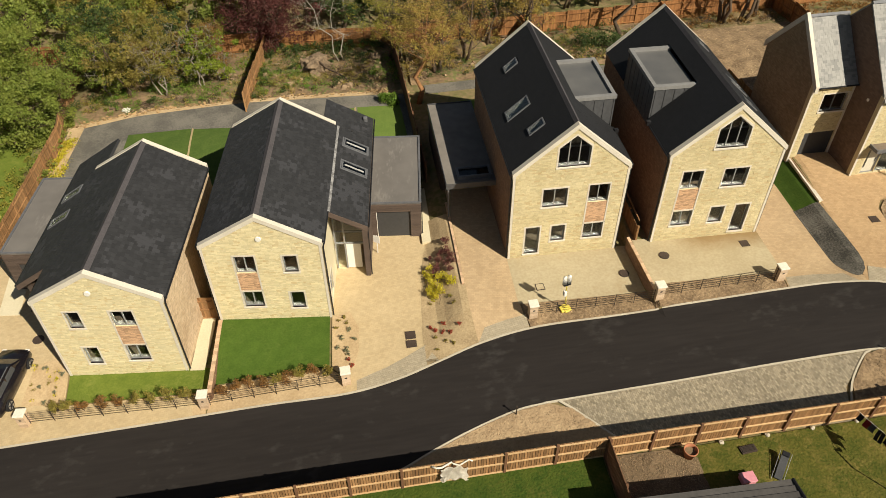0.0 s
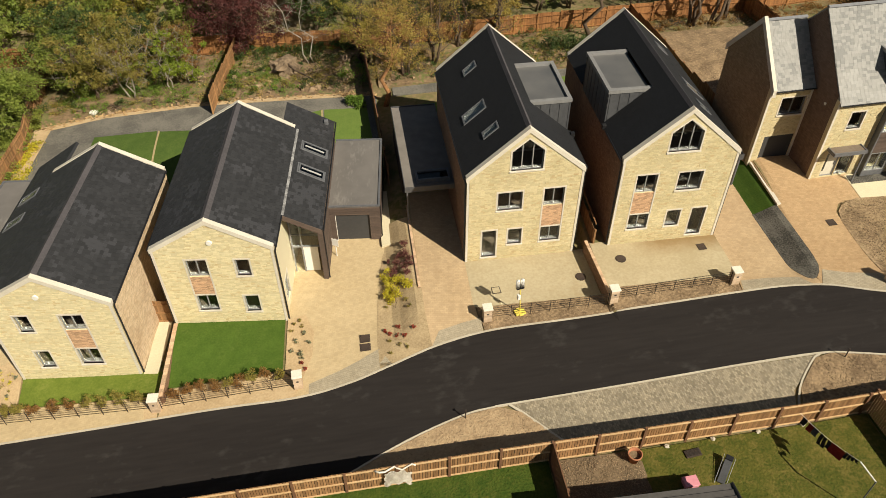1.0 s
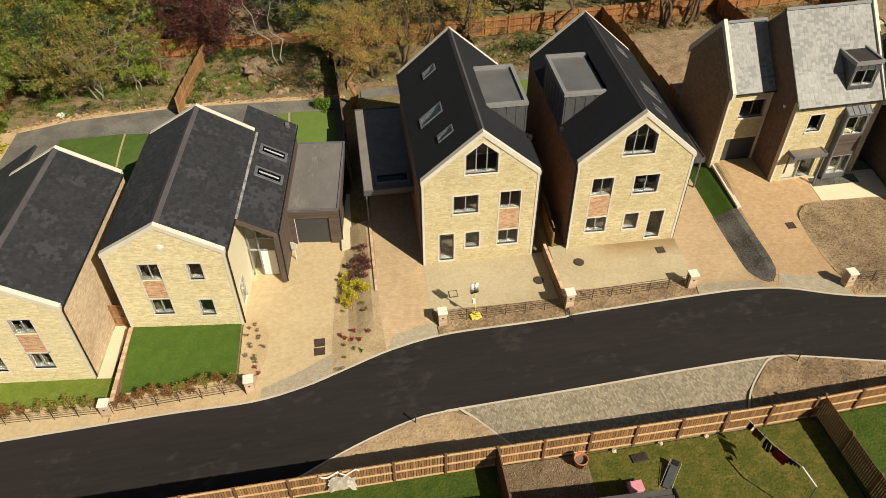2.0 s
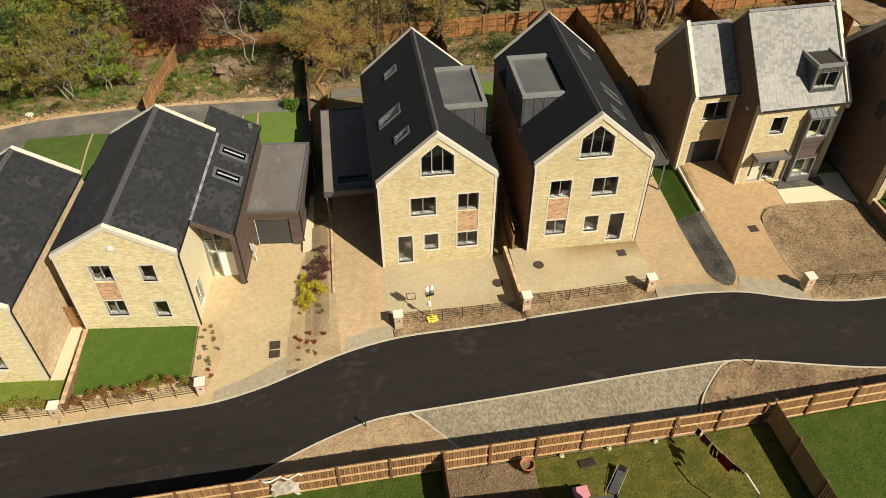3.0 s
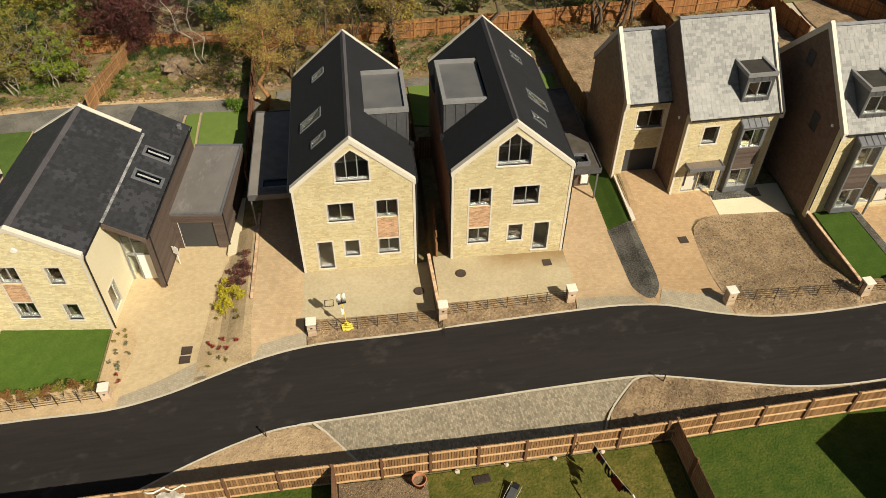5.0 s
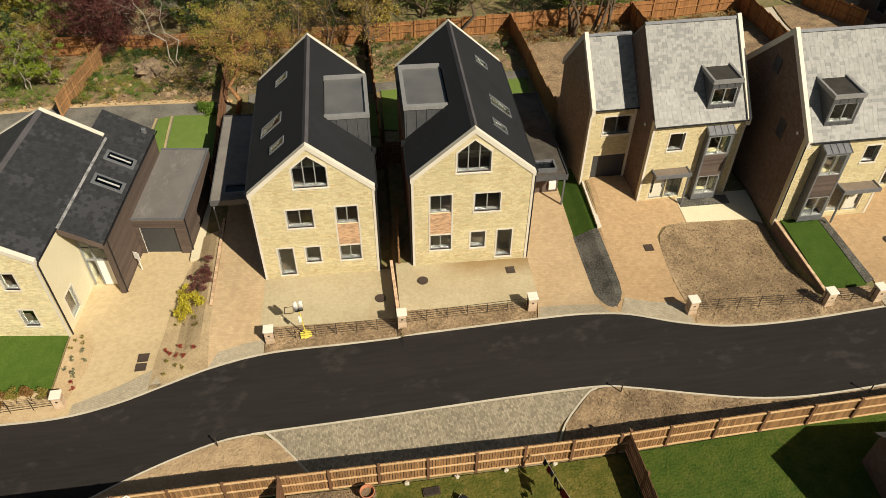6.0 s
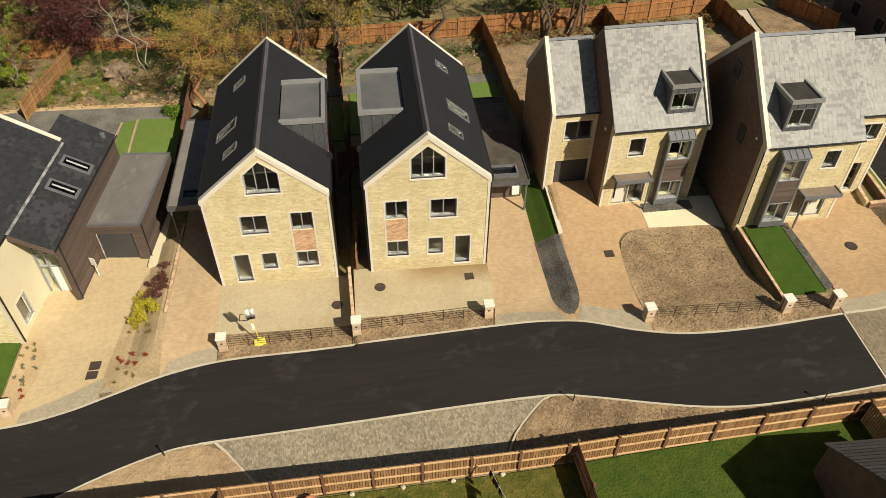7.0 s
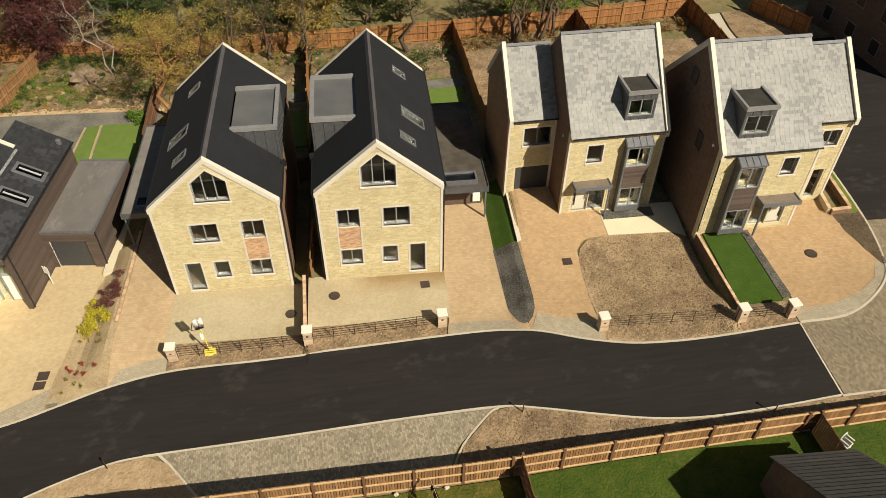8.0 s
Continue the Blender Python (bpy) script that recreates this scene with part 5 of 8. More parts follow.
    part("hall_back", mbox((6.9, 8.7, 7.5, 7.6, 0, 4.2)), PLASTER, h)
    if mirror > 0:
        part("cowl", bevelled(boxes((8.40, 8.68, 13.3, 13.58, ze + 0.15, ze + 0.62)), 0.04), LEAD, h, "small dark roof cowl")
    # garage
    gx0, gx1, gy0, gy1, gz = 9.02, 12.28 if mirror > 0 else 12.3, 6.95, 14.4, 2.92 if mirror > 0 else 3.15
    g = part("garage_wall", mbox((gx0, 9.4, gy0, gy0 + 0.25, -0.6, gz - 0.1), (11.6, gx1, gy0, gy0 + 0.25, -0.6, gz - 0.1), (9.4, 11.6, gy0, gy0 + 0.25, 2.2, gz - 0.1), (gx1 - 0.25, gx1, gy0 + 0.25, gy1, -0.6, gz - 0.1), (gx0, gx1 - 0.25, gy1 - 0.25, gy1, -0.6, gz - 0.1)), CLADDING, h, "brown boarded garage wall")
    for i in range(15):
        z = 0.02 + i * 0.192
        rows = [(gx0, 9.4, gy0 - 0.02, gy0, z, z + 0.177), (11.6, gx1, gy0 - 0.02, gy0, z, z + 0.177)] if z < 2.15 else [(gx0, gx1, gy0 - 0.02, gy0, z, min(z + 0.177, gz - 0.1))]
        for r in rows + [(gx1, gx1 + 0.02, gy0, gy1, z, min(z + 0.177, gz - 0.1))]:
            part("board", mbox(r), CLADDING, g)
    d = part("garage_door", mbox((9.4, 11.6, gy0 + 0.12, gy0 + 0.18, -0.1, 2.2)), GARAGE_GREY, h, "dark grey garage door")
    part("door_trim", mbox((9.37, 9.40, gy0 - 0.03, gy0 + 0.12, 0, 2.2)), WHITE, d)
    part("flat_roof", mbox((gx0, gx1, gy0, gy1, gz - 0.1, gz)), FELT_GARAGE, h, "weathered grey membrane garage roof")
    part("roof_edge", mbox((gx0, gx1 + 0.05, gy0 - 0.05, gy0 + 0.08, gz, gz + 0.07), (gx1 - 0.08, gx1 + 0.05, gy0 + 0.08, gy1 - 0.08, gz, gz + 0.07), (gx0, gx1 + 0.05, gy1 - 0.08, gy1 + 0.05, gz, gz + 0.07)), LEAD, h, "grey metal roof edge")
    p = bmesh.new()
    bar(p, (X(9.08), yw + 0.1, ze - 0.15), (X(9.08), yw + 0.1, 0.05), 0.07, None, 6)
    part("downpipe", p, PLASTIC_BLACK, h, "black downpipe")
    p = bmesh.new()
    bar(p, (X(9.22), y0, ze - 0.05), (X(9.22), y1, ze - 0.05), 0.1, None, 6)
    part("gutter", p, PLASTIC_BLACK, h)
    p = bmesh.new()
    bar(p, (X(gx1 + 0.07), gy0 + 0.06, gz), (X(gx1 + 0.07), gy0 + 0.06, 0.0), 0.07, None, 6)
    part("downpipe", p, PLASTIC_BLACK, h)
    return h


M2, M1 = pose(-26.9, -1.68, -1.65, 0, 0, -5.0), pose(-35.42, -4.0, -2.5, 0, 0, -5.4)
wing_house(M2, 1, "two-storey buff stone gabled house with dark slate roof", 5)
wing_house(M1, -1, "two-storey buff stone gabled house with low slate wing", 6, 6.84, 11.65, 6.08, 8.06)


# ---- house five and house six: eaves to the road, grey slates ----
def eaves_house(m, mirror, label, seed):
    """mirror 1: the recessed block at the left; -1: at the right."""
    h = thing("house", m, label, "house", "stone houses along the road")
    W, E, R, yr = (6.06, 6.05, 10.4, 4.1) if mirror > 0 else (6.12, 5.95, 10.27, 4.38)
    D = 2 * yr
    X = (lambda x: x) if mirror > 0 else (lambda x: W - x)

    def mbox(*rows):
        return boxes(*[(min(X(r[0]), X(r[1])), max(X(r[0]), X(r[1])), *r[2:]) for r in rows])
    fx = lambda a, b: (min(X(a), X(b)), max(X(a), X(b)))
    win = (1.24, 2.21, 3.87, 5.13) if mirror > 0 else (4.08, 4.97, 3.86, 5.05)
    door = (*fx(0.75, 1.75), 0.1, 2.15)
    side = (*fx(1.80, 2.85), 0.1, 2.15)
    b0, b1, bz, by = (3.51, 5.17, 5.12, -0.48) if mirror > 0 else (1.07, 2.66, 5.18, -0.64)
    holes = [(q[0], q[1], q[2], *[q[3]] * 3) for q in (win, door, side, (b0 + 0.2, b1 - 0.2, 0.5, 1.95), (b0 + 0.2, b1 - 0.2, 3.6, bz - 0.2))]
    front_wall(h, W, E, E, holes, 300, seed)
    window(h, *win, lights=1)
    fd = part("front_door", boxes((door[0], door[1], 0.12, 0.18, 0.1, 2.15)), CREAM_PAINT, h, "cream front door")
    dx = door[0] if mirror > 0 else door[1] - 0.34
    part("door_pane", boxes((dx + 0.12, dx + 0.24, 0.105, 0.12, 0.5, 1.9)), TINTED, fd)
    part("door_frame", ring_frame([(door[0], 0.1), (door[1], 0.1), (door[1], 2.15), (door[0], 2.15)], [(door[0] + 0.07, 0.16), (door[1] - 0.07, 0.16), (door[1] - 0.07, 2.08), (door[0] + 0.07, 2.08)], 0.06, 0.12), FRAME_GREY, fd, "grey door frame")
    hx = door[1] - 0.18 if mirror > 0 else door[0] + 0.15
    part("handle", boxes((hx, hx + 0.03, 0.07, 0.12, 0.95, 1.25)), LEAD, fd)
    window(h, *side, lights=1, sill=False, surround=False, name="side_window")
    outer_left = mirror < 0
    # gable side walls with the slope of both roof planes
    gable = [(0.0, -0.6), (0.0, E - 0.1), (yr, R - 0.12), (D, E - 0.1), (D, -0.6)]
    for x in ((0.0, 0.3), (W - 0.3, W)):
        bm = bmesh.new()
        slab_along(bm, [(max(p[0], 0.3), p[1] if p[0] >= 0.3 or p[1] < 0 else E - 0.1 + 0.3 * (R - E) / yr) for p in gable], "x", *x)
        part("side_wall", bm, DARK_BRICK, h, "brown brick gable wall")
    part("rear_wall", boxes((0.3, W - 0.3, D - 0.3, D - 0.01, -0.6, E - 0.15)), DARK_BRICK, h)
    for z in (0.1, 2.75, 5.4):
        part("floor_slab", boxes((0.3, W - 0.3, 0.3, D - 0.3, z - 0.2, z)), FLOOR_WOOD, h)
    part("inner_wall", boxes((0.31, W - 0.31, 3.2, 3.3, 0.1, 5.4)), PLASTER, h)
    s = math.hypot(yr, R - E)
    u = (0, yr / s, (R - E) / s)
    ends = (0.02, W - 0.20) if mirror > 0 else (0.20, W - 0.02)
    du0, du1, dy, dz0, dz1 = (3.34, 5.13, 0.37, 6.64, 8.30) if mirror > 0 else (1.02, 2.81, 0.43, 6.54, 8.28)
    fa = (ends[0], -0.22, E - 0.24)
    dh = [(du0 - ends[0] + 0.1, du1 - ends[0] - 0.1, 1.05, 3.2)]
    roof_slope(h, fa, (1, 0, 0), u, ends[1] - ends[0], s + 0.3, SLATE_GREY, dh, 300, (0.29, 0.19))
    roof_slope(h, (ends[1], D + 0.22, E - 0.24), (-1, 0, 0), (0, -u[1], u[2]), ends[1] - ends[0], s + 0.3, SLATE_GREY, (), 0, (0.45, 0.225))
    bm = bmesh.new()
    slab_along(bm, [(yr - 0.16, R + 0.0), (yr, R + 0.12), (yr + 0.16, R + 0.0), (yr, R - 0.06)], "x", *ends)
    part("ridge", bm, LEAD, h, "dark grey ridge tiles")

    def coping(x0, x1, yf, ridge_y, e, r, back):
        for sgn in (0, 1):
            bm = bmesh.new()
            ya = yf - 0.28 if sgn == 0 else back + 0.28
            za = e - 0.28 * (r - e) / (ridge_y - yf)
            hexa(bm, [(x0, ya, za - 0.25), (x1, ya, za - 0.25), (x1, ridge_y, r - 0.2), (x0, ridge_y, r - 0.2), (x0, ya, za + 0.24), (x1, ya, za + 0.24), (x1, ridge_y, r + 0.27), (x0, ridge_y, r + 0.27)])
            bmesh.ops.recalc_face_normals(bm, faces=bm.faces[:])
            part("coping", bm, ASHLAR, h, "cream stone coping")
    c = (W - 0.20, W + 0.05) if mirror > 0 else (-0.05, 0.20)
    coping(*c, 0.0, yr, E, R, D)
    # recessed lower block
    B0, B1, f, e2 = (-3.04, 0.0, 2.63, 5.83) if mirror > 0 else (-3.3, 0.0, 2.17, 6.08)
    bw = B1 - B0
    half, r2 = (3.02, 9.05) if mirror > 0 else (3.22, 9.17)
    ry = f + half
    back = 2 * ry - f
    gw = (0.66, 2.92, -0.1, 1.97) if mirror > 0 else (1.99, 2.69, 0.0, 2.18)
    uw = (1.01, 2.78, 3.64, 4.95) if mirror > 0 else (1.55, 2.75, 4.0, 5.12)
    bx0 = min(X(B0), X(B1))
    ob = new("wing")
    ob.parent, ob.location, ob.empty_display_size = h, (bx0, f, 0), 0.1
    fw = front_wall(ob, bw, e2, e2, [(gw[0], gw[1], gw[2], *[gw[3]] * 3), (uw[0], uw[1], uw[2], *[uw[3]] * 3)], 120, seed + 20, base=-1.0)
    fw.parent, fw.location = h, (bx0, f, 0)
    for k in [o for o in ob.children]:
        k.parent, k.location = h, (bx0 + k.location.x, f + k.location.y, k.location.z)
    bpy.data.objects.remove(ob)
    w = window(h, *uw, lights=2)
    w.location = (bx0, f, 0)
    if mirror > 0:
        part("garage_door", boxes((bx0 + gw[0], bx0 + gw[1], f + 0.12, f + 0.18, -0.3, gw[3])), GARAGE_GREY, h, "dark grey garage door")
    else:
        w = window(h, *gw, lights=1, sill=False, surround=False, name="side_door")
        w.location = (bx0, f, 0)
    g2 = [(f + 0.3, -1.0), (f + 0.3, e2 - 0.1 + 0.3 * (r2 - e2) / half), (ry, r2 - 0.1), (back, e2 - 0.1), (back, -1.0)]
    xo = (B0, B0 + 0.3)
    bm = bmesh.new()
    slab_along(bm, g2, "x", *fx(*xo))
    part("side_wall", bm, TAN_BRICK if mirror > 0 else DARK_BRICK, h, "tan brown brick gable wall" if mirror > 0 else "brown brick gable wall")
    part("rear_wall", mbox((B0 + 0.3, B1, back - 0.3, back - 0.01, -0.6, e2 - 0.15)), DARK_BRICK, h)
    part("floor_slab", mbox((B0 + 0.3, B1, f + 0.3, back - 0.3, 2.5, 2.7)), PLASTER, h)
    part("floor_slab", mbox((B0 + 0.3, B1, f + 0.3, back - 0.3, 5.2, 5.4)), PLASTER, h)
    s2 = math.hypot(half, r2 - e2)
    u2 = (0, half / s2, (r2 - e2) / s2)
    e0 = fx(B0 + 0.20, B1 - 0.01)
    roof_slope(h, (e0[0], f - 0.22, e2 - 0.25), (1, 0, 0), u2, e0[1] - e0[0], s2 + 0.3, SLATE_GREY, (), 120, (0.27, 0.18))
    roof_slope(h, (e0[1], back + 0.22, e2 - 0.25), (-1, 0, 0), (0, -u2[1], u2[2]), e0[1] - e0[0], s2 + 0.3, SLATE_GREY, (), 0, (0.45, 0.225))
    bm = bmesh.new()
    slab_along(bm, [(ry - 0.16, r2 + 0.0), (ry, r2 + 0.12), (ry + 0.16, r2 + 0.0), (ry, r2 - 0.06)], "x", *e0)
    part("ridge", bm, LEAD, h)
    coping(*fx(B0 - 0.05, B0 + 0.20), f, ry, e2, r2, back)
    if mirror < 0:
        for ya, yb, za, zb in ((4.55, 5.25, 7.45, 8.35), (2.15, 2.85, 4.4, 5.5)):
            sw = part("gable_window", ring_frame([(ya, za), (yb, za), (yb, zb), (ya, zb)], [(ya + 0.06, za + 0.06), (yb - 0.06, za + 0.06), (yb - 0.06, zb - 0.06), (ya + 0.06, zb - 0.06)], 0.0, 0.05), GARAGE_GREY, h)
            sw.matrix_local = pose(-0.05, 0, 0) @ Matrix(((0, 1, 0, 0), (1, 0, 0, 0), (0, 0, 1, 0), (0, 0, 0, 1)))
            pn = part("pane", boxes((ya + 0.06, yb - 0.06, 0.02, 0.045, za + 0.06, zb - 0.06)), GARAGE_GREY, sw)
    bm = bmesh.new()
    vy, vz = (1.13, 5.25) if mirror > 0 else (0.92, 5.69)
    bmesh.ops.create_cone(bm, cap_ends=True, segments=16, radius1=0.10, radius2=0.09, depth=0.06, matrix=pose(-0.03, vy, vz, 0, 90))
    part("vent", bm, WHITE, h, "round white vent")
    # gutters
    bm = bmesh.new()
    bar(bm, (0.1, -0.27, E - 0.2), (W - 0.1, -0.27, E - 0.2), 0.11, None, 6)
    part("gutter", bm, PLASTIC_BLACK, h, "black gutter")
    bm = bmesh.new()
    bar(bm, (e0[0], f - 0.27, e2 - 0.2), (e0[1], f - 0.27, e2 - 0.2), 0.11, None, 6)
    part("gutter", bm, PLASTIC_BLACK, h)
    for x in (6.05,):
        bm = bmesh.new()
        bar(bm, (X(x), -0.07, E - 0.2), (X(x), -0.07, 0), 0.06, None, 6)
        part("downpipe", bm, PLASTIC_BLACK, h)
    # zinc dormer standing on the front slope
    d = part("dormer", boxes((du0, du0 + 0.12, dy, 3.0, dz0 - 0.25, dz1), (du1 - 0.12, du1, dy, 3.0, dz0 - 0.25, dz1), (du0 + 0.12, du1 - 0.12, dy, dy + 0.12, dz0 - 0.25, dz0 + 0.1), (du0 + 0.12, du1 - 0.12, dy, dy + 0.12, dz1 - 0.45, dz1), (du0 + 0.12, du1 - 0.12, 2.2, 2.3, dz0, dz1)), ZINC, h, "grey zinc box dormer")
    part("dormer_roof", boxes((du0 + 0.1, du1 - 0.1, dy + 0.05, 3.0, dz1 - 0.02, dz1 + 0.03)), FELT_BLACK, d, "black membrane dormer roof")
    part("dormer_rim", open_rim([(du0 - 0.07, 3.0), (du0 - 0.07, dy - 0.08), (du1 + 0.07, dy - 0.08), (du1 + 0.07, 3.0)], [(du0 + 0.08, 3.0), (du0 + 0.08, dy + 0.05), (du1 - 0.08, dy + 0.05), (du1 - 0.08, 3.0)], dz1 - 0.1, dz1 + 0.14), RIM_ZINC, d, "pale grey metal dormer rim")
    w = window(h, du0 + 0.14, du1 - 0.14, dz0 + 0.1, dz1 - 0.45, y=0.0, sill=False, surround=False)
    w.location = (0, dy + 0.03, 0)
    for i in range(3):
        x = du0 + 0.4 + i * (du1 - du0 - 0.8) / 2
        for za, zb in ((dz1 - 0.42, dz1 - 0.1), (dz0 - 0.2, dz0 + 0.06)):
            part("seam", boxes((x - 0.015, x + 0.015, dy - 0.03, dy, za, zb)), ZINC, d)
    # two-storey metal bay
    b = part("bay", boxes((b0, b0 + 0.1, by, 0, 0.1, bz), (b1 - 0.1, b1, by, 0, 0.1, bz), (b0 + 0.1, b1 - 0.1, by, 0, 0.1, 0.5), (b0 + 0.1, b1 - 0.1, by, 0, bz - 0.12, bz)), LEAD, h, "grey metal two-storey bay window")
    part("bay_panel", boxes((b0 + 0.1, b1 - 0.1, by + 0.04, by + 0.12, 1.95, 3.6)), CLADDING, b, "brown boarded panel")
    for i in range(10):
        z = 1.96 + i * 0.163
        part("board", boxes((b0 + 0.1, b1 - 0.1, by + 0.02, by + 0.04, z, z + 0.15)), CLADDING, b)
    for z0, z1 in ((0.5, 1.95), (3.6, bz - 0.12)):
        w = window(h, b0 + 0.1, b1 - 0.1, z0, z1, y=0.02, sill=False, surround=False)
        w.location = (0, by, 0)
    bm = bmesh.new()
    hexa(bm, [(b0 - 0.05, by - 0.08, bz), (b1 + 0.05, by - 0.08, bz), (b1 + 0.05, 0, bz), (b0 - 0.05, 0, bz), (b0 - 0.05, by - 0.08, bz + 0.06), (b1 + 0.05, by - 0.08, bz + 0.06), (b1 + 0.05, 0, bz + 0.38), (b0 - 0.05, 0, bz + 0.38)])
    r = part("bay_roof", bm, LEAD, b, "standing-seam metal bay roof")
    for i in range(5):
        x = b0 + (b1 - b0) * i / 4
        bm = bmesh.new()
        bar(bm, (x, by - 0.08, bz + 0.08), (x, 0, bz + 0.40), 0.035)
        part("seam", bm, LEAD, b)
    # porch canopy
    c0, c1, cy, cz = (0.56, 2.89, -0.8, 2.56) if mirror > 0 else (3.22, 5.61, -0.86, 2.43)
    k = part("canopy", boxes((c0, c1, cy, 0, cz - 0.27, cz - 0.09)), ZINC, h, "grey metal door canopy")
    part("canopy_roof", boxes((c0 + 0.06, c1 - 0.06, cy + 0.07, -0.02, cz - 0.09, cz - 0.06)), CANOPY_BROWN, k)
    part("canopy_rim", open_rim([(c0 - 0.02, 0), (c0 - 0.02, cy - 0.03), (c1 + 0.02, cy - 0.03), (c1 + 0.02, 0)], [(c0 + 0.06, 0), (c0 + 0.06, cy + 0.07), (c1 - 0.06, cy + 0.07), (c1 - 0.06, 0)], cz - 0.25, cz), LEAD, k, "grey metal canopy rim")
    bm = bmesh.new()
    px = c1 - 0.1 if mirror > 0 else c0 + 0.1
    bar(bm, (px, cy + 0.08, -0.1), (px, cy + 0.08, cz - 0.27), 0.09)
    part("canopy_post", bm, LEAD, k, "slim grey steel post")
    return h


M5, M6 = pose(14.89, 3.54, 0.98, 0, 0, 3.33), pose(22.56, 0.15, 1.84, 0, 0, 2.4)
eaves_house(M5, 1, "three-storey stone house with grey slates and zinc dormer", 30)
eaves_house(M6, -1, "three-storey stone house with grey slates beside the corner", 31)


# ---- boundary walls, pillars and railings ----
def low_wall(pts, top, thick, label, mat, cap=None, foot=0.9):
    """A low wall along a line; top(x, y) its height."""
    w = thing("garden_wall", Matrix.Identity(4), label, "wall", "low garden walls")
    bm, cm = bmesh.new(), bmesh.new()
    for (x0, y0), (x1, y1) in zip(pts, pts[1:]):
        d = Vector((x1 - x0, y1 - y0)).normalized()
        s = Vector((-d.y, d.x)) * thick / 2
        za, zb = top(x0, y0), top(x1, y1)
        c = [(x0 - s.x, y0 - s.y), (x1 - s.x, y1 - s.y), (x1 + s.x, y1 + s.y), (x0 + s.x, y0 + s.y)]
        z = [za, zb, zb, za]
        hexa(bm, [(p[0], p[1], h - foot) for p, h in zip(c, z)] + [(p[0], p[1], h) for p, h in zip(c, z)])
        length = math.hypot(x1 - x0, y1 - y0)
        n = max(1, int(length / 0.23))
        for i in range(n):
            a, b = i / n, (i + 1) / n - 0.012 / length
            o = s * 1.12
            q = []
            for t in (a, b):
                q.append((x0 + (x1 - x0) * t, y0 + (y1 - y0) * t, za + (zb - za) * t))
            k = bmesh.new()
            hh = RNG.uniform(0.06, 0.075)
            hexa(k, [(q[0][0] - o.x, q[0][1] - o.y, q[0][2]), (q[1][0] - o.x, q[1][1] - o.y, q[1][2]), (q[1][0] + o.x, q[1][1] + o.y, q[1][2]), (q[0][0] + o.x, q[0][1] + o.y, q[0][2])] + [(q[0][0] - o.x, q[0][1] - o.y, q[0][2] + hh), (q[1][0] - o.x, q[1][1] - o.y, q[1][2] + hh), (q[1][0] + o.x, q[1][1] + o.y, q[1][2] + hh), (q[0][0] + o.x, q[0][1] + o.y, q[0][2] + hh)])
            bmesh.ops.recalc_face_normals(k, faces=k.faces[:])
            part("coping_brick", k, cap or COPING_BRICK, w)
    bmesh.ops.recalc_face_normals(bm, faces=bm.faces[:])
    part("wall_body", bm, mat, w)
    cm.free()
    return w


low_wall([(-26.90, -1.75), (-27.08, -7.0)], lambda x, y: -1.64 - 0.04 * (y < -5), 0.21, "low red brick wall between two front lawns", BRICK)
low_wall([(-12.22, 6.4), (-12.17, -1.45)], lambda x, y: -0.76, 0.15, "low brick wall between a bed and a driveway", BRICK)
low_wall([(-1.35, 0.35), (-1.15, -4.2)], lambda x, y: 0.12, 0.17, "low red brick wall between two front yards", BRICK)
low_wall([(12.0, 8.0), (11.95, 1.5)], lambda x, y: 0.95 if y > 5 else 0.72, 0.24, "low rendered wall with pale coping beside a driveway", RENDER_WHITE, ASHLAR)
low_wall([(22.72, 0.2), (22.95, -6.0)], lambda x, y: 1.56, 0.15, "brown brick wall with brick-on-edge coping between two gardens", DARK_BRICK, COPING_BRICK, 1.3)
low_wall([(33.28, 4.6), (33.08, 1.35)], lambda x, y: 1.93, 0.2, "low brick planter wall beside the side road", BRICK)
low_wall([(33.08, 1.25), (31.78, 1.15)], lambda x, y: 1.93, 0.2, "low brick planter wall beside a paved driveway", BRICK)
low_wall([(31.7, 1.25), (32.0, 3.6)], lambda x, y: 1.9, 0.2, "low cream rendered planter wall beside a stone house", RENDER_WHITE)


PILLAR_STONE = material("pinkish_buff_stone", (0.54, 0.41, 0.29), (0.43, 0.31, 0.20), 0.9, 9, 1.0, 0.4, pieces=0.2)
CAP_STONE = material("pale_cap_stone", (0.72, 0.67, 0.57), (0.64, 0.58, 0.47), 0.85, 9, 1.0, 0.1)


def pillar(x, y, z, turn=0.0, high=1.08):
    g = thing("gate_pillar", pose(x, y, z, 0, 0, turn), "square buff stone gate pillar with pale cap", "pillar", "gate pillars")
    part("shaft", boxes((-0.225, 0.225, -0.225, 0.225, -0.4, high - 0.09)), MORTAR, g)
    zz, i = -0.1, 0
    while zz < high - 0.2:
        hh = RNG.uniform(0.15, 0.22)
        top = min(zz + hh, high - 0.095)
        for r in ((-0.24, 0.24, -0.24, -0.225, zz, top - 0.012), (-0.24, 0.24, 0.225, 0.24, zz, top - 0.012), (-0.24, -0.225, -0.225, 0.225, zz, top - 0.012), (0.225, 0.24, -0.225, 0.225, zz, top - 0.012)):
            part("stone", boxes(r), PILLAR_STONE, g)
        zz = top if top < high - 0.1 else high
    part("cap", bevelled(boxes((-0.29, 0.29, -0.29, 0.29, high - 0.09, high)), 0.015), CAP_STONE, g, "cream stone cap")
    part("plate", boxes((-0.06, 0.06, -0.256, -0.244, high - 0.46, high - 0.36)), IRON, g, "small dark name plate")
    return g


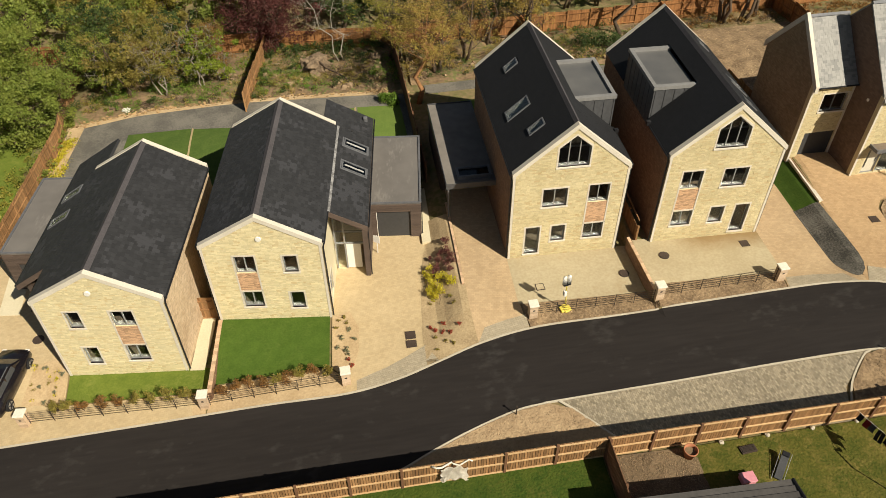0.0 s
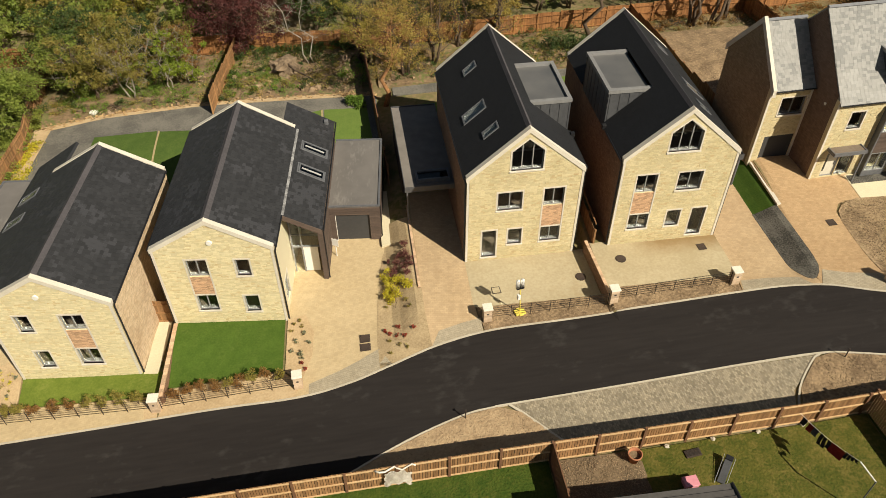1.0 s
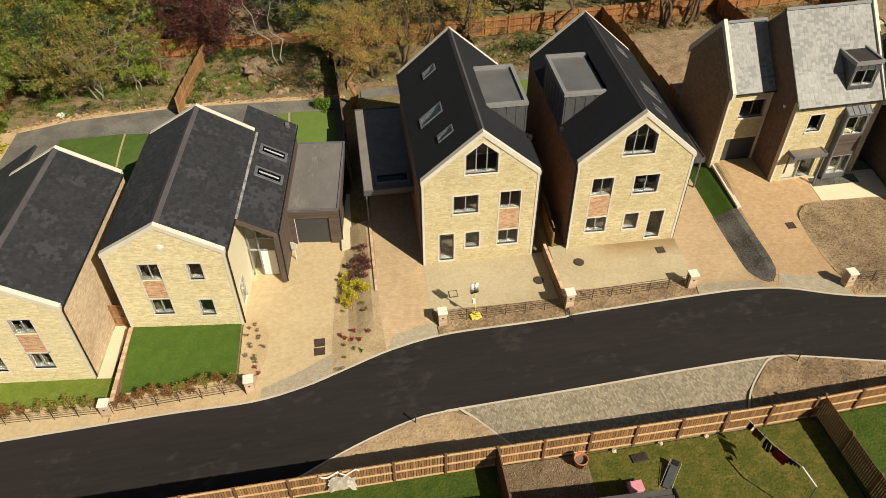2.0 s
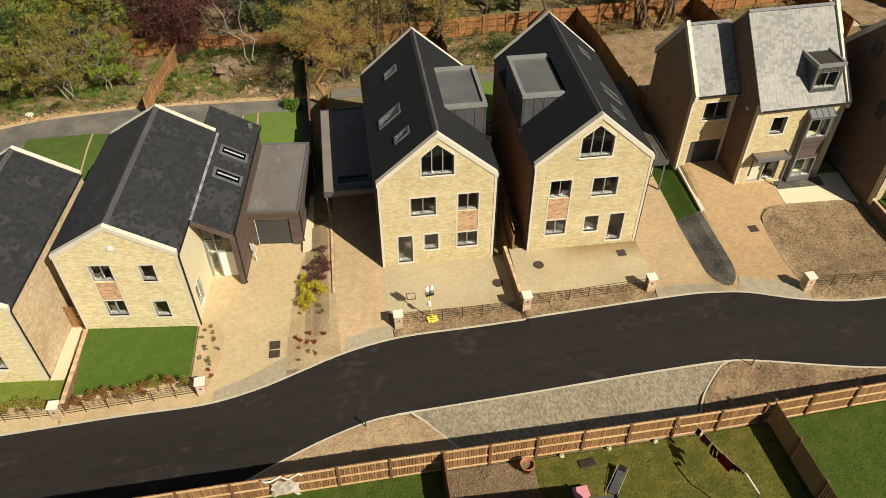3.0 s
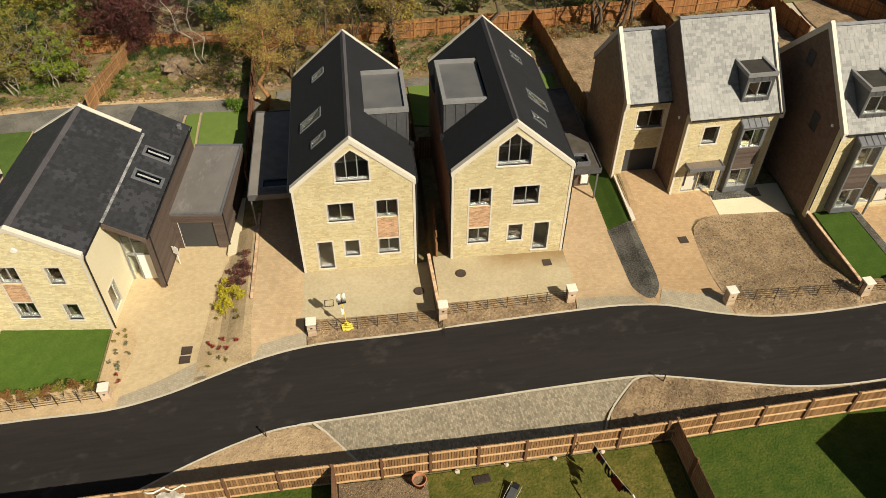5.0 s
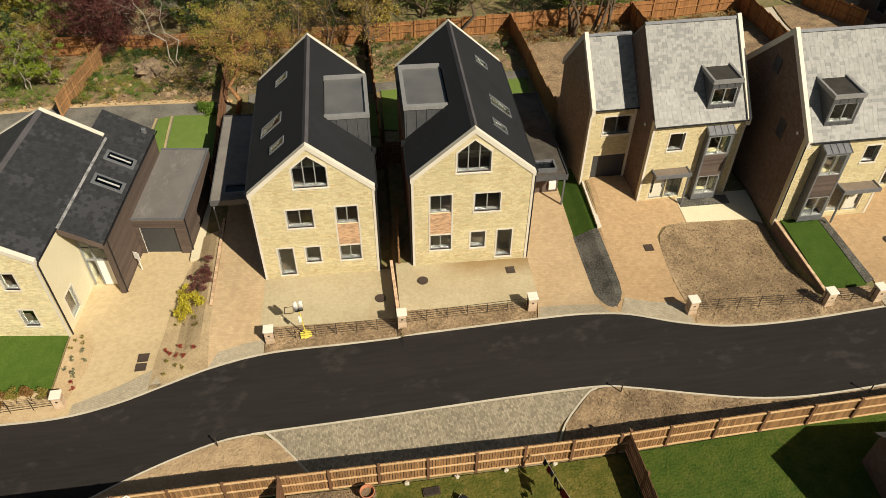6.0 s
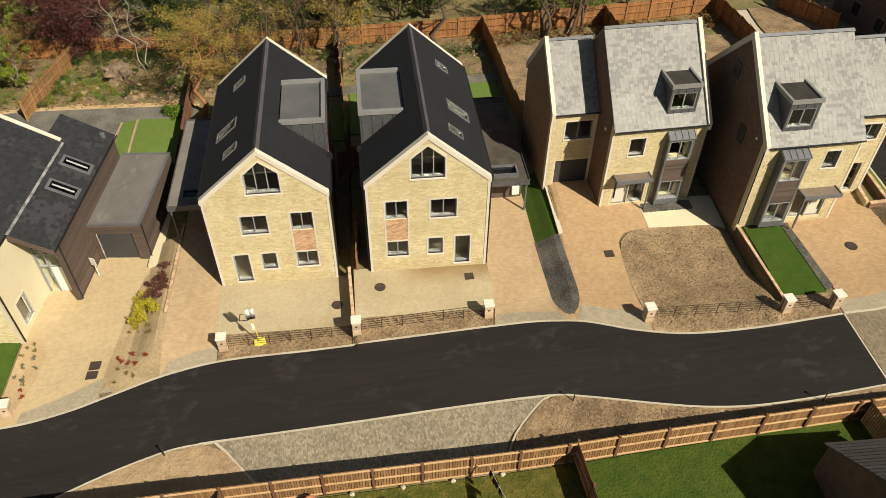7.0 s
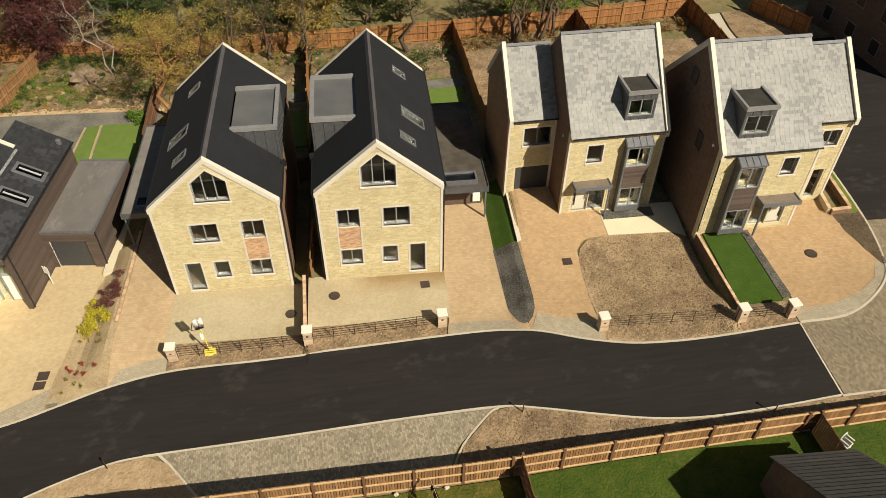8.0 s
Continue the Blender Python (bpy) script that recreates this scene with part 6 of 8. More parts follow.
PILLARS = [(-37.25, -6.8, -5), (-27.35, -7.35, -2), (-19.55, -7.2, 4), (-8.5, -4.45, 2), (-1.0, -4.5, 2), (6.5, -4.25, 2), (15.2, -6.0, 4), (22.72, -6.6, 4), (25.45, -6.72, 6)]
for x, y, a in PILLARS:
    pillar(x, y, level(x, y), a)


def railing(a, b, bays, label):
    """Estate railing of flat bars between two pillars."""
    r = thing("estate_railing", Matrix.Identity(4), label, "railing", "iron estate railings")
    a, b = Vector(a), Vector(b)
    d = (b - a).normalized()
    a, b = a + d * 0.26, b - d * 0.26
    at = lambda t, h: Vector((*(a + (b - a) * t), level(*(a + (b - a) * t)) + h))
    za, zb = at(0, 0).z, at(1, 0).z
    pt = lambda t, h: Vector((*(a + (b - a) * t), za + (zb - za) * t + h))
    for h in (0.18, 0.36, 0.54, 0.72, 0.90):
        bm = bmesh.new()
        bar(bm, pt(0, h), pt(1, h), 0.016)
        part("rail", bm, IRON, r)
    for i in range(bays + 1):
        bm = bmesh.new()
        bar(bm, pt(i / bays, -0.15), pt(i / bays, 0.94), 0.034, 0.022)
        part("post", bm, IRON, r)
        if 0 < i < bays:
            bm = bmesh.new()
            n = Vector((-d.y, d.x, 0)) * 0.42
            bar(bm, pt(i / bays, 0.62), pt(i / bays, -0.05) - n * -1, 0.020)
            part("stay", bm, IRON, r)
    return r


for (i, j, n) in ((0, 1, 7), (1, 2, 6), (3, 4, 6), (4, 5, 6), (6, 7, 6), (7, 8, 2)):
    p, q = PILLARS[i], PILLARS[j]
    railing(p[:2], q[:2], n, "black iron estate railing between stone pillars")


# ---- timber fences ----
def board_fence(a, b, ground, high, bay, label, mat, rails_side, post_mat=None, rail_mat=None, board=0.105, gap=0.018, rails=(0.12, 0.85, 1.55), top_line=None, rail_size=0.075, proud=0.05, half=0.011):
    """Boarded fence from a to b: posts, rails, boards by the bay. rails_side 1: rails and posts stand to the left of a-b."""
    f = thing("timber_fence", Matrix.Identity(4), label, "fence", "timber fences")
    a, b = Vector(a), Vector(b)
    d = (b - a).normalized()
    side = Vector((-d.y, d.x)) * rails_side
    length = (b - a).length
    n = max(1, round(length / bay))
    pt = lambda s, o, z: (a.x + d.x * s + side.x * o, a.y + d.y * s + side.y * o, z)
    base = lambda s: (top_line(a.x + d.x * s, a.y + d.y * s) - high) if top_line else ground(a.x + d.x * s, a.y + d.y * s)
    for i in range(n):
        s0, s1 = length * i / n, length * (i + 1) / n
        z0 = (base(s0) + base(s1)) / 2
        sag = RNG.uniform(-0.015, 0.015)
        bm = bmesh.new()
        s = s0 + 0.01
        while s < s1 - 0.02:
            e = min(s + board, s1 - 0.005)
            za = base(s) if top_line else z0
            lean = RNG.uniform(-0.003, 0.003)
            t = za + high + sag + RNG.uniform(-0.008, 0.008)
            hexa(bm, [pt(s, lean - half, za - 0.15), pt(e, lean - half, za - 0.15), pt(e, lean + half, za - 0.15), pt(s, lean + half, za - 0.15), pt(s, -half, t), pt(e, -half, t), pt(e, half, t), pt(s, half, t)])
            s = e + gap
        bmesh.ops.recalc_face_normals(bm, faces=bm.faces[:])
        tagged(part("boarding", bm, mat, f), "", "", "", "stuff")
        for h in rails:
            bm = bmesh.new()
            bar(bm, pt(s0 + 0.05, proud, base(s0) + h + sag), pt(s1 - 0.05, proud, base(s1) + h + sag), rail_size, rail_size)
            part("rail", bm, rail_mat or mat, f)
    for i in range(n + 1):
        s = length * i / n
        bm = bmesh.new()
        z = base(s)
        bar(bm, pt(s, proud, z - 0.4), pt(s, proud, z + high + 0.05 + RNG.uniform(-0.03, 0.04)), 0.12)
        part("post", bm, post_mat or mat, f)
    return f


top2 = lambda x, y: fence_top(x)
NEAR_FENCE = [(42, fence_y(42)), (8.7, fence_y(8.7)), (-7.2, fence_y(-7.2)), (-44, fence_y(-44))]
for p, q, lab in zip(NEAR_FENCE, NEAR_FENCE[1:], ("new orange-brown closeboard fence with pale rails", "orange-brown closeboard fence beside a parking bay", "weathered orange-brown closeboard fence along the road")):
    board_fence(p, q, None, 1.60, 2.38, lab, FENCE_NEW, 1, POST_BROWN, RAIL_PALE, top_line=top2, gap=0.024, half=0.016, rails=(0.06, 0.80, 1.54), rail_size=0.06)
FOOTING = material("pale_concrete_footing", (0.50, 0.45, 0.36), (0.40, 0.35, 0.27), 0.95, 9, 1.0, 0.4)
for i, x in enumerate((-1.4, 0.95, 3.3, 5.65)):
    y = fence_y(x) - 0.20
    bm = bmesh.new()
    bmesh.ops.create_icosphere(bm, subdivisions=2, radius=1.0)
    for v in bm.verts:
        v.co *= 0.85 + 0.35 * noise.noise(v.co * 1.7 + Vector((i * 3.0, 0, 0)))
        v.co = Vector((v.co.x * 0.16, v.co.y * 0.13, v.co.z * 0.14))
    ob = part("footing", bm, FOOTING)
    ob.location = (x, y, level(x, y) + 0.05)
    tagged(ob, "rough pale concrete footing at a fence post", "footing", "fence post footings")
board_fence((-7.2, -14.65), (-7.0, -24), None, 1.75, 2.1, "dark brown slatted fence between two gardens", POST_BROWN, 1, POST_BROWN, POST_BROWN, top_line=top2, gap=0.02)
board_fence((9.1, -14.1), (9.9, -25), None, 1.85, 2.1, "dark brown slatted fence between two lawns", POST_BROWN, 1, POST_BROWN, POST_BROWN, top_line=top2, gap=0.025)
board_fence((23.5, -13.6), (24.5, -25), None, 1.75, 2.1, "dark brown slatted fence beside a garden building", POST_BROWN, 1, POST_BROWN, POST_BROWN, top_line=top2, gap=0.025)

REAR = [(-60, 37), (-43, 34.5), (-28, 33.4), (-14.3, 31.6), (-2, 30.9), (11.2, 30.6), (27, 30.9), (33.4, 31.4)]
for p, q in zip(REAR, REAR[1:]):
    board_fence(p, q, level, 1.85, 2.4, "red-brown closeboard fence before the trees", FENCE_RED, -1, board=0.12, gap=0.004)
board_fence((-27.0, 21.6), (-25.9, 32.8), level, 1.8, 1.85, "orange timber panel fence climbing a bank", FENCE_NEW, -1, FENCE_NEW, FENCE_NEW, board=0.12, gap=0.003)
board_fence((-13.3, 9.5), (-14.3, 31.6), level, 1.8, 2.2, "dark brown fence between two back gardens", POST_BROWN, -1, board=0.12, gap=0.003)
board_fence((-1.35, 13.5), (-2.0, 30.8), level, 1.8, 2.2, "brown fence between two back gardens", FENCE_RED, 1, board=0.12, gap=0.003)
board_fence((11.75, 12.5), (11.2, 30.5), level, 1.8, 1.9, "brown panel fence between two back gardens", FENCE_RED, -1, board=0.12, gap=0.003)
board_fence((22.6, 11.8), (22.6, 31.1), level, 1.8, 1.9, "brown panel fence between two back gardens", FENCE_RED, 1, board=0.12, gap=0.003)
board_fence((33.2, 22), (33.4, 31.3), level, 1.8, 1.9, "brown panel fence beside the side road", FENCE_RED, 1, board=0.12, gap=0.003)
board_fence((-42.2, 6.5), (-41.4, 19.5), level, 1.8, 1.9, "orange closeboard fence beside a flat-roofed garage", FENCE_NEW, -1, board=0.12, gap=0.003)
board_fence((-41.4, 19.5), (-43.5, 34.4), level, 1.8, 1.9, "orange closeboard fence half hidden by shrubs", FENCE_NEW, -1, board=0.12, gap=0.003)
board_fence((-28.45, -0.62), (-27.3, -0.72), level, 1.85, 1.15, "orange timber side gate between two houses", FENCE_NEW, -1, board=0.12, gap=0.003)
board_fence((-1.95, 10.6), (-0.1, 10.6), level, 1.8, 0.92, "dark slatted gate in the gap between two houses", POST_BROWN, -1, board=0.10, gap=0.02)
board_fence((-0.9, 0.3), (-0.8, 3.9), level, 1.1, 1.8, "orange timber fence in the gap between two houses", FENCE_NEW, -1, board=0.12, gap=0.003)


# ---- covers, sign, posts ----
def cover(x, y, w, h, turn, label, rounded=False, lid=None):
    z = level(x, y)
    c = thing("manhole_cover", pose(x, y, z, 0, 0, turn), label, "manhole cover", "manhole covers")
    if rounded:
        bm = bmesh.new()
        bmesh.ops.create_cone(bm, cap_ends=True, segments=28, radius1=w, radius2=w, depth=0.05, matrix=pose(0, 0, 0.015))
        part("rim", bm, COVER, c)
        bm = bmesh.new()
        bmesh.ops.create_cone(bm, cap_ends=True, segments=28, radius1=w * 0.86, radius2=w * 0.84, depth=0.03, matrix=pose(0, 0, 0.040))
        part("lid", bm, COVER, c)
    else:
        part("rim", boxes((-w, w, -h, -h + 0.04, -0.03, 0.035), (-w, w, h - 0.04, h, -0.03, 0.035), (-w, -w + 0.04, -h + 0.04, h - 0.04, -0.03, 0.035), (w - 0.04, w, -h + 0.04, h - 0.04, -0.03, 0.035)), COVER, c)
        part("lid", boxes((-w + 0.045, w - 0.045, -h + 0.045, h - 0.045, -0.03, 0.03)), lid or COVER, c)
    return c


cover(-15.72, -4.45, 0.30, 0.30, 0, "square dark inspection cover in pale paving")
cover(-15.72, -5.15, 0.30, 0.27, 0, "square dark inspection cover beside another")
cover(-7.56, -2.3, 0.27, 0.27, 3, "square recessed cover filled with buff concrete", False, CONCRETE)
cover(-2.15, -1.85, 0.33, 0.33, 0, "round dark manhole cover in a concrete yard", True)
cover(0.45, -1.35, 0.33, 0.33, 0, "round brown manhole cover in a concrete yard", True)
cover(5.85, -0.95, 0.27, 0.27, 2, "square dark cover in a concrete yard")
cover(14.55, -0.5, 0.28, 0.28, 2, "square dark cover in buff paving")
cover(28.9, -2.2, 0.36, 0.36, 0, "round rusty manhole cover in buff paving", True)
cover(-37.9, -1.1, 0.34, 0.34, 0, "round brown manhole cover in pale paving", True)
cover(-38.7, 1.6, 0.28, 0.28, 0, "square dark cover in pale paving")
cover(-35.9, -6.0, 0.26, 0.26, 0, "square dark cover beside a planting bed")

# temporary lamp on a yellow weighted foot
s = thing("site_lamp", pose(-6.5, -4.3, level(-6.5, -4.3) + 0.02, 0, 0, 12), "white and yellow pole lamp on a yellow weighted foot", "site lamp")
YELLOW = material("bright_yellow_plastic", (0.72, 0.58, 0.10), (0.66, 0.52, 0.08), 0.5, 6, 0.8, 0.02)
part("foot", bevelled(boxes((-0.32, 0.32, -0.22, 0.22, 0, 0.12), (-0.14, 0.14, -0.3, 0.3, 0.02, 0.14)), 0.02), YELLOW, s, "bright yellow weighted foot")
bm = bmesh.new()
bar(bm, (0, 0, 0.1), (-0.14, 0, 2.15), 0.065, None, 8)
part("pole", bm, YELLOW, s, "pale yellow pole")
part("control_box", bevelled(boxes((-0.26, -0.09, -0.1, 0.1, 1.25, 1.62)), 0.02), WHITE, s, "white control box")
for dx in (-0.14, 0.14):
    bm = bmesh.new()
    bmesh.ops.create_cone(bm, cap_ends=True, segments=20, radius1=0.13, radius2=0.11, depth=0.56, matrix=pose(-0.16 + dx, 0, 2.55, 0, 0, 0))
    bmesh.ops.bevel(bm, geom=bm.edges[:], offset=0.03, segments=2, affect="EDGES")
    part("lamp_head", bm, WHITE, s, "rounded white lamp head", smooth=True)
part("bracket", boxes((-0.38, 0.08, -0.1, 0.1, 2.15, 2.26)), PLASTIC_BLACK, s, "black bracket")

for x, y in ((-10.75, -10.95), (9.9, -10.75), (22.0, -12.6)):
    v = thing("verge_post", pose(x, y, level(x, y)), "short black marker post on the verge", "post", "verge posts")
    bm = bmesh.new()
    bar(bm, (0, 0, -0.2), (0, 0, 0.72), 0.06, None, 8)
    part("shaft", bm, IRON, v)
    part("cap", boxes((-0.05, 0.05, -0.05, 0.05, 0.72, 0.76)), IRON, v)

b = thing("notice_board", pose(-17.18, 2.95, -1.65, 0, 0, -28), "small white notice on a thin post beside a boarded wall", "sign")
bm = bmesh.new()
bar(bm, (0, 0, 0), (0, 0, 1.5), 0.05)
part("post", bm, WHITE, b)
part("board", bevelled(boxes((-0.23, 0.23, -0.055, -0.03, 0.92, 1.52)), 0.008), WHITE, b)


# ---- plants ----
def leaf_cloud(bm, centre, radius, count, size, rng, flat=0.8, droop=0.0):
    for _ in range(count):
        d = Vector((rng.gauss(0, 1), rng.gauss(0, 1), rng.gauss(0, 1))).normalized() * (rng.random() ** 0.45) * radius
        d.z *= flat
        p = Vector(centre) + d
        p.z -= droop * d.length
        n = (Vector((rng.gauss(0, 1), rng.gauss(0, 1), rng.gauss(0, 1) + 0.7))).normalized()
        u = n.orthogonal().normalized()
        u = u * math.cos(rng.random() * 6.28) + n.cross(u) * math.sin(rng.random() * 6.28)
        v = n.cross(u)
        s = size * rng.uniform(0.6, 1.4)
        q = [bm.verts.new(p + u * s * a + v * s * b * 0.6) for a, b in ((-0.5, 0), (0, -0.5), (0.5, 0), (0, 0.5))]
        bm.faces.new(q)


def limb(bm, a, b, r0, r1, rng, kinks=3, sides=5):
    """A tapered, slightly crooked limb; returns its points."""
    a, b = Vector(a), Vector(b)
    pts = [a]
    for i in range(1, kinks + 1):
        p = a.lerp(b, i / kinks)
        if i < kinks:
            p += Vector((rng.uniform(-1, 1), rng.uniform(-1, 1), rng.uniform(-0.5, 0.5))) * (b - a).length * 0.07
        pts.append(p)
    prev = None
    for i, p in enumerate(pts):
        d = (pts[min(i + 1, kinks)] - pts[max(i - 1, 0)]).normalized()
        u = d.orthogonal().normalized()
        w = d.cross(u)
        r = r0 + (r1 - r0) * i / kinks
        ring = [bm.verts.new(p + (u * math.cos(6.283 * k / sides) + w * math.sin(6.283 * k / sides)) * r) for k in range(sides)]
        if prev:
            for k in range(sides):
                bm.faces.new((prev[k], prev[(k + 1) % sides], ring[(k + 1) % sides], ring[k]))
        else:
            bm.faces.new(ring[::-1])
        prev = ring
    bm.faces.new(prev)
    return pts


def tree(x, y, high, spread, leaf, bark, label, seed, clumps=60, leaves=70, size=0.2, trunk_r=0.14, stems=1, bare=0.25, lean=(0, 0), twigs=False, category="tree"):
    rng = random.Random(seed)
    z = level(x, y) - 0.08
    t = thing("tree", pose(x, y, z), label, category, "trees behind the houses")
    tips = []
    for s in range(stems):
        bm = bmesh.new()
        ang = rng.random() * 6.28
        off = Vector((math.cos(ang), math.sin(ang), 0)) * (0.25 if stems > 1 else 0)
        top = Vector((lean[0] + off.x * 4 * (stems > 1), lean[1] + off.y * 4 * (stems > 1), high * 0.92))
        main = limb(bm, off, top, trunk_r, 0.02, rng, 6, 7)
        part("trunk", bm, bark, t, smooth=True)
        n = max(5, clumps // (4 * stems))
        lm = bmesh.new()
        for i in range(n):
            f = bare + (0.97 - bare) * (i + rng.random()) / n
            k = min(5, int(f * 6))
            o = main[k].lerp(main[k + 1], f * 6 - k)
            a = i * 2.4 + rng.uniform(-0.4, 0.4)
            reach = spread * (0.35 + 0.65 * math.sin(math.pi * min(1, (f - bare) / (1 - bare) * 0.85 + 0.12))) * rng.uniform(0.7, 1.15)
            e = o + Vector((math.cos(a) * reach, math.sin(a) * reach, reach * rng.uniform(0.15, 0.7)))
            r = trunk_r * 0.38 * (1.1 - f)
            pts = limb(lm, o, e, max(r, 0.012), 0.006, rng, 4, 4)
            for p in pts[1:]:
                tips.append(p)
                q = p + Vector((rng.uniform(-1, 1), rng.uniform(-1, 1), rng.uniform(0.0, 0.9))) * spread * 0.30
                limb(lm, p, q, max(r * 0.5, 0.008), 0.004, rng, 2, 3)
                tips.append(q)
                if twigs:
                    for _ in range(3):
                        w = p.lerp(q, rng.random()) + Vector((rng.uniform(-1, 1), rng.uniform(-1, 1), rng.uniform(-0.3, 0.9))) * spread * 0.22
                        limb(lm, p.lerp(q, rng.random()), w, 0.010, 0.004, rng, 2, 3)
        part("branchwork", lm, bark, t)
    if leaves:
        bm = bmesh.new()
        for i in range(clumps):
            c = rng.choice(tips) + Vector((rng.uniform(-1, 1), rng.uniform(-1, 1), rng.uniform(-0.6, 0.8))) * spread * 0.14
            leaf_cloud(bm, c, spread * rng.uniform(0.10, 0.24), leaves, size, rng)
        part("crown", bm, leaf, t)
    return t


def shrub(x, y, w, high, leaf, label, seed, leaves=160, size=0.09, name="shrub", group="shrubs", lift=0.0, clumps=7):
    rng = random.Random(seed)
    t = thing(name, pose(x, y, level(x, y) + lift), label, name.replace("_", " "), group)
    bm = bmesh.new()
    for i in range(4):
        limb(bm, (0, 0, -0.05), (rng.uniform(-1, 1) * w * 0.3, rng.uniform(-1, 1) * w * 0.3, high * 0.8), 0.012, 0.004, rng, 2, 4)
    part("stem", bm, TRUNK, t)
    bm = bmesh.new()
    for i in range(clumps):
        a = rng.random() * 6.28
        r = w * 0.34 * rng.random() ** 0.5
        leaf_cloud(bm, (math.cos(a) * r, math.sin(a) * r, high * rng.uniform(0.3, 0.8)), w * 0.25, leaves // clumps, size, rng, 0.9)
    part("foliage", bm, leaf, t)
    return t


rng = random.Random(11)
# hedge rows behind the two left railings
for (x0, y0), (x1, y1), n in (((-36.4, -6.3), (-28.0, -6.8), 9), ((-26.8, -6.75), (-20.2, -6.65), 9)):
    for i in range(n):
        t = (i + 0.5) / n
        leaf = (LEAF_RUST, LEAF_RUST, LEAF_RUST, LEAF_OLIVE, LEAF_OLIVE)[rng.randrange(5)]
        if x0 < -30 and t > 0.55:
            leaf = LEAF_OLIVE
        shrub(x0 + (x1 - x0) * t + rng.uniform(-0.1, 0.1), y0 + (y1 - y0) * t + rng.uniform(-0.08, 0.08), rng.uniform(0.78, 0.92), rng.uniform(1.05, 1.25), leaf, "young bronze and green hedge shrub behind railings", 100 + i + int(-x0), 520, 0.085, "hedge_shrub", "hedge shrubs")
# the bed between two driveways
for i, (x, y) in enumerate([(-14.1, 0.42), (-13.98, -0.41), (-14.21, -1.13), (-14.05, -1.67), (-13.51, -1.43), (-13.37, -0.47), (-12.88, -1.0)]):
    shrub(x, y, 0.92, 0.66, LEAF_BRIGHT, "bright yellow-green evergreen shrub in a planting bed", 200 + i, 360, 0.10, "shrub", "shrubs in the bed")
for i, (x, y) in enumerate([(-12.79, 2.50), (-12.81, 1.65), (-13.41, 1.22), (-13.04, 0.7), (-13.53, 0.67), (-12.62, 0.66), (-12.85, -0.02), (-12.62, 1.1), (-13.66, 0.25), (-13.93, 1.6), (-13.25, 1.75)]):
    shrub(x, y, 0.30 if i == 9 else 0.68, 0.5, LEAF_PINK, "dusky pink shrub in a planting bed", 220 + i, 240, 0.08, "shrub", "shrubs in the bed")
for i, (x, y) in enumerate([(-14.52, -4.15), (-14.25, -4.42), (-13.85, -4.6), (-13.41, -4.77), (-13.71, -3.96), (-12.79, -4.4), (-19.35, -5.75), (-19.2, -6.2)]):
    shrub(x, y, 0.34, 0.25, LEAF_RED, "small red-flowered plant in sandy soil", 240 + i, 90, 0.07, "flower", "red flowers", 0.02, 4)
for i, (x, y) in enumerate([(-19.75, -4.1), (-19.95, -4.75), (-19.55, -4.95), (-19.4, -5.3), (-19.3, -3.6), (-19.0, -4.3), (-36.9, -3.4), (-37.0, -4.6), (-36.1, -5.1), (-35.9, -3.9), (-36.6, -5.6)]):
    shrub(x, y, 0.38, 0.25, LEAF_BLUE, "small grey-green tuft in sandy soil", 260 + i, 90, 0.07, "tuft", "low tufts", 0.02, 4)
for i, (x, y) in enumerate([(-19.9, -2.8), (-19.6, -2.5), (-20.0, -3.3), (-19.4, -3.0), (-14.3, -2.1), (-13.07, -2.15), (-12.92, -2.72), (-13.76, -5.4), (-13.36, -5.62), (-14.36, -4.95), (-14.3, -5.9)]):
    shrub(x, y, 0.35, 0.2, LEAF_OLIVE, "small dry straw-coloured tuft in soil", 280 + i, 60, 0.07, "tuft", "low tufts", 0.02, 4)
moss_rng = random.Random(77)
for i in range(16):
    x, y = moss_rng.uniform(-37.7, -35.7), moss_rng.uniform(-5.5, -3.0)
    shrub(x, y, moss_rng.uniform(0.25, 0.5), 0.10, LEAF_BRIGHT if i % 3 else LEAF_OLIVE, "flat yellow-green tuft in sandy soil", 700 + i, 60, 0.05, "tuft", "low tufts", 0.02, 4)
bm = bmesh.new()
s = thing("sapling", pose(-13.75, -2.3, level(-13.75, -2.3) + 0.03), "thin bare sapling in a planting bed", "sapling")
r2 = random.Random(5)
limb(bm, (0, 0, -0.05), (0.1, -0.05, 1.3), 0.015, 0.006, r2, 4, 5)
for i in range(6):
    limb(bm, (0.02 + i * 0.012, 0, 0.5 + i * 0.12), (r2.uniform(-0.4, 0.4), r2.uniform(-0.4, 0.4), 0.9 + i * 0.12), 0.007, 0.003, r2, 2, 4)
part("stem", bm, TRUNK, s)

# trees in and behind the back gardens
tree(-46.5, 25.5, 6.5, 4.6, LEAF_GREEN, TRUNK, "broad fresh-green tree beside a garden fence", 1, 300, 95, 0.18, 0.16, 2, 0.10)
tree(-45.0, 20.5, 4.8, 3.6, LEAF_GREEN, TRUNK, "broad fresh-green shrubby tree over a lawn", 2, 210, 95, 0.18, 0.14, 3, 0.08)
tree(-52.0, 20.0, 6.0, 4.6, LEAF_GREEN, TRUNK, "large fresh-green tree beside a lawn", 3, 240, 90, 0.20, 0.16, 2, 0.10)
tree(-52.5, 33.0, 7.5, 4.5, LEAF_YELLOW, TRUNK, "olive-green spring tree behind the fence", 4, 170, 75, 0.20, 0.18)
tree(-43.0, 23.0, 4.6, 3.0, LEAF_GREEN, TRUNK, "fresh-green shrubby tree hanging over a fence", 31, 190, 95, 0.15, 0.12, 3, 0.05)
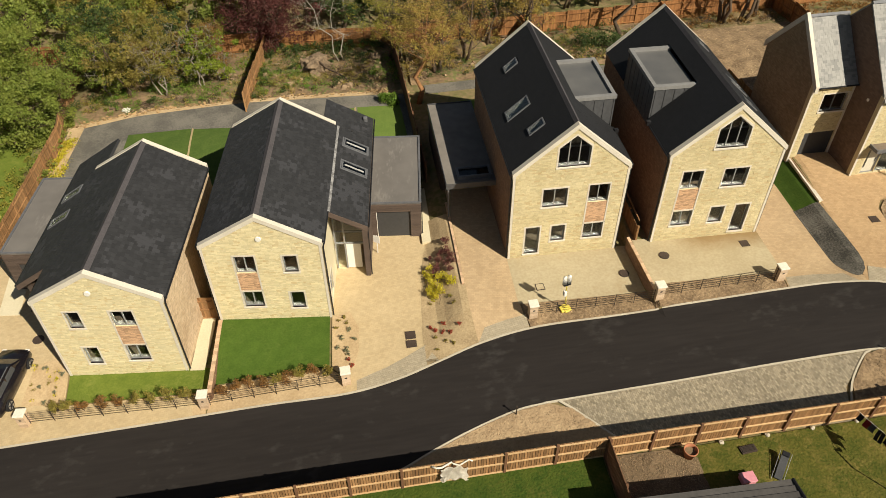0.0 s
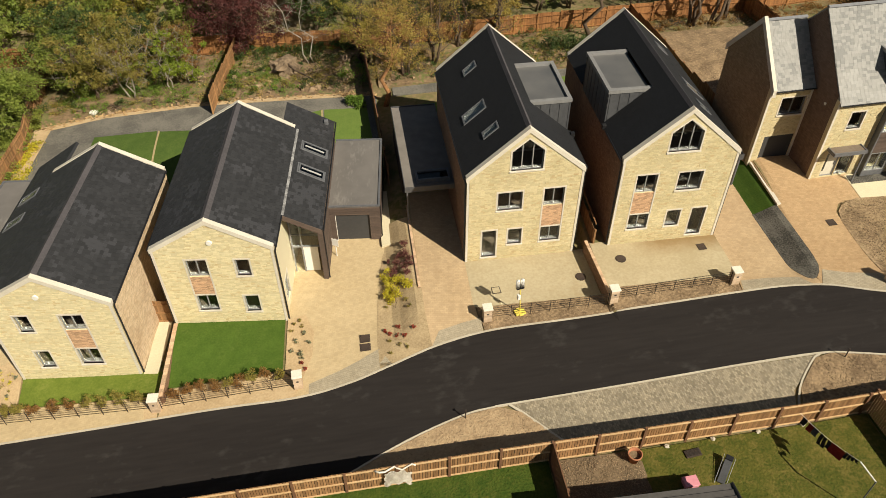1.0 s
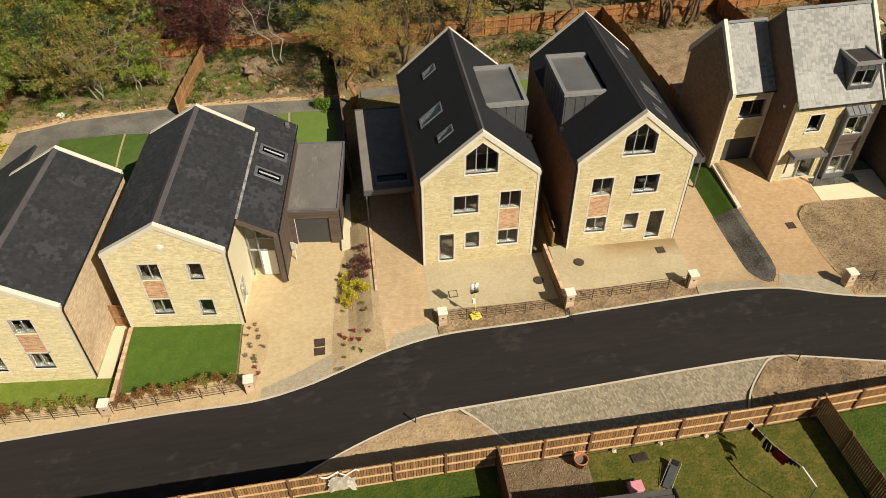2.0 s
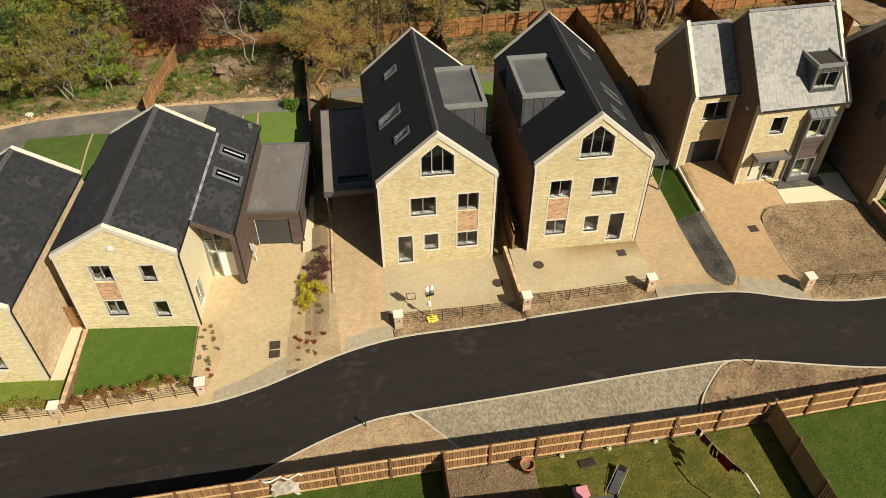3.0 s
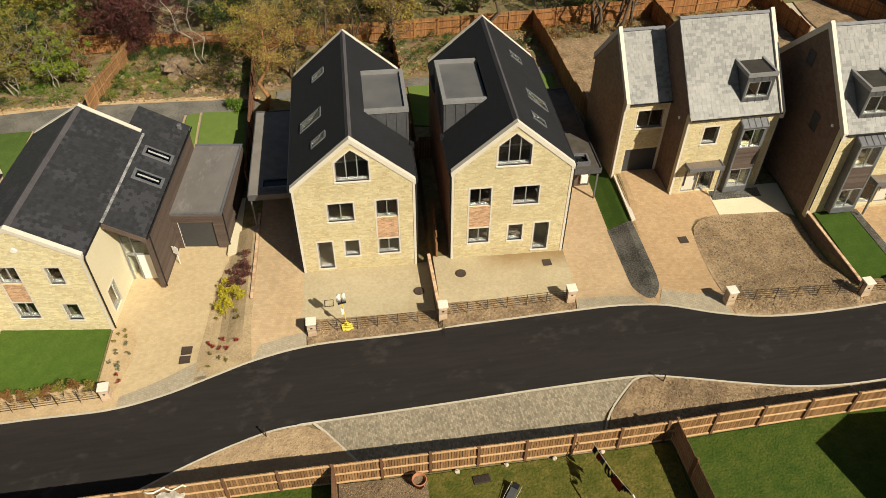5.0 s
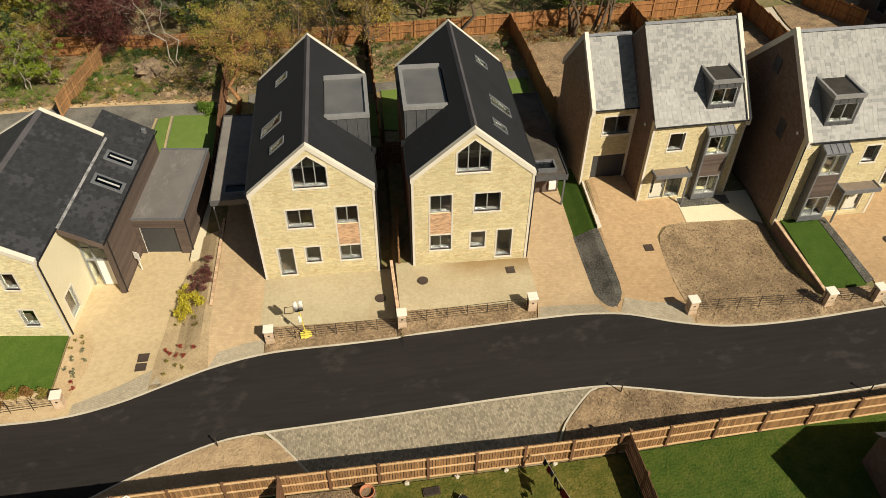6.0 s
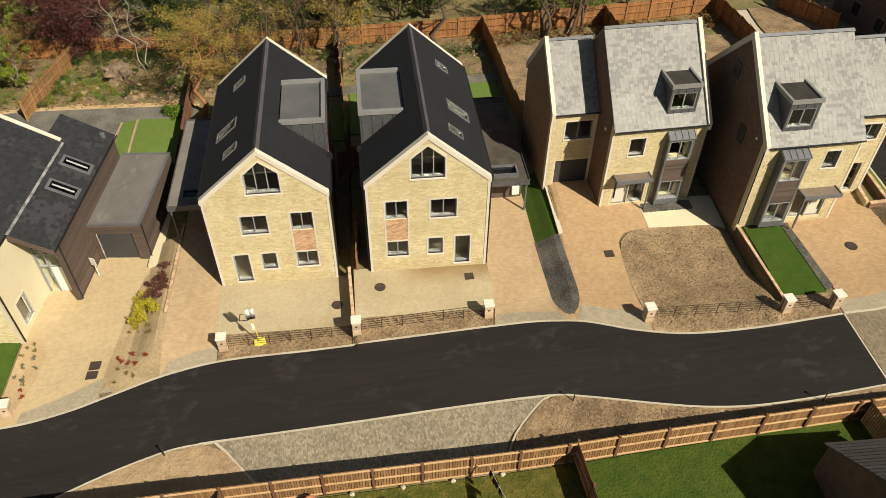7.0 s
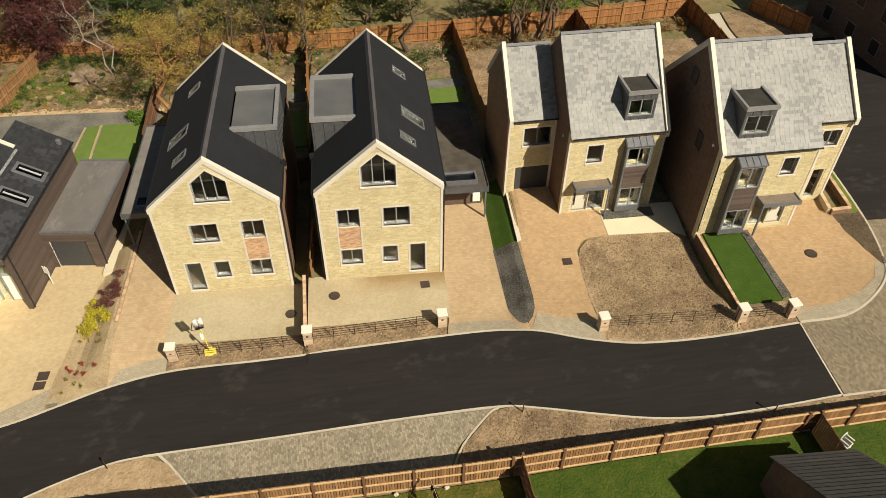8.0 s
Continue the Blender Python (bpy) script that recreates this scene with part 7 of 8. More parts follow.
tree(-34.0, 30.0, 5.5, 2.6, LEAF_OLIVE, TRUNK_PALE, "olive young tree before a fence", 32, 70, 55, 0.14, 0.08, 2, 0.15, twigs=True)
tree(-30.2, 30.3, 4.6, 2.2, LEAF_RUST, TRUNK_PALE, "rusty young tree before a fence", 33, 60, 45, 0.13, 0.08, 2, 0.15, twigs=True)
tree(-37.2, 26.4, 6.2, 2.7, LEAF_OLIVE, TRUNK, "pale-stemmed young tree on a rough bank", 5, 85, 60, 0.15, 0.09, 2, twigs=True)
tree(-34.3, 26.2, 5.0, 2.5, LEAF_OLIVE, TRUNK_PALE, "small olive-leaved tree on a rough bank", 6, 60, 55, 0.14, 0.08, 3, twigs=True)
tree(-31.0, 26.4, 4.4, 2.2, LEAF_LIME, TRUNK_PALE, "small lime-green tree on a rough bank", 7, 60, 60, 0.15, 0.07, 2, twigs=True)
tree(-29.4, 27.6, 3.4, 1.7, LEAF_LIME, TRUNK_PALE, "low lime-green tree beside a panel fence", 34, 46, 60, 0.14, 0.06, 2)
tree(-40.0, 29.5, 6.5, 3.0, LEAF_DARK, TRUNK, "dark leafy tree in a garden corner", 8, 160, 75, 0.17, 0.14, 2, 0.12)
tree(-24.7, 34.0, 7.0, 4.2, LEAF_PURPLE, TRUNK, "dark purple-leaved tree behind the fence", 9, 330, 110, 0.15, 0.16, 2, 0.06)
tree(-40.5, 31.6, 5.6, 2.8, LEAF_GREEN, TRUNK, "green leafy tree before a garden fence", 37, 150, 75, 0.16, 0.11, 2, 0.06)
tree(-37.2, 31.0, 5.8, 2.8, LEAF_OLIVE, TRUNK_PALE, "olive leafy tree before a garden fence", 38, 140, 75, 0.15, 0.10, 3, 0.06)
tree(-34.4, 32.0, 5.0, 2.4, LEAF_DARK, TRUNK, "dark green tree before a garden fence", 39, 120, 75, 0.15, 0.10, 2, 0.06)
tree(-31.6, 31.8, 4.4, 2.0, LEAF_OLIVE, TRUNK_PALE, "olive shrubby tree before a garden fence", 40, 90, 70, 0.14, 0.08, 3, 0.06)
tree(-39.0, 27.0, 5.4, 2.6, LEAF_GREEN, TRUNK_PALE, "green young tree on a rough bank", 41, 110, 70, 0.15, 0.09, 3, 0.1)
tree(-18.9, 29.4, 7.6, 3.0, LEAF_OLIVE, TRUNK_WHITE, "slender bare white-barked birch", 10, 60, 0, 0.15, 0.06, 2, 0.25, (-1.5, 0.4), True)
tree(-10.6, 24.6, 7.0, 3.0, LEAF_BUD, TRUNK, "budding rusty-olive tree behind a stone house", 11, 110, 70, 0.10, 0.17, 2, 0.2, twigs=True)
tree(-12.7, 20.0, 8.6, 3.3, LEAF_BUD, TRUNK_RED, "budding olive tree with orange-brown trunk beside a carport", 12, 84, 60, 0.11, 0.24, 1, 0.42, (0.9, 0.3), twigs=True)
tree(-14.0, 28.4, 6.0, 2.6, LEAF_YELLOW, TRUNK, "budding yellow-green tree beside a fence", 42, 110, 70, 0.11, 0.13, 2, 0.2, twigs=True)
tree(-8.0, 26.5, 7.5, 3.0, LEAF_BUD, TRUNK, "budding brown tree behind a stone house", 13, 110, 34, 0.10, 0.15, 3, 0.2, twigs=True)
tree(-5.2, 29.2, 6.8, 2.6, LEAF_RUST, TRUNK, "rusty budding tree before a fence", 35, 90, 18, 0.10, 0.12, 3, 0.2, twigs=True)
tree(-2.3, 28.0, 8.0, 3.2, LEAF_BUD, TRUNK, "nearly bare brown tree with fine twigs", 14, 90, 18, 0.12, 0.16, 3, 0.15, twigs=True)
tree(6.9, 28.6, 9.5, 3.4, LEAF_OLIVE, TRUNK, "large bare tree with a thick brown trunk", 15, 70, 10, 0.13, 0.24, 1, 0.35, twigs=True)
tree(16.6, 28.6, 8.5, 3.2, LEAF_BUD, TRUNK, "bare brown tree with several crooked stems", 16, 60, 5, 0.12, 0.18, 4, 0.3, twigs=True)
tree(18.4, 28.2, 8.0, 3.0, LEAF_BUD, TRUNK, "bare leaning brown tree before a red fence", 36, 50, 4, 0.12, 0.18, 2, 0.3, (1.6, 0.2), twigs=True)
tree(20.3, 29.2, 7.5, 3.0, LEAF_BUD, TRUNK, "bare brown tree beside a red fence", 17, 50, 5, 0.12, 0.15, 2, 0.2, twigs=True)
tree(17.4, 33.4, 4.6, 2.6, LEAF_GREEN, TRUNK, "bushy fresh-green tree behind a red fence", 43, 120, 70, 0.16, 0.10, 3, 0.06)
tree(21.6, 33.8, 4.4, 2.6, LEAF_HERB, TRUNK, "bushy green tree behind a red fence", 44, 120, 70, 0.16, 0.10, 3, 0.06)
# the wood behind the fence
WOOD = [LEAF_DARK, LEAF_GREEN, LEAF_OLIVE, LEAF_DARK, LEAF_YELLOW, LEAF_DARK, LEAF_BUD]
rw = random.Random(21)
k = 0
for row, (dy, step_x) in enumerate(((3.6, 4.4), (8.5, 5.0), (14.5, 6.0), (22.0, 7.5))):
    x = -62 + row * 1.7
    while x < 40 + row * 6:
        wood_y = next((a[1] + (b[1] - a[1]) * (x - a[0]) / (b[0] - a[0]) for a, b in zip(REAR, REAR[1:]) if a[0] <= x <= b[0]), 32.0)
        if not (-29 < x < -22 and row == 0) and not (x > 33 and row < 2):
            leaf = WOOD[rw.randrange(len(WOOD))]
            bareness = rw.random()
            if row == 0 and bareness < 0.4:
                leaf = LEAF_DARK
            if x < -27:
                leaf = (LEAF_OLIVE, LEAF_GREEN, LEAF_YELLOW, LEAF_GREEN)[k % 4]
            open_crown = x > -18 and row == 0 and bareness > 0.55
            tree(x + rw.uniform(-1, 1), wood_y + dy + rw.uniform(-1, 1.2), rw.uniform(4.0, 7.5) + row * 0.8, rw.uniform(2.4, 3.6), leaf, TRUNK, "open budding wood tree behind the garden fences" if open_crown else "leafy wood tree behind the garden fences", 300 + k, 60 if open_crown else 115, 20 if open_crown else 60, 0.13 if open_crown else 0.21, 0.13, 2, 0.12, twigs=open_crown)
            k += 1
        x += step_x * rw.uniform(0.8, 1.2)


# the rough bank: heaped soil, rubble and brushwood
BANK_SOIL = material("red_brown_bank_soil", (0.30, 0.20, 0.112), (0.105, 0.072, 0.041), 1.0, 3.5, 0.45, 1.0, spread=0.6, deep=0.12)
scuffs(BANK_SOIL, (0.105, 0.135, 0.034), 0.55, 0.23, 0.33, (1, 1, 1))


def rear_y(x):
    return next((a[1] + (b[1] - a[1]) * (x - a[0]) / (b[0] - a[0]) for a, b in zip(REAR, REAR[1:]) if a[0] <= x <= b[0]), 31.0)


def heap(x, y):
    """Height of the heaped soil over the level."""
    return 0.30 * noise.noise((x * 0.35, y * 0.35, 2.0)) + 0.16 * noise.noise((x * 1.1, y * 1.1, 5.0)) + 0.07 * noise.noise((x * 3.1, y * 3.1, 9.0)) + 0.12


def bank(x0, x1, low, label, cell=0.28):
    bm = bmesh.new()
    n = int((x1 - x0) / cell)
    rows = 30
    mesh = []
    for i in range(n + 1):
        x = x0 + (x1 - x0) * i / n
        a, b = low(x), rear_y(x) - 0.12
        col = []
        for j in range(rows + 1):
            y = a + (b - a) * j / rows
            edge = min(1.0, j / 3)
            col.append(bm.verts.new((x, y, level(x, y) - 0.03 + edge * max(0.0, heap(x, y)) * (1.0 if y < b - 0.6 else 0.4))))
        mesh.append(col)
    for p, q in zip(mesh, mesh[1:]):
        for j in range(rows):
            bm.faces.new((p[j], q[j], q[j + 1], p[j + 1]))
    return tagged(part("bank", bm, BANK_SOIL, smooth=True), label, "bank", "", "structure")


bank(-41.8, -27.3, lambda x: 22.2 + 0.95 * step(-41.6, -35, x) + 0.25, "rough bank of red-brown soil behind a path")
bank(-26.0, -14.5, lambda x: 23.5 - 1.2 * step(-27.8, -14, x), "rough bank of red-brown soil with rubble")
bank(-13.1, -2.3, lambda x: 22.9, "rough bank of brown soil under budding trees")
bank(-1.6, 10.9, lambda x: 22.9, "rough bank of brown soil before a fence")
RUBBLE = material("tan_rubble", (0.36, 0.255, 0.155), (0.19, 0.132, 0.08), 0.95, 7, 1.0, 0.5, pieces=0.45)


def rubble(x0, x1, count, size, seed, label, keep):
    rng = random.Random(seed)
    bm = bmesh.new()
    for _ in range(count):
        x = rng.uniform(x0, x1)
        y = rng.uniform(22.6, rear_y(x) - 0.4)
        if not keep(x, y):
            continue
        r = size * rng.uniform(0.35, 1.0) ** 1.6
        z = level(x, y) + max(0.0, heap(x, y))
        u, v = rng.uniform(0.7, 1.4), rng.uniform(0.7, 1.2)
        a0 = rng.random() * 6.28
        ca, sa = math.cos(a0), math.sin(a0)
        pts = []
        for px, py, pz in ((-1, -1, -1), (1, -1, -1), (1, 1, -1), (-1, 1, -1), (-0.8, -0.8, 1), (0.8, -0.8, 1), (0.8, 0.8, 1), (-0.8, 0.8, 1)):
            px, py, pz = (px * u + rng.uniform(-0.35, 0.35)) * r, (py * v + rng.uniform(-0.35, 0.35)) * r, (pz * 0.6 + rng.uniform(-0.3, 0.3)) * r
            pts.append((x + ca * px - sa * py, y + sa * px + ca * py, z + pz))
        hexa(bm, pts)
    return tagged(part("rubble", bm, RUBBLE), label, "rubble", "", "stuff")


lumpy = lambda a, t: (lambda x, y: noise.noise((x * 0.45 + a, y * 0.45, a)) > t and y > 23.3)
rubble(-41, -14.6, 900, 0.15, 51, "broken sandstone rubble on the bank", lumpy(3.0, 0.05))
rubble(-26, -15, 110, 0.26, 52, "larger broken stones on the bank", lumpy(7.0, 0.1))
rubble(-13, 10.8, 900, 0.18, 53, "loose stones under the trees", lumpy(1.0, 0.1))


def brushwood(x, y, reach, count, seed, label):
    rng = random.Random(seed)
    t = thing("brushwood", pose(x, y, level(x, y) + max(0.0, heap(x, y))), label, "brushwood", "heaps of brushwood")
    bm = bmesh.new()
    for _ in range(count):
        a, b = rng.random() * 6.28, rng.uniform(-0.4, 0.4)
        o = Vector((rng.gauss(0, 0.3) * reach, rng.gauss(0, 0.25) * reach, 0.02))
        d = Vector((math.cos(a), math.sin(a) * 0.6, rng.uniform(0.05, 0.5))) * reach * rng.uniform(0.4, 0.9)
        limb(bm, o - d * 0.4, o + d * 0.6, rng.uniform(0.012, 0.035), 0.006, rng, 3, 4)
    tagged(part("brush", bm, TRUNK, t), "", "", "", "stuff")
    return t


for i, (x, y, r, c) in enumerate([(-38.4, 24.9, 1.1, 30), (-35.2, 24.4, 1.3, 36), (-32.4, 24.6, 1.2, 34), (-30.0, 24.2, 1.0, 24), (-17.0, 24.6, 1.2, 34), (-16.4, 26.8, 1.2, 30), (-19.6, 25.2, 0.9, 20), (-9.5, 25.0, 1.4, 40), (-5.5, 26.5, 1.5, 40), (13.6, 28.6, 1.5, 44), (15.2, 29.2, 1.4, 40), (21.0, 28.4, 1.2, 30)]):
    brushwood(x, y, r, c, 600 + i, "tangled heap of dead brown branches on rough soil")


def scatter(name, box_xy, count, leaf, size, high, seed, label, keep=None, leaves=60):
    rng = random.Random(seed)
    bm = bmesh.new()
    for _ in range(count):
        x, y = rng.uniform(box_xy[0], box_xy[1]), rng.uniform(box_xy[2], box_xy[3])
        if keep and not keep(x, y):
            continue
        r = rng.uniform(0.2, 0.6)
        leaf_cloud(bm, (x, y, level(x, y) + (max(0.0, heap(x, y)) if 23 < y < 33 else 0.0) + high * rng.uniform(0.2, 0.7)), r, leaves, size, rng, 0.6)
    return tagged(part(name, bm, leaf), label, "undergrowth", "", "stuff")


patchy = lambda a: (lambda x, y: noise.noise((x * 0.25 + a, y * 0.25, a)) > 0.0 and y > 23.4 + 0.1 * math.sin(x))
scatter("undergrowth", (-42.5, -14, 23.3, 33), 760, LEAF_HERB, 0.085, 0.40, 1, "fresh green herbs on a rough bank", patchy(0.0), 75)
scatter("undergrowth", (-42.5, -14, 23.3, 33), 480, LEAF_OLIVE, 0.085, 0.4, 2, "dry olive undergrowth on a rough bank", patchy(4.0))
scatter("undergrowth", (-42.5, -14, 23.3, 33), 360, LEAF_DARK, 0.10, 0.55, 3, "dark green low bushes on a rough bank", patchy(9.0), 90)
scatter("undergrowth", (-42.5, -14, 23.3, 33), 240, LEAF_BUD, 0.07, 0.30, 13, "brown dead leaves and stems on a rough bank", patchy(12.0))
scatter("undergrowth", (-27.0, -14.8, 31.0, 32.4), 70, LEAF_DARK, 0.12, 0.9, 14, "dark green bushes along a red fence", None, 110)
scatter("undergrowth", (-13.5, 11, 22.8, 30.5), 420, LEAF_BUD, 0.08, 0.5, 4, "mixed brown undergrowth behind the houses", patchy(2.0))
scatter("undergrowth", (-12, 11, 22.8, 30.5), 420, LEAF_DARK, 0.10, 0.8, 5, "dark green undergrowth before a fence", patchy(6.0))
scatter("undergrowth", (11.5, 33, 27.5, 30.6), 120, LEAF_RUST, 0.12, 0.3, 6, "dry brown stems along the fence", None)
scatter("undergrowth", (-44.5, -42.2, 7, 20), 70, LEAF_YELLOW, 0.12, 0.5, 7, "yellow-green shrubs along a garden fence", None)
scatter("undergrowth", (-43.2, -41.0, 14, 24), 90, LEAF_GREEN, 0.12, 1.4, 9, "green shrubs over a garden fence", None)
scatter("undergrowth", (-41.3, -40.4, 8, 20), 60, LEAF_BRIGHT, 0.12, 0.5, 8, "yellow shrubs inside a garden fence", None)
for i, (x, y) in enumerate([(4.2, 26.0), (2.8, 26.5), (5.3, 25.5), (-14.75, 20.2), (-15.5, 20.75)]):
    shrub(x, y, 2.0 if i < 3 else 1.3, 1.4 if i < 3 else 0.9, LEAF_DARK if i < 3 else LEAF_HERB, "dense dark green shrub behind the houses", 400 + i, 900, 0.14, "shrub", "garden shrubs", 0.0, 14)
drape("lawn", [(-60, 8), (-60, 30), (-44.5, 30), (-43.0, 8)], TURF_SUN, 0.03, "neighbouring green lawn beyond the fence", "lawn", cell=2.0)


fb = thing("fallen_branch", pose(-19.2, 26.4, level(-19.2, 26.4) + 0.15), "dark fallen branch lying across a rough bank", "branch")
bm = bmesh.new()
r3 = random.Random(9)
limb(bm, (-1.6, 1.0, 0.7), (1.5, -2.6, 0.15), 0.09, 0.04, r3, 5, 6)
limb(bm, (0.2, -0.4, 0.5), (1.0, 0.9, 0.9), 0.035, 0.012, r3, 3, 5)
limb(bm, (1.3, -1.3, 0.3), (2.6, -1.0, 0.7), 0.03, 0.01, r3, 3, 5)
part("limb", bm, TRUNK, fb)
BOULDER = material("grey_brown_rock", (0.27, 0.195, 0.122), (0.115, 0.082, 0.054), 0.95, 5, 0.8, 1.0, deep=0.1)


def rock(x, y, w, label, seed, mat=None):
    rng = random.Random(seed)
    bm = bmesh.new()
    bmesh.ops.create_icosphere(bm, subdivisions=3, radius=1.0)
    for v in bm.verts:
        n = v.co.copy()
        v.co *= 0.75 + 0.6 * noise.noise(n * 1.9 + Vector((seed, 0, 0))) + 0.3 * noise.noise(n * 4.5 + Vector((0, seed, 0)))
        v.co.x *= w * 0.5
        v.co.y *= w * 0.42
        v.co.z *= w * 0.3
    ob = part("boulder", bm, mat or BOULDER)
    ob.location = (x, y, level(x, y) + max(0.0, heap(x, y)) + w * 0.06)
    return tagged(ob, label, "boulder", "boulders on the bank")


for i, (x, y, w) in enumerate([(-21.3, 27.8, 3.6), (-15.9, 28.6, 1.4), (-29.5, 28.5, 1.3), (-26.8, 30.0, 1.1), (-32.8, 25.0, 0.6), (-38.5, 24.6, 0.5), (-20.6, 27.4, 0.9)]):
    rock(x, y, w, "rough brown boulder on the bank", i + 3)
rock(-37.2, 23.9, 0.8, "white crumpled sack on the bank", 17, WHITE)["category"] = "sack"


# ---- the gardens on the near side ----
def slatted_roof(m, w, d, rise, z, label, rib, mat, name="garden_building", gable=False, wall=None, low=2.0):
    h = thing(name, m, label, "building")
    n = int(w / rib)
    s = math.hypot(d, rise)
    bm = bmesh.new()
    hexa(bm, [(0, 0, z - 0.08), (w, 0, z - 0.08), (w, -d, z + rise - 0.08), (0, -d, z + rise - 0.08), (0, 0, z), (w, 0, z), (w, -d, z + rise), (0, -d, z + rise)])
    bmesh.ops.recalc_face_normals(bm, faces=bm.faces[:])
    part("roof", bm, mat, h)
    if gable:
        bm = bmesh.new()
        hexa(bm, [(0, -2 * d, z - 0.08), (w, -2 * d, z - 0.08), (w, -d, z + rise - 0.08), (0, -d, z + rise - 0.08), (0, -2 * d, z), (w, -2 * d, z), (w, -d, z + rise), (0, -d, z + rise)])
        bmesh.ops.recalc_face_normals(bm, faces=bm.faces[:])
        part("roof", bm, mat, h)
    rows = int(s / rib)
    for i in range(rows):
        f, g = i / rows, (i + 1) / rows
        bm = bmesh.new()
        hexa(bm, [(-0.05, -d * f, z + rise * f + 0.012), (w + 0.05, -d * f, z + rise * f + 0.012), (w + 0.05, -d * g, z + rise * g + 0.002), (-0.05, -d * g, z + rise * g + 0.002), (-0.05, -d * f, z + rise * f + 0.06), (w + 0.05, -d * f, z + rise * f + 0.06), (w + 0.05, -d * g, z + rise * g + 0.012), (-0.05, -d * g, z + rise * g + 0.012)])
        bmesh.ops.recalc_face_normals(bm, faces=bm.faces[:])
        part("tile_course", bm, mat, h)
    prof = [(-0.15, -1.2), (-0.15, z - 0.1), (-d, z + rise - 0.1), (-2 * d + 0.15 if gable else -d, z - 0.1 if gable else -1.2)] + ([(-2 * d + 0.15, -1.2)] if gable else [])
    bm = bmesh.new()
    slab_along(bm, prof, "x", 0.15, w - 0.15)
    part("wall", bm, wall or BRICK, h)
    return h


ROOF_GREY = material("grey_brown_roof_sheet", (0.078, 0.072, 0.067), (0.056, 0.052, 0.048), 0.6, 6, 0.5, 0.2, pieces=0.15)
slatted_roof(pose(19.75, -15.9, 0.55, 0, 0, -1), 3.9, 4.3, 3.35, 2.55, "brick garden building with grey ribbed pitched roof", 0.33, ROOF_GREY, gable=True, wall=DARK_BRICK)
g = thing("shed", pose(-6.45, -18.0, 0.0, 0, 0, 0), "low shed with grey slatted roof beside a lawn", "shed")
for i in range(9):
    k = boxes((-1.3, 6.35, -0.32 * (i + 1) - 0.02, -0.32 * i, 2.30 + 0.055 * i, 2.335 + 0.055 * i))
    part("roof_slat", k, ROOF_GREY, g)
bm = bmesh.new()
bar(bm, (6.35, 0, 2.34), (6.35, -2.9, 2.83), 0.14, None, 6)
part("verge_trim", bm, PLASTIC_BLACK, g)
part("shed_wall", boxes((0.1, 6.25, -2.8, -0.1, -0.2, 2.28)), POST_BROWN, g)


def bucket(x, y):
    t = thing("plant_pot", pose(x, y, level(x, y) + 0.05), "round terracotta plant pot beside a fence", "plant pot")
    bm = bmesh.new()
    prof = [(0.0, 0.02), (0.22, 0.02), (0.31, 0.5), (0.35, 0.5), (0.35, 0.6), (0.31, 0.6), (0.28, 0.40), (0.0, 0.38)]
    rings = [[bm.verts.new((r * math.cos(6.283 * i / 24), r * math.sin(6.283 * i / 24), z)) for i in range(24)] for r, z in prof if r > 0]
    for p, q in zip(rings, rings[1:]):
        for i in range(24):
            bm.faces.new((p[i], p[(i + 1) % 24], q[(i + 1) % 24], q[i]))
    bm.faces.new(rings[0][::-1])
    part("pot", bm, material("terracotta", (0.40, 0.165, 0.085), (0.33, 0.13, 0.065), 0.85, 10, 1.0, 0.1), t, smooth=True)
    bm = bmesh.new()
    bmesh.ops.create_cone(bm, cap_ends=True, segments=24, radius1=0.28, radius2=0.28, depth=0.04, matrix=pose(0, 0, 0.38))
    part("soil", bm, SOIL_DARK, t)


bucket(-3.25, -15.15)
d = thing("drain_tray", pose(-0.3, -15.2, level(-0.3, -15.2) + 0.05, 0, 0, 6), "dark rectangular grate lying in grass", "grate")
part("tray", boxes((-0.4, 0.4, -0.2, 0.2, -0.05, 0.06)), COVER, d)
for i in range(6):
    part("bar", boxes((-0.36, 0.36, -0.16 + i * 0.06, -0.13 + i * 0.06, 0.06, 0.085)), IRON, d)
l = thing("sun_lounger", pose(0.8, -16.35, level(0.8, -16.35) + 0.10, 14, 0, -38) @ Matrix.Scale(0.82, 4), "folded grey and black lounger lying on a lawn", "lounger")
GREY_CLOTH = material("grey_cloth", (0.070, 0.072, 0.075), (0.045, 0.046, 0.048), 0.8, 14, 1.0, 0.2)
part("mattress", bevelled(boxes((-0.22, 0.22, -0.85, 0.65, 0.18, 0.26)), 0.02), GREY_CLOTH, l)
part("pillow", bevelled(boxes((-0.22, 0.22, 0.6, 0.9, 0.26, 0.36)), 0.03), PLASTIC_BLACK, l)
for x in (-0.32, 0.32):
    bm = bmesh.new()
    bar(bm, (x, -1.0, 0.2), (x, 0.9, 0.24), 0.035, None, 6)
    bar(bm, (x, -0.7, 0.2), (x * 1.1, -0.4, 0.0), 0.03, None, 6)
    bar(bm, (x, 0.5, 0.22), (x * 1.1, 0.7, 0.0), 0.03, None, 6)
    part("side_rail", bm, RIM_ZINC, l, "pale metal side rail")
PINK = material("pink_plastic", (0.62, 0.26, 0.30), (0.55, 0.22, 0.26), 0.5, 8, 1.0, 0.0)
k = thing("toy_box", pose(-1.05, -16.75, level(-1.05, -16.75) + 0.04, 0, 0, 4), "small pink plastic box beside a shed", "box")
part("box_body", bevelled(boxes((-0.33, 0.33, -0.25, 0.25, 0, 0.28)), 0.02), PINK, k)
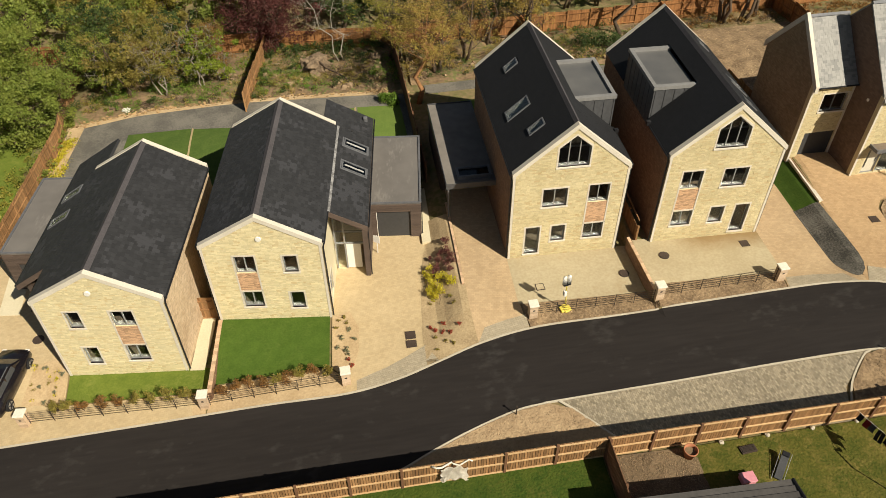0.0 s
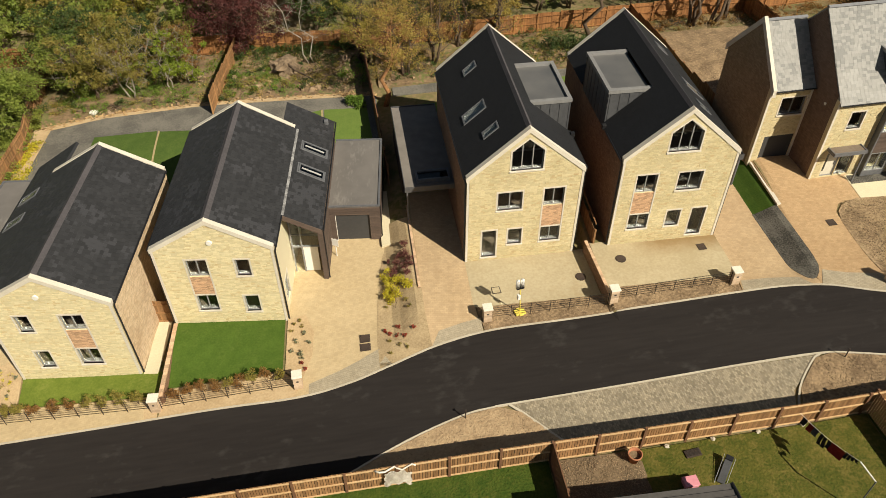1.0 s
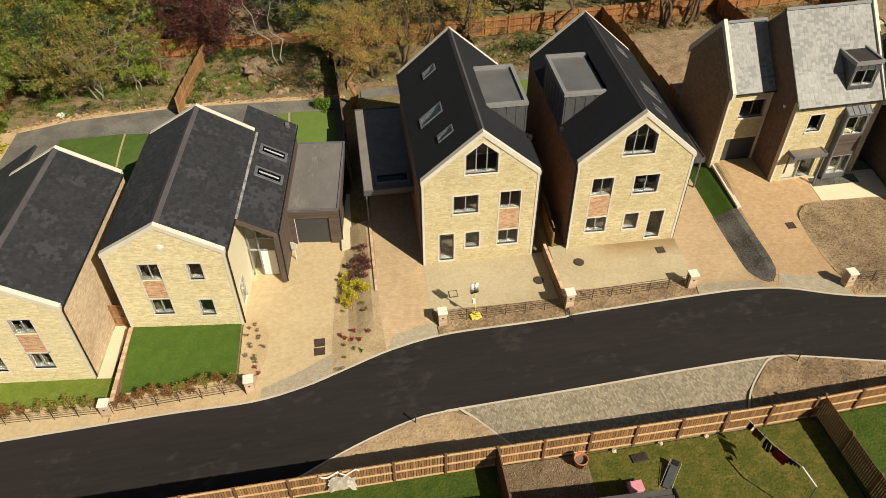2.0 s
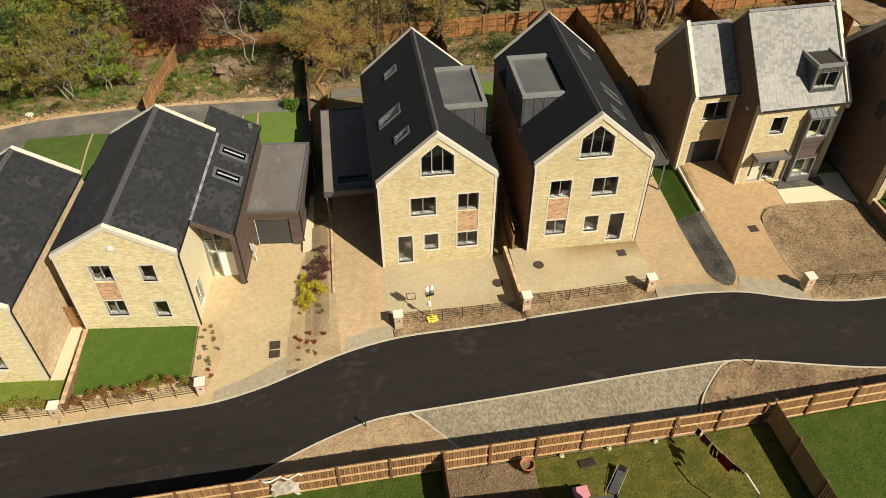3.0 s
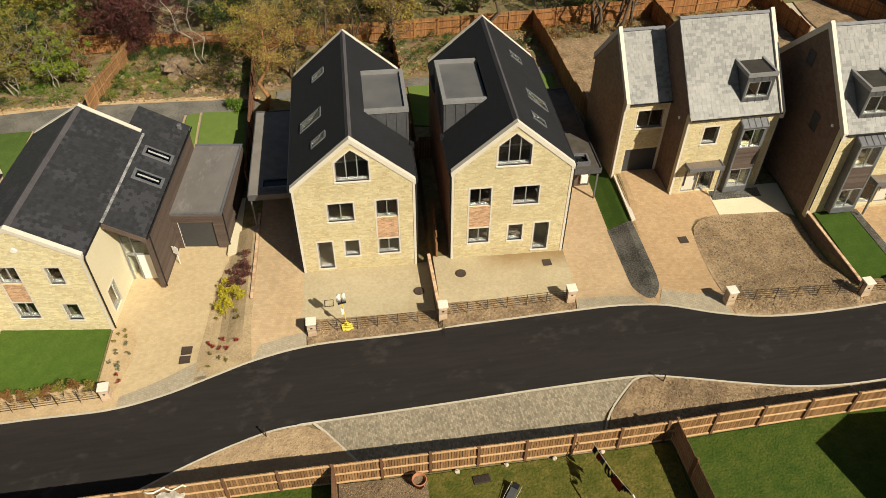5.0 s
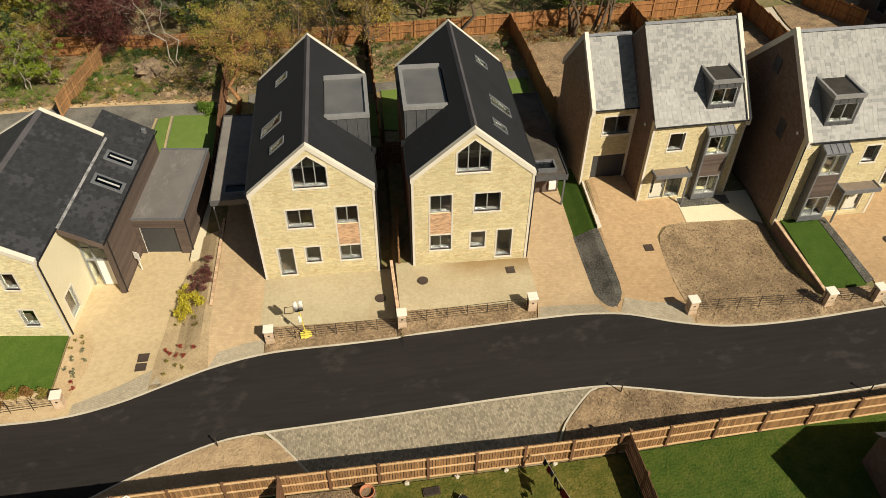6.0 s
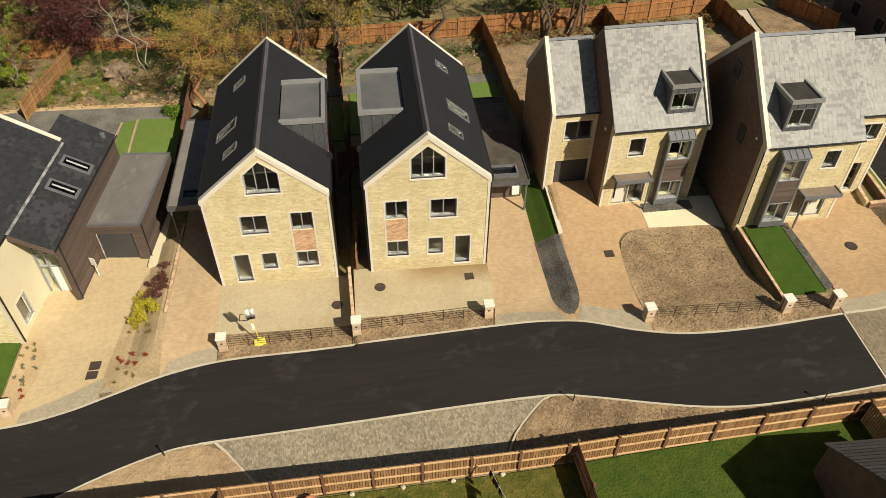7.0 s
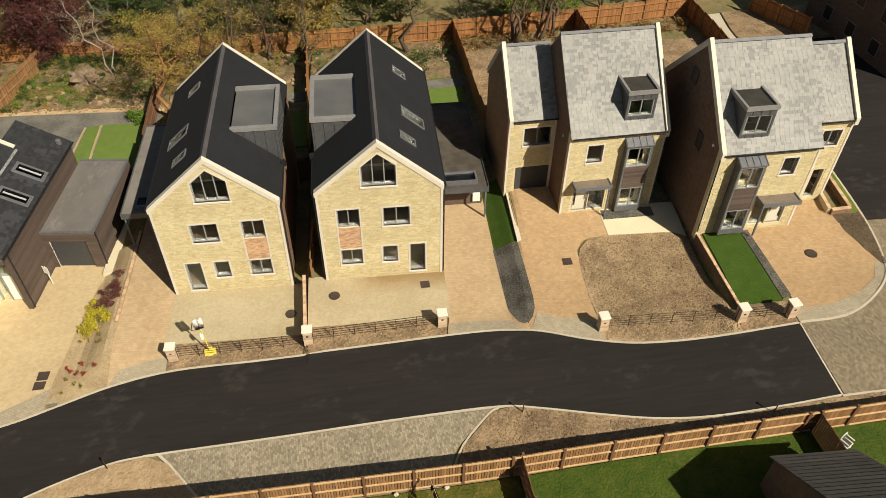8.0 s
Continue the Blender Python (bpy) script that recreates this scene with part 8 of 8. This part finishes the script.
part("lid", bevelled(boxes((-0.36, 0.36, -0.28, 0.28, 0.28, 0.34)), 0.02), PINK, k)
# white sheet thrown over the fence
SHEET_Y = fence_y(-14.5) - 0.12
CLOTH = material("white_sheet", (0.72, 0.68, 0.60), (0.58, 0.52, 0.42), 0.8, 10, 1.5, 0.3)
bm = bmesh.new()
grid = [[bm.verts.new((-15.2 + i * 0.085 + 0.05 * math.sin(j * 1.7), SHEET_Y - 0.03 * j - 0.05 * math.sin(i * 1.1 + j * 0.8), fence_top(-14.5) - 0.3 - j * 0.09 + 0.03 * math.sin(i * 1.3) - 0.06 * max(0, abs(i - 7) - 4))) for i in range(16)] for j in range(9)]
for r, q in zip(grid, grid[1:]):
    for i in range(15):
        bm.faces.new((r[i], r[i + 1], q[i + 1], q[i]))
bmesh.ops.solidify(bm, geom=bm.faces[:], thickness=0.015)
tagged(part("dust_sheet", bm, CLOTH, smooth=True), "crumpled white sheet hung over a fence", "sheet")
bm = bmesh.new()
limb(bm, (-15.6, SHEET_Y, fence_top(-15.6)), (-13.7, SHEET_Y - 0.02, fence_top(-13.7)), 0.05, 0.04, random.Random(4), 7, 6)
tagged(part("rolled_sheet", bm, CLOTH, smooth=True), "rolled white sheet along the fence top", "sheet")

# washing line
la, lb = Vector((4.83, -14.75, 1.96)), Vector((5.58, -18.07, 2.97))
w = thing("washing_line", Matrix.Identity(4), "washing line with dark and red clothes over a lawn", "washing line")
bm = bmesh.new()
for i in range(10):
    f = lambda t: la.lerp(lb, t) - Vector((0, 0, 0.18 * math.sin(math.pi * t)))
    bar(bm, f(i / 10), f((i + 1) / 10), 0.012)
part("line", bm, WHITE, w)
bm = bmesh.new()
bar(bm, (5.82, -19.0, level(5.82, -19.0)), (5.82, -19.0, 2.85), 0.06, None, 8)
part("pole", bm, LEAD, w, "grey metal pole")
bm = bmesh.new()
bar(bm, lb, (5.82, -19.0, 2.82), 0.07, None, 8)
part("arm", bm, WHITE, w, "white metal arm")
CLOTH_RED = material("dark_red_cloth", (0.20, 0.025, 0.02), (0.15, 0.018, 0.016), 0.9, 10, 1.0, 0.1)
CLOTH_DARK = material("black_cloth", (0.018, 0.018, 0.02), (0.028, 0.026, 0.028), 0.9, 10, 1.0, 0.1)
u = (lb - la).normalized()
for i, (t, wd, hg, m) in enumerate([(0.10, 0.22, 0.35, CLOTH_DARK), (0.22, 0.25, 0.4, CLOTH_RED), (0.31, 0.25, 0.4, GREY_CLOTH), (0.42, 0.16, 0.62, CLOTH_DARK), (0.48, 0.16, 0.62, CLOTH_DARK), (0.55, 0.18, 0.45, CLOTH_DARK), (0.68, 0.62, 0.5, CLOTH_RED), (0.81, 0.12, 0.3, CLOTH_DARK), (0.86, 0.12, 0.3, CLOTH_DARK), (0.91, 0.12, 0.25, CLOTH_DARK), (0.96, 0.12, 0.22, CLOTH_DARK)]):
    o = la.lerp(lb, t) - Vector((0, 0, 0.18 * math.sin(math.pi * t)))
    bm = bmesh.new()
    wd, hg = wd * 1.25, hg * 1.35
    rows = []
    for j in range(5):
        s = Vector((-u.y, u.x, 0)) * 0.05 * math.sin(j * 1.1 + i)
        rows.append([bm.verts.new(o + u * (a - 0.5) * wd + s * (1 + 0.3 * a) - Vector((0, 0, hg * j / 4))) for a in (0, 0.33, 0.66, 1)])
    for r, q in zip(rows, rows[1:]):
        for a in range(3):
            bm.faces.new((r[a], r[a + 1], q[a + 1], q[a]))
    bmesh.ops.solidify(bm, geom=bm.faces[:], thickness=0.012)
    part("garment", bm, m, w, "dark red cloth" if m is CLOTH_RED else "")
c = thing("garden_chair", pose(24.6, -14.65, level(24.6, -14.65) + 0.04, 0, 0, 30), "white tubular garden chair with grey sling beside a fence", "chair")
part("seat", bevelled(boxes((-0.20, 0.20, -0.20, 0.20, 0.40, 0.425)), 0.01), GREY_CLOTH, c, "grey sling seat")
part("backrest", bevelled(boxes((-0.19, 0.19, 0.205, 0.225, 0.46, 0.80)), 0.008), GREY_CLOTH, c, "grey sling back")
bm = bmesh.new()
back_loop = [(-0.23, 0.22, 0.40), (-0.23, 0.22, 0.78), (-0.17, 0.22, 0.86), (0.17, 0.22, 0.86), (0.23, 0.22, 0.78), (0.23, 0.22, 0.40), (0.23, -0.22, 0.40), (-0.23, -0.22, 0.40), (-0.23, 0.22, 0.40)]
for p, q in zip(back_loop, back_loop[1:]):
    bar(bm, p, q, 0.045, None, 6)
part("chair_frame", bm, WHITE, c)
for x in (-0.21, 0.21):
    for y in (-0.19, 0.19):
        bm = bmesh.new()
        bar(bm, (x * 1.1, y * 1.1, 0), (x, y, 0.40), 0.04)
        part("leg", bm, WHITE, c)
    bm = bmesh.new()
    bar(bm, (x * 1.1, -0.2, 0.62), (x * 1.1, 0.22, 0.64), 0.04)
    part("armrest", bm, WHITE, c)


# ---- parked car ----
CAR_PAINT = material("black_car_paint", (0.008, 0.007, 0.009), (0.012, 0.010, 0.012), 0.18, 20, 1.0, 0.0, spec=0.6)
TYRE = material("tyre_rubber", (0.014, 0.014, 0.014), (0.02, 0.02, 0.02), 0.9, 20, 1.0, 0.1)
ALLOY = material("silver_alloy", (0.55, 0.55, 0.55), (0.45, 0.45, 0.45), 0.3, 10, 1.0, 0.0, metal=0.8)
car = thing("car", pose(-38.95, -4.3, level(-38.95, -4.3) + 0.0, 0, 0, 84) @ Matrix.Scale(1.1, 4), "dark glossy hatchback parked on pale paving", "car")
SECT = [(-2.1, 0.62, 0.35, 0.62), (-2.0, 0.76, 0.26, 0.80), (-1.5, 0.84, 0.22, 0.93), (-0.8, 0.87, 0.20, 0.97), (0.6, 0.87, 0.20, 0.95), (1.4, 0.84, 0.22, 0.86), (1.9, 0.76, 0.26, 0.74), (2.08, 0.6, 0.34, 0.58)]


def loft(rows):
    bm = bmesh.new()
    prev = None
    for x, w, z0, z1 in rows:
        ring = [bm.verts.new((x, y, z)) for y, z in ((-w * 0.92, z0), (-w, z0 + (z1 - z0) * 0.35), (-w * 0.98, z0 + (z1 - z0) * 0.75), (-w * 0.86, z1), (0, z1 + 0.03), (w * 0.86, z1), (w * 0.98, z0 + (z1 - z0) * 0.75), (w, z0 + (z1 - z0) * 0.35), (w * 0.92, z0))]
        if prev:
            for i in range(len(ring)):
                j = (i + 1) % len(ring)
                bm.faces.new((prev[i], prev[j], ring[j], ring[i]))
        else:
            bm.faces.new(ring)
        prev = ring
    bm.faces.new(prev[::-1])
    bmesh.ops.recalc_face_normals(bm, faces=bm.faces[:])
    return bm


body = part("body", loft(SECT), CAR_PAINT, car, smooth=True)
part("cabin", loft([(-1.95, 0.62, 0.80, 0.95), (-1.5, 0.66, 0.86, 1.32), (-0.9, 0.66, 0.9, 1.45), (0.1, 0.65, 0.9, 1.46), (0.55, 0.66, 0.9, 1.30), (1.15, 0.70, 0.84, 0.93)]), CAR_PAINT, car)
for sx in (-1, 1):
    for x0, x1, z1 in ((-1.35, -0.55, 1.34), (-0.48, 0.35, 1.36)):
        bm = bmesh.new()
        y = 0.655 * sx
        hexa(bm, [(x0, y, 0.98), (x1 + 0.12, y, 0.98), (x1 + 0.12, y + 0.012 * sx, 0.98), (x0, y + 0.012 * sx, 0.98), (x0 + 0.1, y - 0.02 * sx, z1), (x1, y - 0.02 * sx, z1), (x1, y - 0.008 * sx, z1), (x0 + 0.1, y - 0.008 * sx, z1)])
        bmesh.ops.recalc_face_normals(bm, faces=bm.faces[:])
        part("side_window", bm, GREY_CLOTH, car)
    part("mirror", bevelled(boxes((0.45, 0.6, min(0.86 * sx, 1.0 * sx), max(0.86 * sx, 1.0 * sx), 0.92, 1.04)), 0.02), CAR_PAINT, car)
    part("roof_bar", boxes((-1.3, 0.2, 0.56 * sx - 0.015, 0.56 * sx + 0.015, 1.46, 1.50)), LEAD, car)
    part("headlight", boxes((1.82, 1.99, min(0.5 * sx, 0.7 * sx), max(0.5 * sx, 0.7 * sx), 0.6, 0.72)), WHITE, car)
    for x in (-1.32, 1.32):
        bm = bmesh.new()
        bmesh.ops.create_cone(bm, cap_ends=True, segments=28, radius1=0.31, radius2=0.31, depth=0.2, matrix=pose(x, 0.80 * sx, 0.31, 90))
        wh = part("wheel", bm, TYRE, car, "black tyre")
        bm = bmesh.new()
        bmesh.ops.create_cone(bm, cap_ends=True, segments=24, radius1=0.21, radius2=0.21, depth=0.02, matrix=pose(x, 0.905 * sx, 0.31, 90))
        part("rim", bm, ALLOY, wh, "silver alloy rim")
        for i in range(5):
            a = 6.283 * i / 5
            bm = bmesh.new()
            bar(bm, (x, 0.918 * sx, 0.31), (x + 0.2 * math.cos(a), 0.918 * sx, 0.31 + 0.2 * math.sin(a)), 0.05)
            part("spoke", bm, TYRE, wh)


# ---- stone house beyond the side road ----
f = thing("house", pose(44.6, 16.6, 1.3, 0, 0, 6), "brown brick house in shade beyond the side road", "house")
part("wall", boxes((0, 9, 0, 12, -1.5, 5.6)), DARK_BRICK, f)
bm = bmesh.new()
slab_along(bm, [(-0.35, 5.5), (4.5, 8.8), (9.35, 5.5), (9.35, 5.35), (4.5, 8.6), (-0.35, 5.35)], "y", -0.3, 12.3)
part("roof", bm, SLATE_DARK, f)
for y in (2.2, 5.4, 8.6):
    for z in (0.9, 3.6):
        w = part("window", boxes((-0.04, 0.02, y, y + 1.1, z, z + 1.25)), FRAME_GREY, f)
        part("pane", boxes((-0.05, -0.035, y + 0.06, y + 1.04, z + 0.06, z + 1.19)), PLASTIC_BLACK, w)
drape("path", smooth_line([(34.4, 24.2), (34.6, 27), (35.3, 31)], 4) + smooth_line([(36.5, 31), (35.8, 27), (35.6, 24.2)], 4), KERB, 0.05, "grey concrete path between bare gardens", "path", cell=1.0)
drape("garden", [(35.8, 24.4), (36.0, 27), (36.7, 31.2), (60, 31.2), (60, 24.4)], SOIL, 0.05, "bare soil garden beyond the side road", "garden", cell=0.6, rough=0.06)
board_fence((39.4, 31.0), (41.5, 24.5), level, 1.8, 1.9, "brown panel fence beside a bare garden", FENCE_RED, -1, board=0.12, gap=0.003)


# ---- clods, stones and leaves lying on the soil ----
def clods(outline_test, bounds, count, size, mat, label, seed, lift=0.04):
    rng = random.Random(seed)
    bm = bmesh.new()
    for _ in range(count):
        x, y = rng.uniform(bounds[0], bounds[1]), rng.uniform(bounds[2], bounds[3])
        if not outline_test(x, y):
            continue
        r = size * rng.uniform(0.4, 1.3)
        z = level(x, y) + lift + 0.005
        top, low = bm.verts.new((x + rng.uniform(-r, r) * 0.4, y, z + r * 0.5)), bm.verts.new((x, y, z - r * 0.5))
        a0 = rng.random() * 6.28
        ring = [bm.verts.new((x + math.cos(a0 + k * 1.57) * r * rng.uniform(0.6, 1.2), y + math.sin(a0 + k * 1.57) * r * rng.uniform(0.6, 1.2), z + rng.uniform(-0.2, 0.2) * r)) for k in range(4)]
        for k in range(4):
            bm.faces.new((ring[k], ring[(k + 1) % 4], top)), bm.faces.new((ring[(k + 1) % 4], ring[k], low))
    return tagged(part("soil_clod", bm, mat), label, "soil", "", "stuff")


CLOD = material("dry_soil_clods", (0.40, 0.29, 0.17), (0.235, 0.162, 0.092), 1.0, 9, 0.8, 0.4, pieces=0.35)
CLOD_MID = material("brown_soil_clods", (0.27, 0.19, 0.11), (0.16, 0.11, 0.065), 1.0, 9, 0.8, 0.4, pieces=0.4)
CLOD_DARK = material("dark_soil_clods", (0.17, 0.125, 0.078), (0.09, 0.065, 0.042), 1.0, 9, 0.8, 0.4, pieces=0.4)
clods(lambda x, y: (x > 15.35 + 0.45 * max(0, y + 0.5)) and y > kerb_y(x) + 0.25 and y < 1.30 - 0.3 * max(0, x - 21.0), (15.25, 22.5, -7.4, 1.35), 11000, 0.042, CLOD, "loose dry clods on a bare front garden", 1, 0.05)
clods(lambda x, y: (x > 15.6 + 0.45 * max(0, y + 0.5)) and y > kerb_y(x) + 0.4 and y < 1.0 - 0.3 * max(0, x - 21.1), (15.5, 22.3, -7.2, 1.0), 2200, 0.075, CLOD_MID, "larger brown clods on a bare front garden", 11, 0.04)
clods(lambda x, y: kerb_y(x) + 0.2 < y < -3.7, (-8.7, 6.6, -5.3, -3.7), 3000, 0.03, CLOD, "small clods in the strip behind the kerb", 2, 0.01)
clods(lambda x, y: fence_y(x) + 0.1 < y < -10.75 - 0.33 * max(0, x - 11) * (x < 16.5) - 1.8 * (x >= 16.5), (8.2, 25.5, -14.3, -10.7), 7000, 0.045, CLOD_MID, "loose clods on the verge", 3, 0.05)
clods(lambda x, y: -14.3 < y < -10.8 - 0.32 * max(0, -10.5 - x) and x < -8.35 - (y + 10.5) * 0.85 - 0.25, (-16, -5.6, -14.3, -10.8), 2600, 0.028, CLOD, "small clods on the verge", 4, 0.05)
clods(lambda x, y: True, (-6.9, -2.9, -18.0, -14.75), 4200, 0.035, CLOD_MID, "dug clods in a vegetable patch", 5, 0.06)
clods(lambda x, y: y > 23.8, (-41, -14, 23.8, 32.5), 1500, 0.06, CLOD, "stones and clods on the rough bank", 6, -0.04)
clods(lambda x, y: True, (12, 22.2, 12, 30), 5000, 0.06, CLOD, "loose clods in a bare back garden", 7, 0.06)
clods(lambda x, y: x > 32.05 - 0.25 * (y + 0.5) * (y < -0.5) and x < 33.65 + 0.2 * y, (31.9, 33.7, -3.6, 1.1), 2600, 0.055, CLOD_DARK, "rough clods in the corner bed", 8, 0.05)
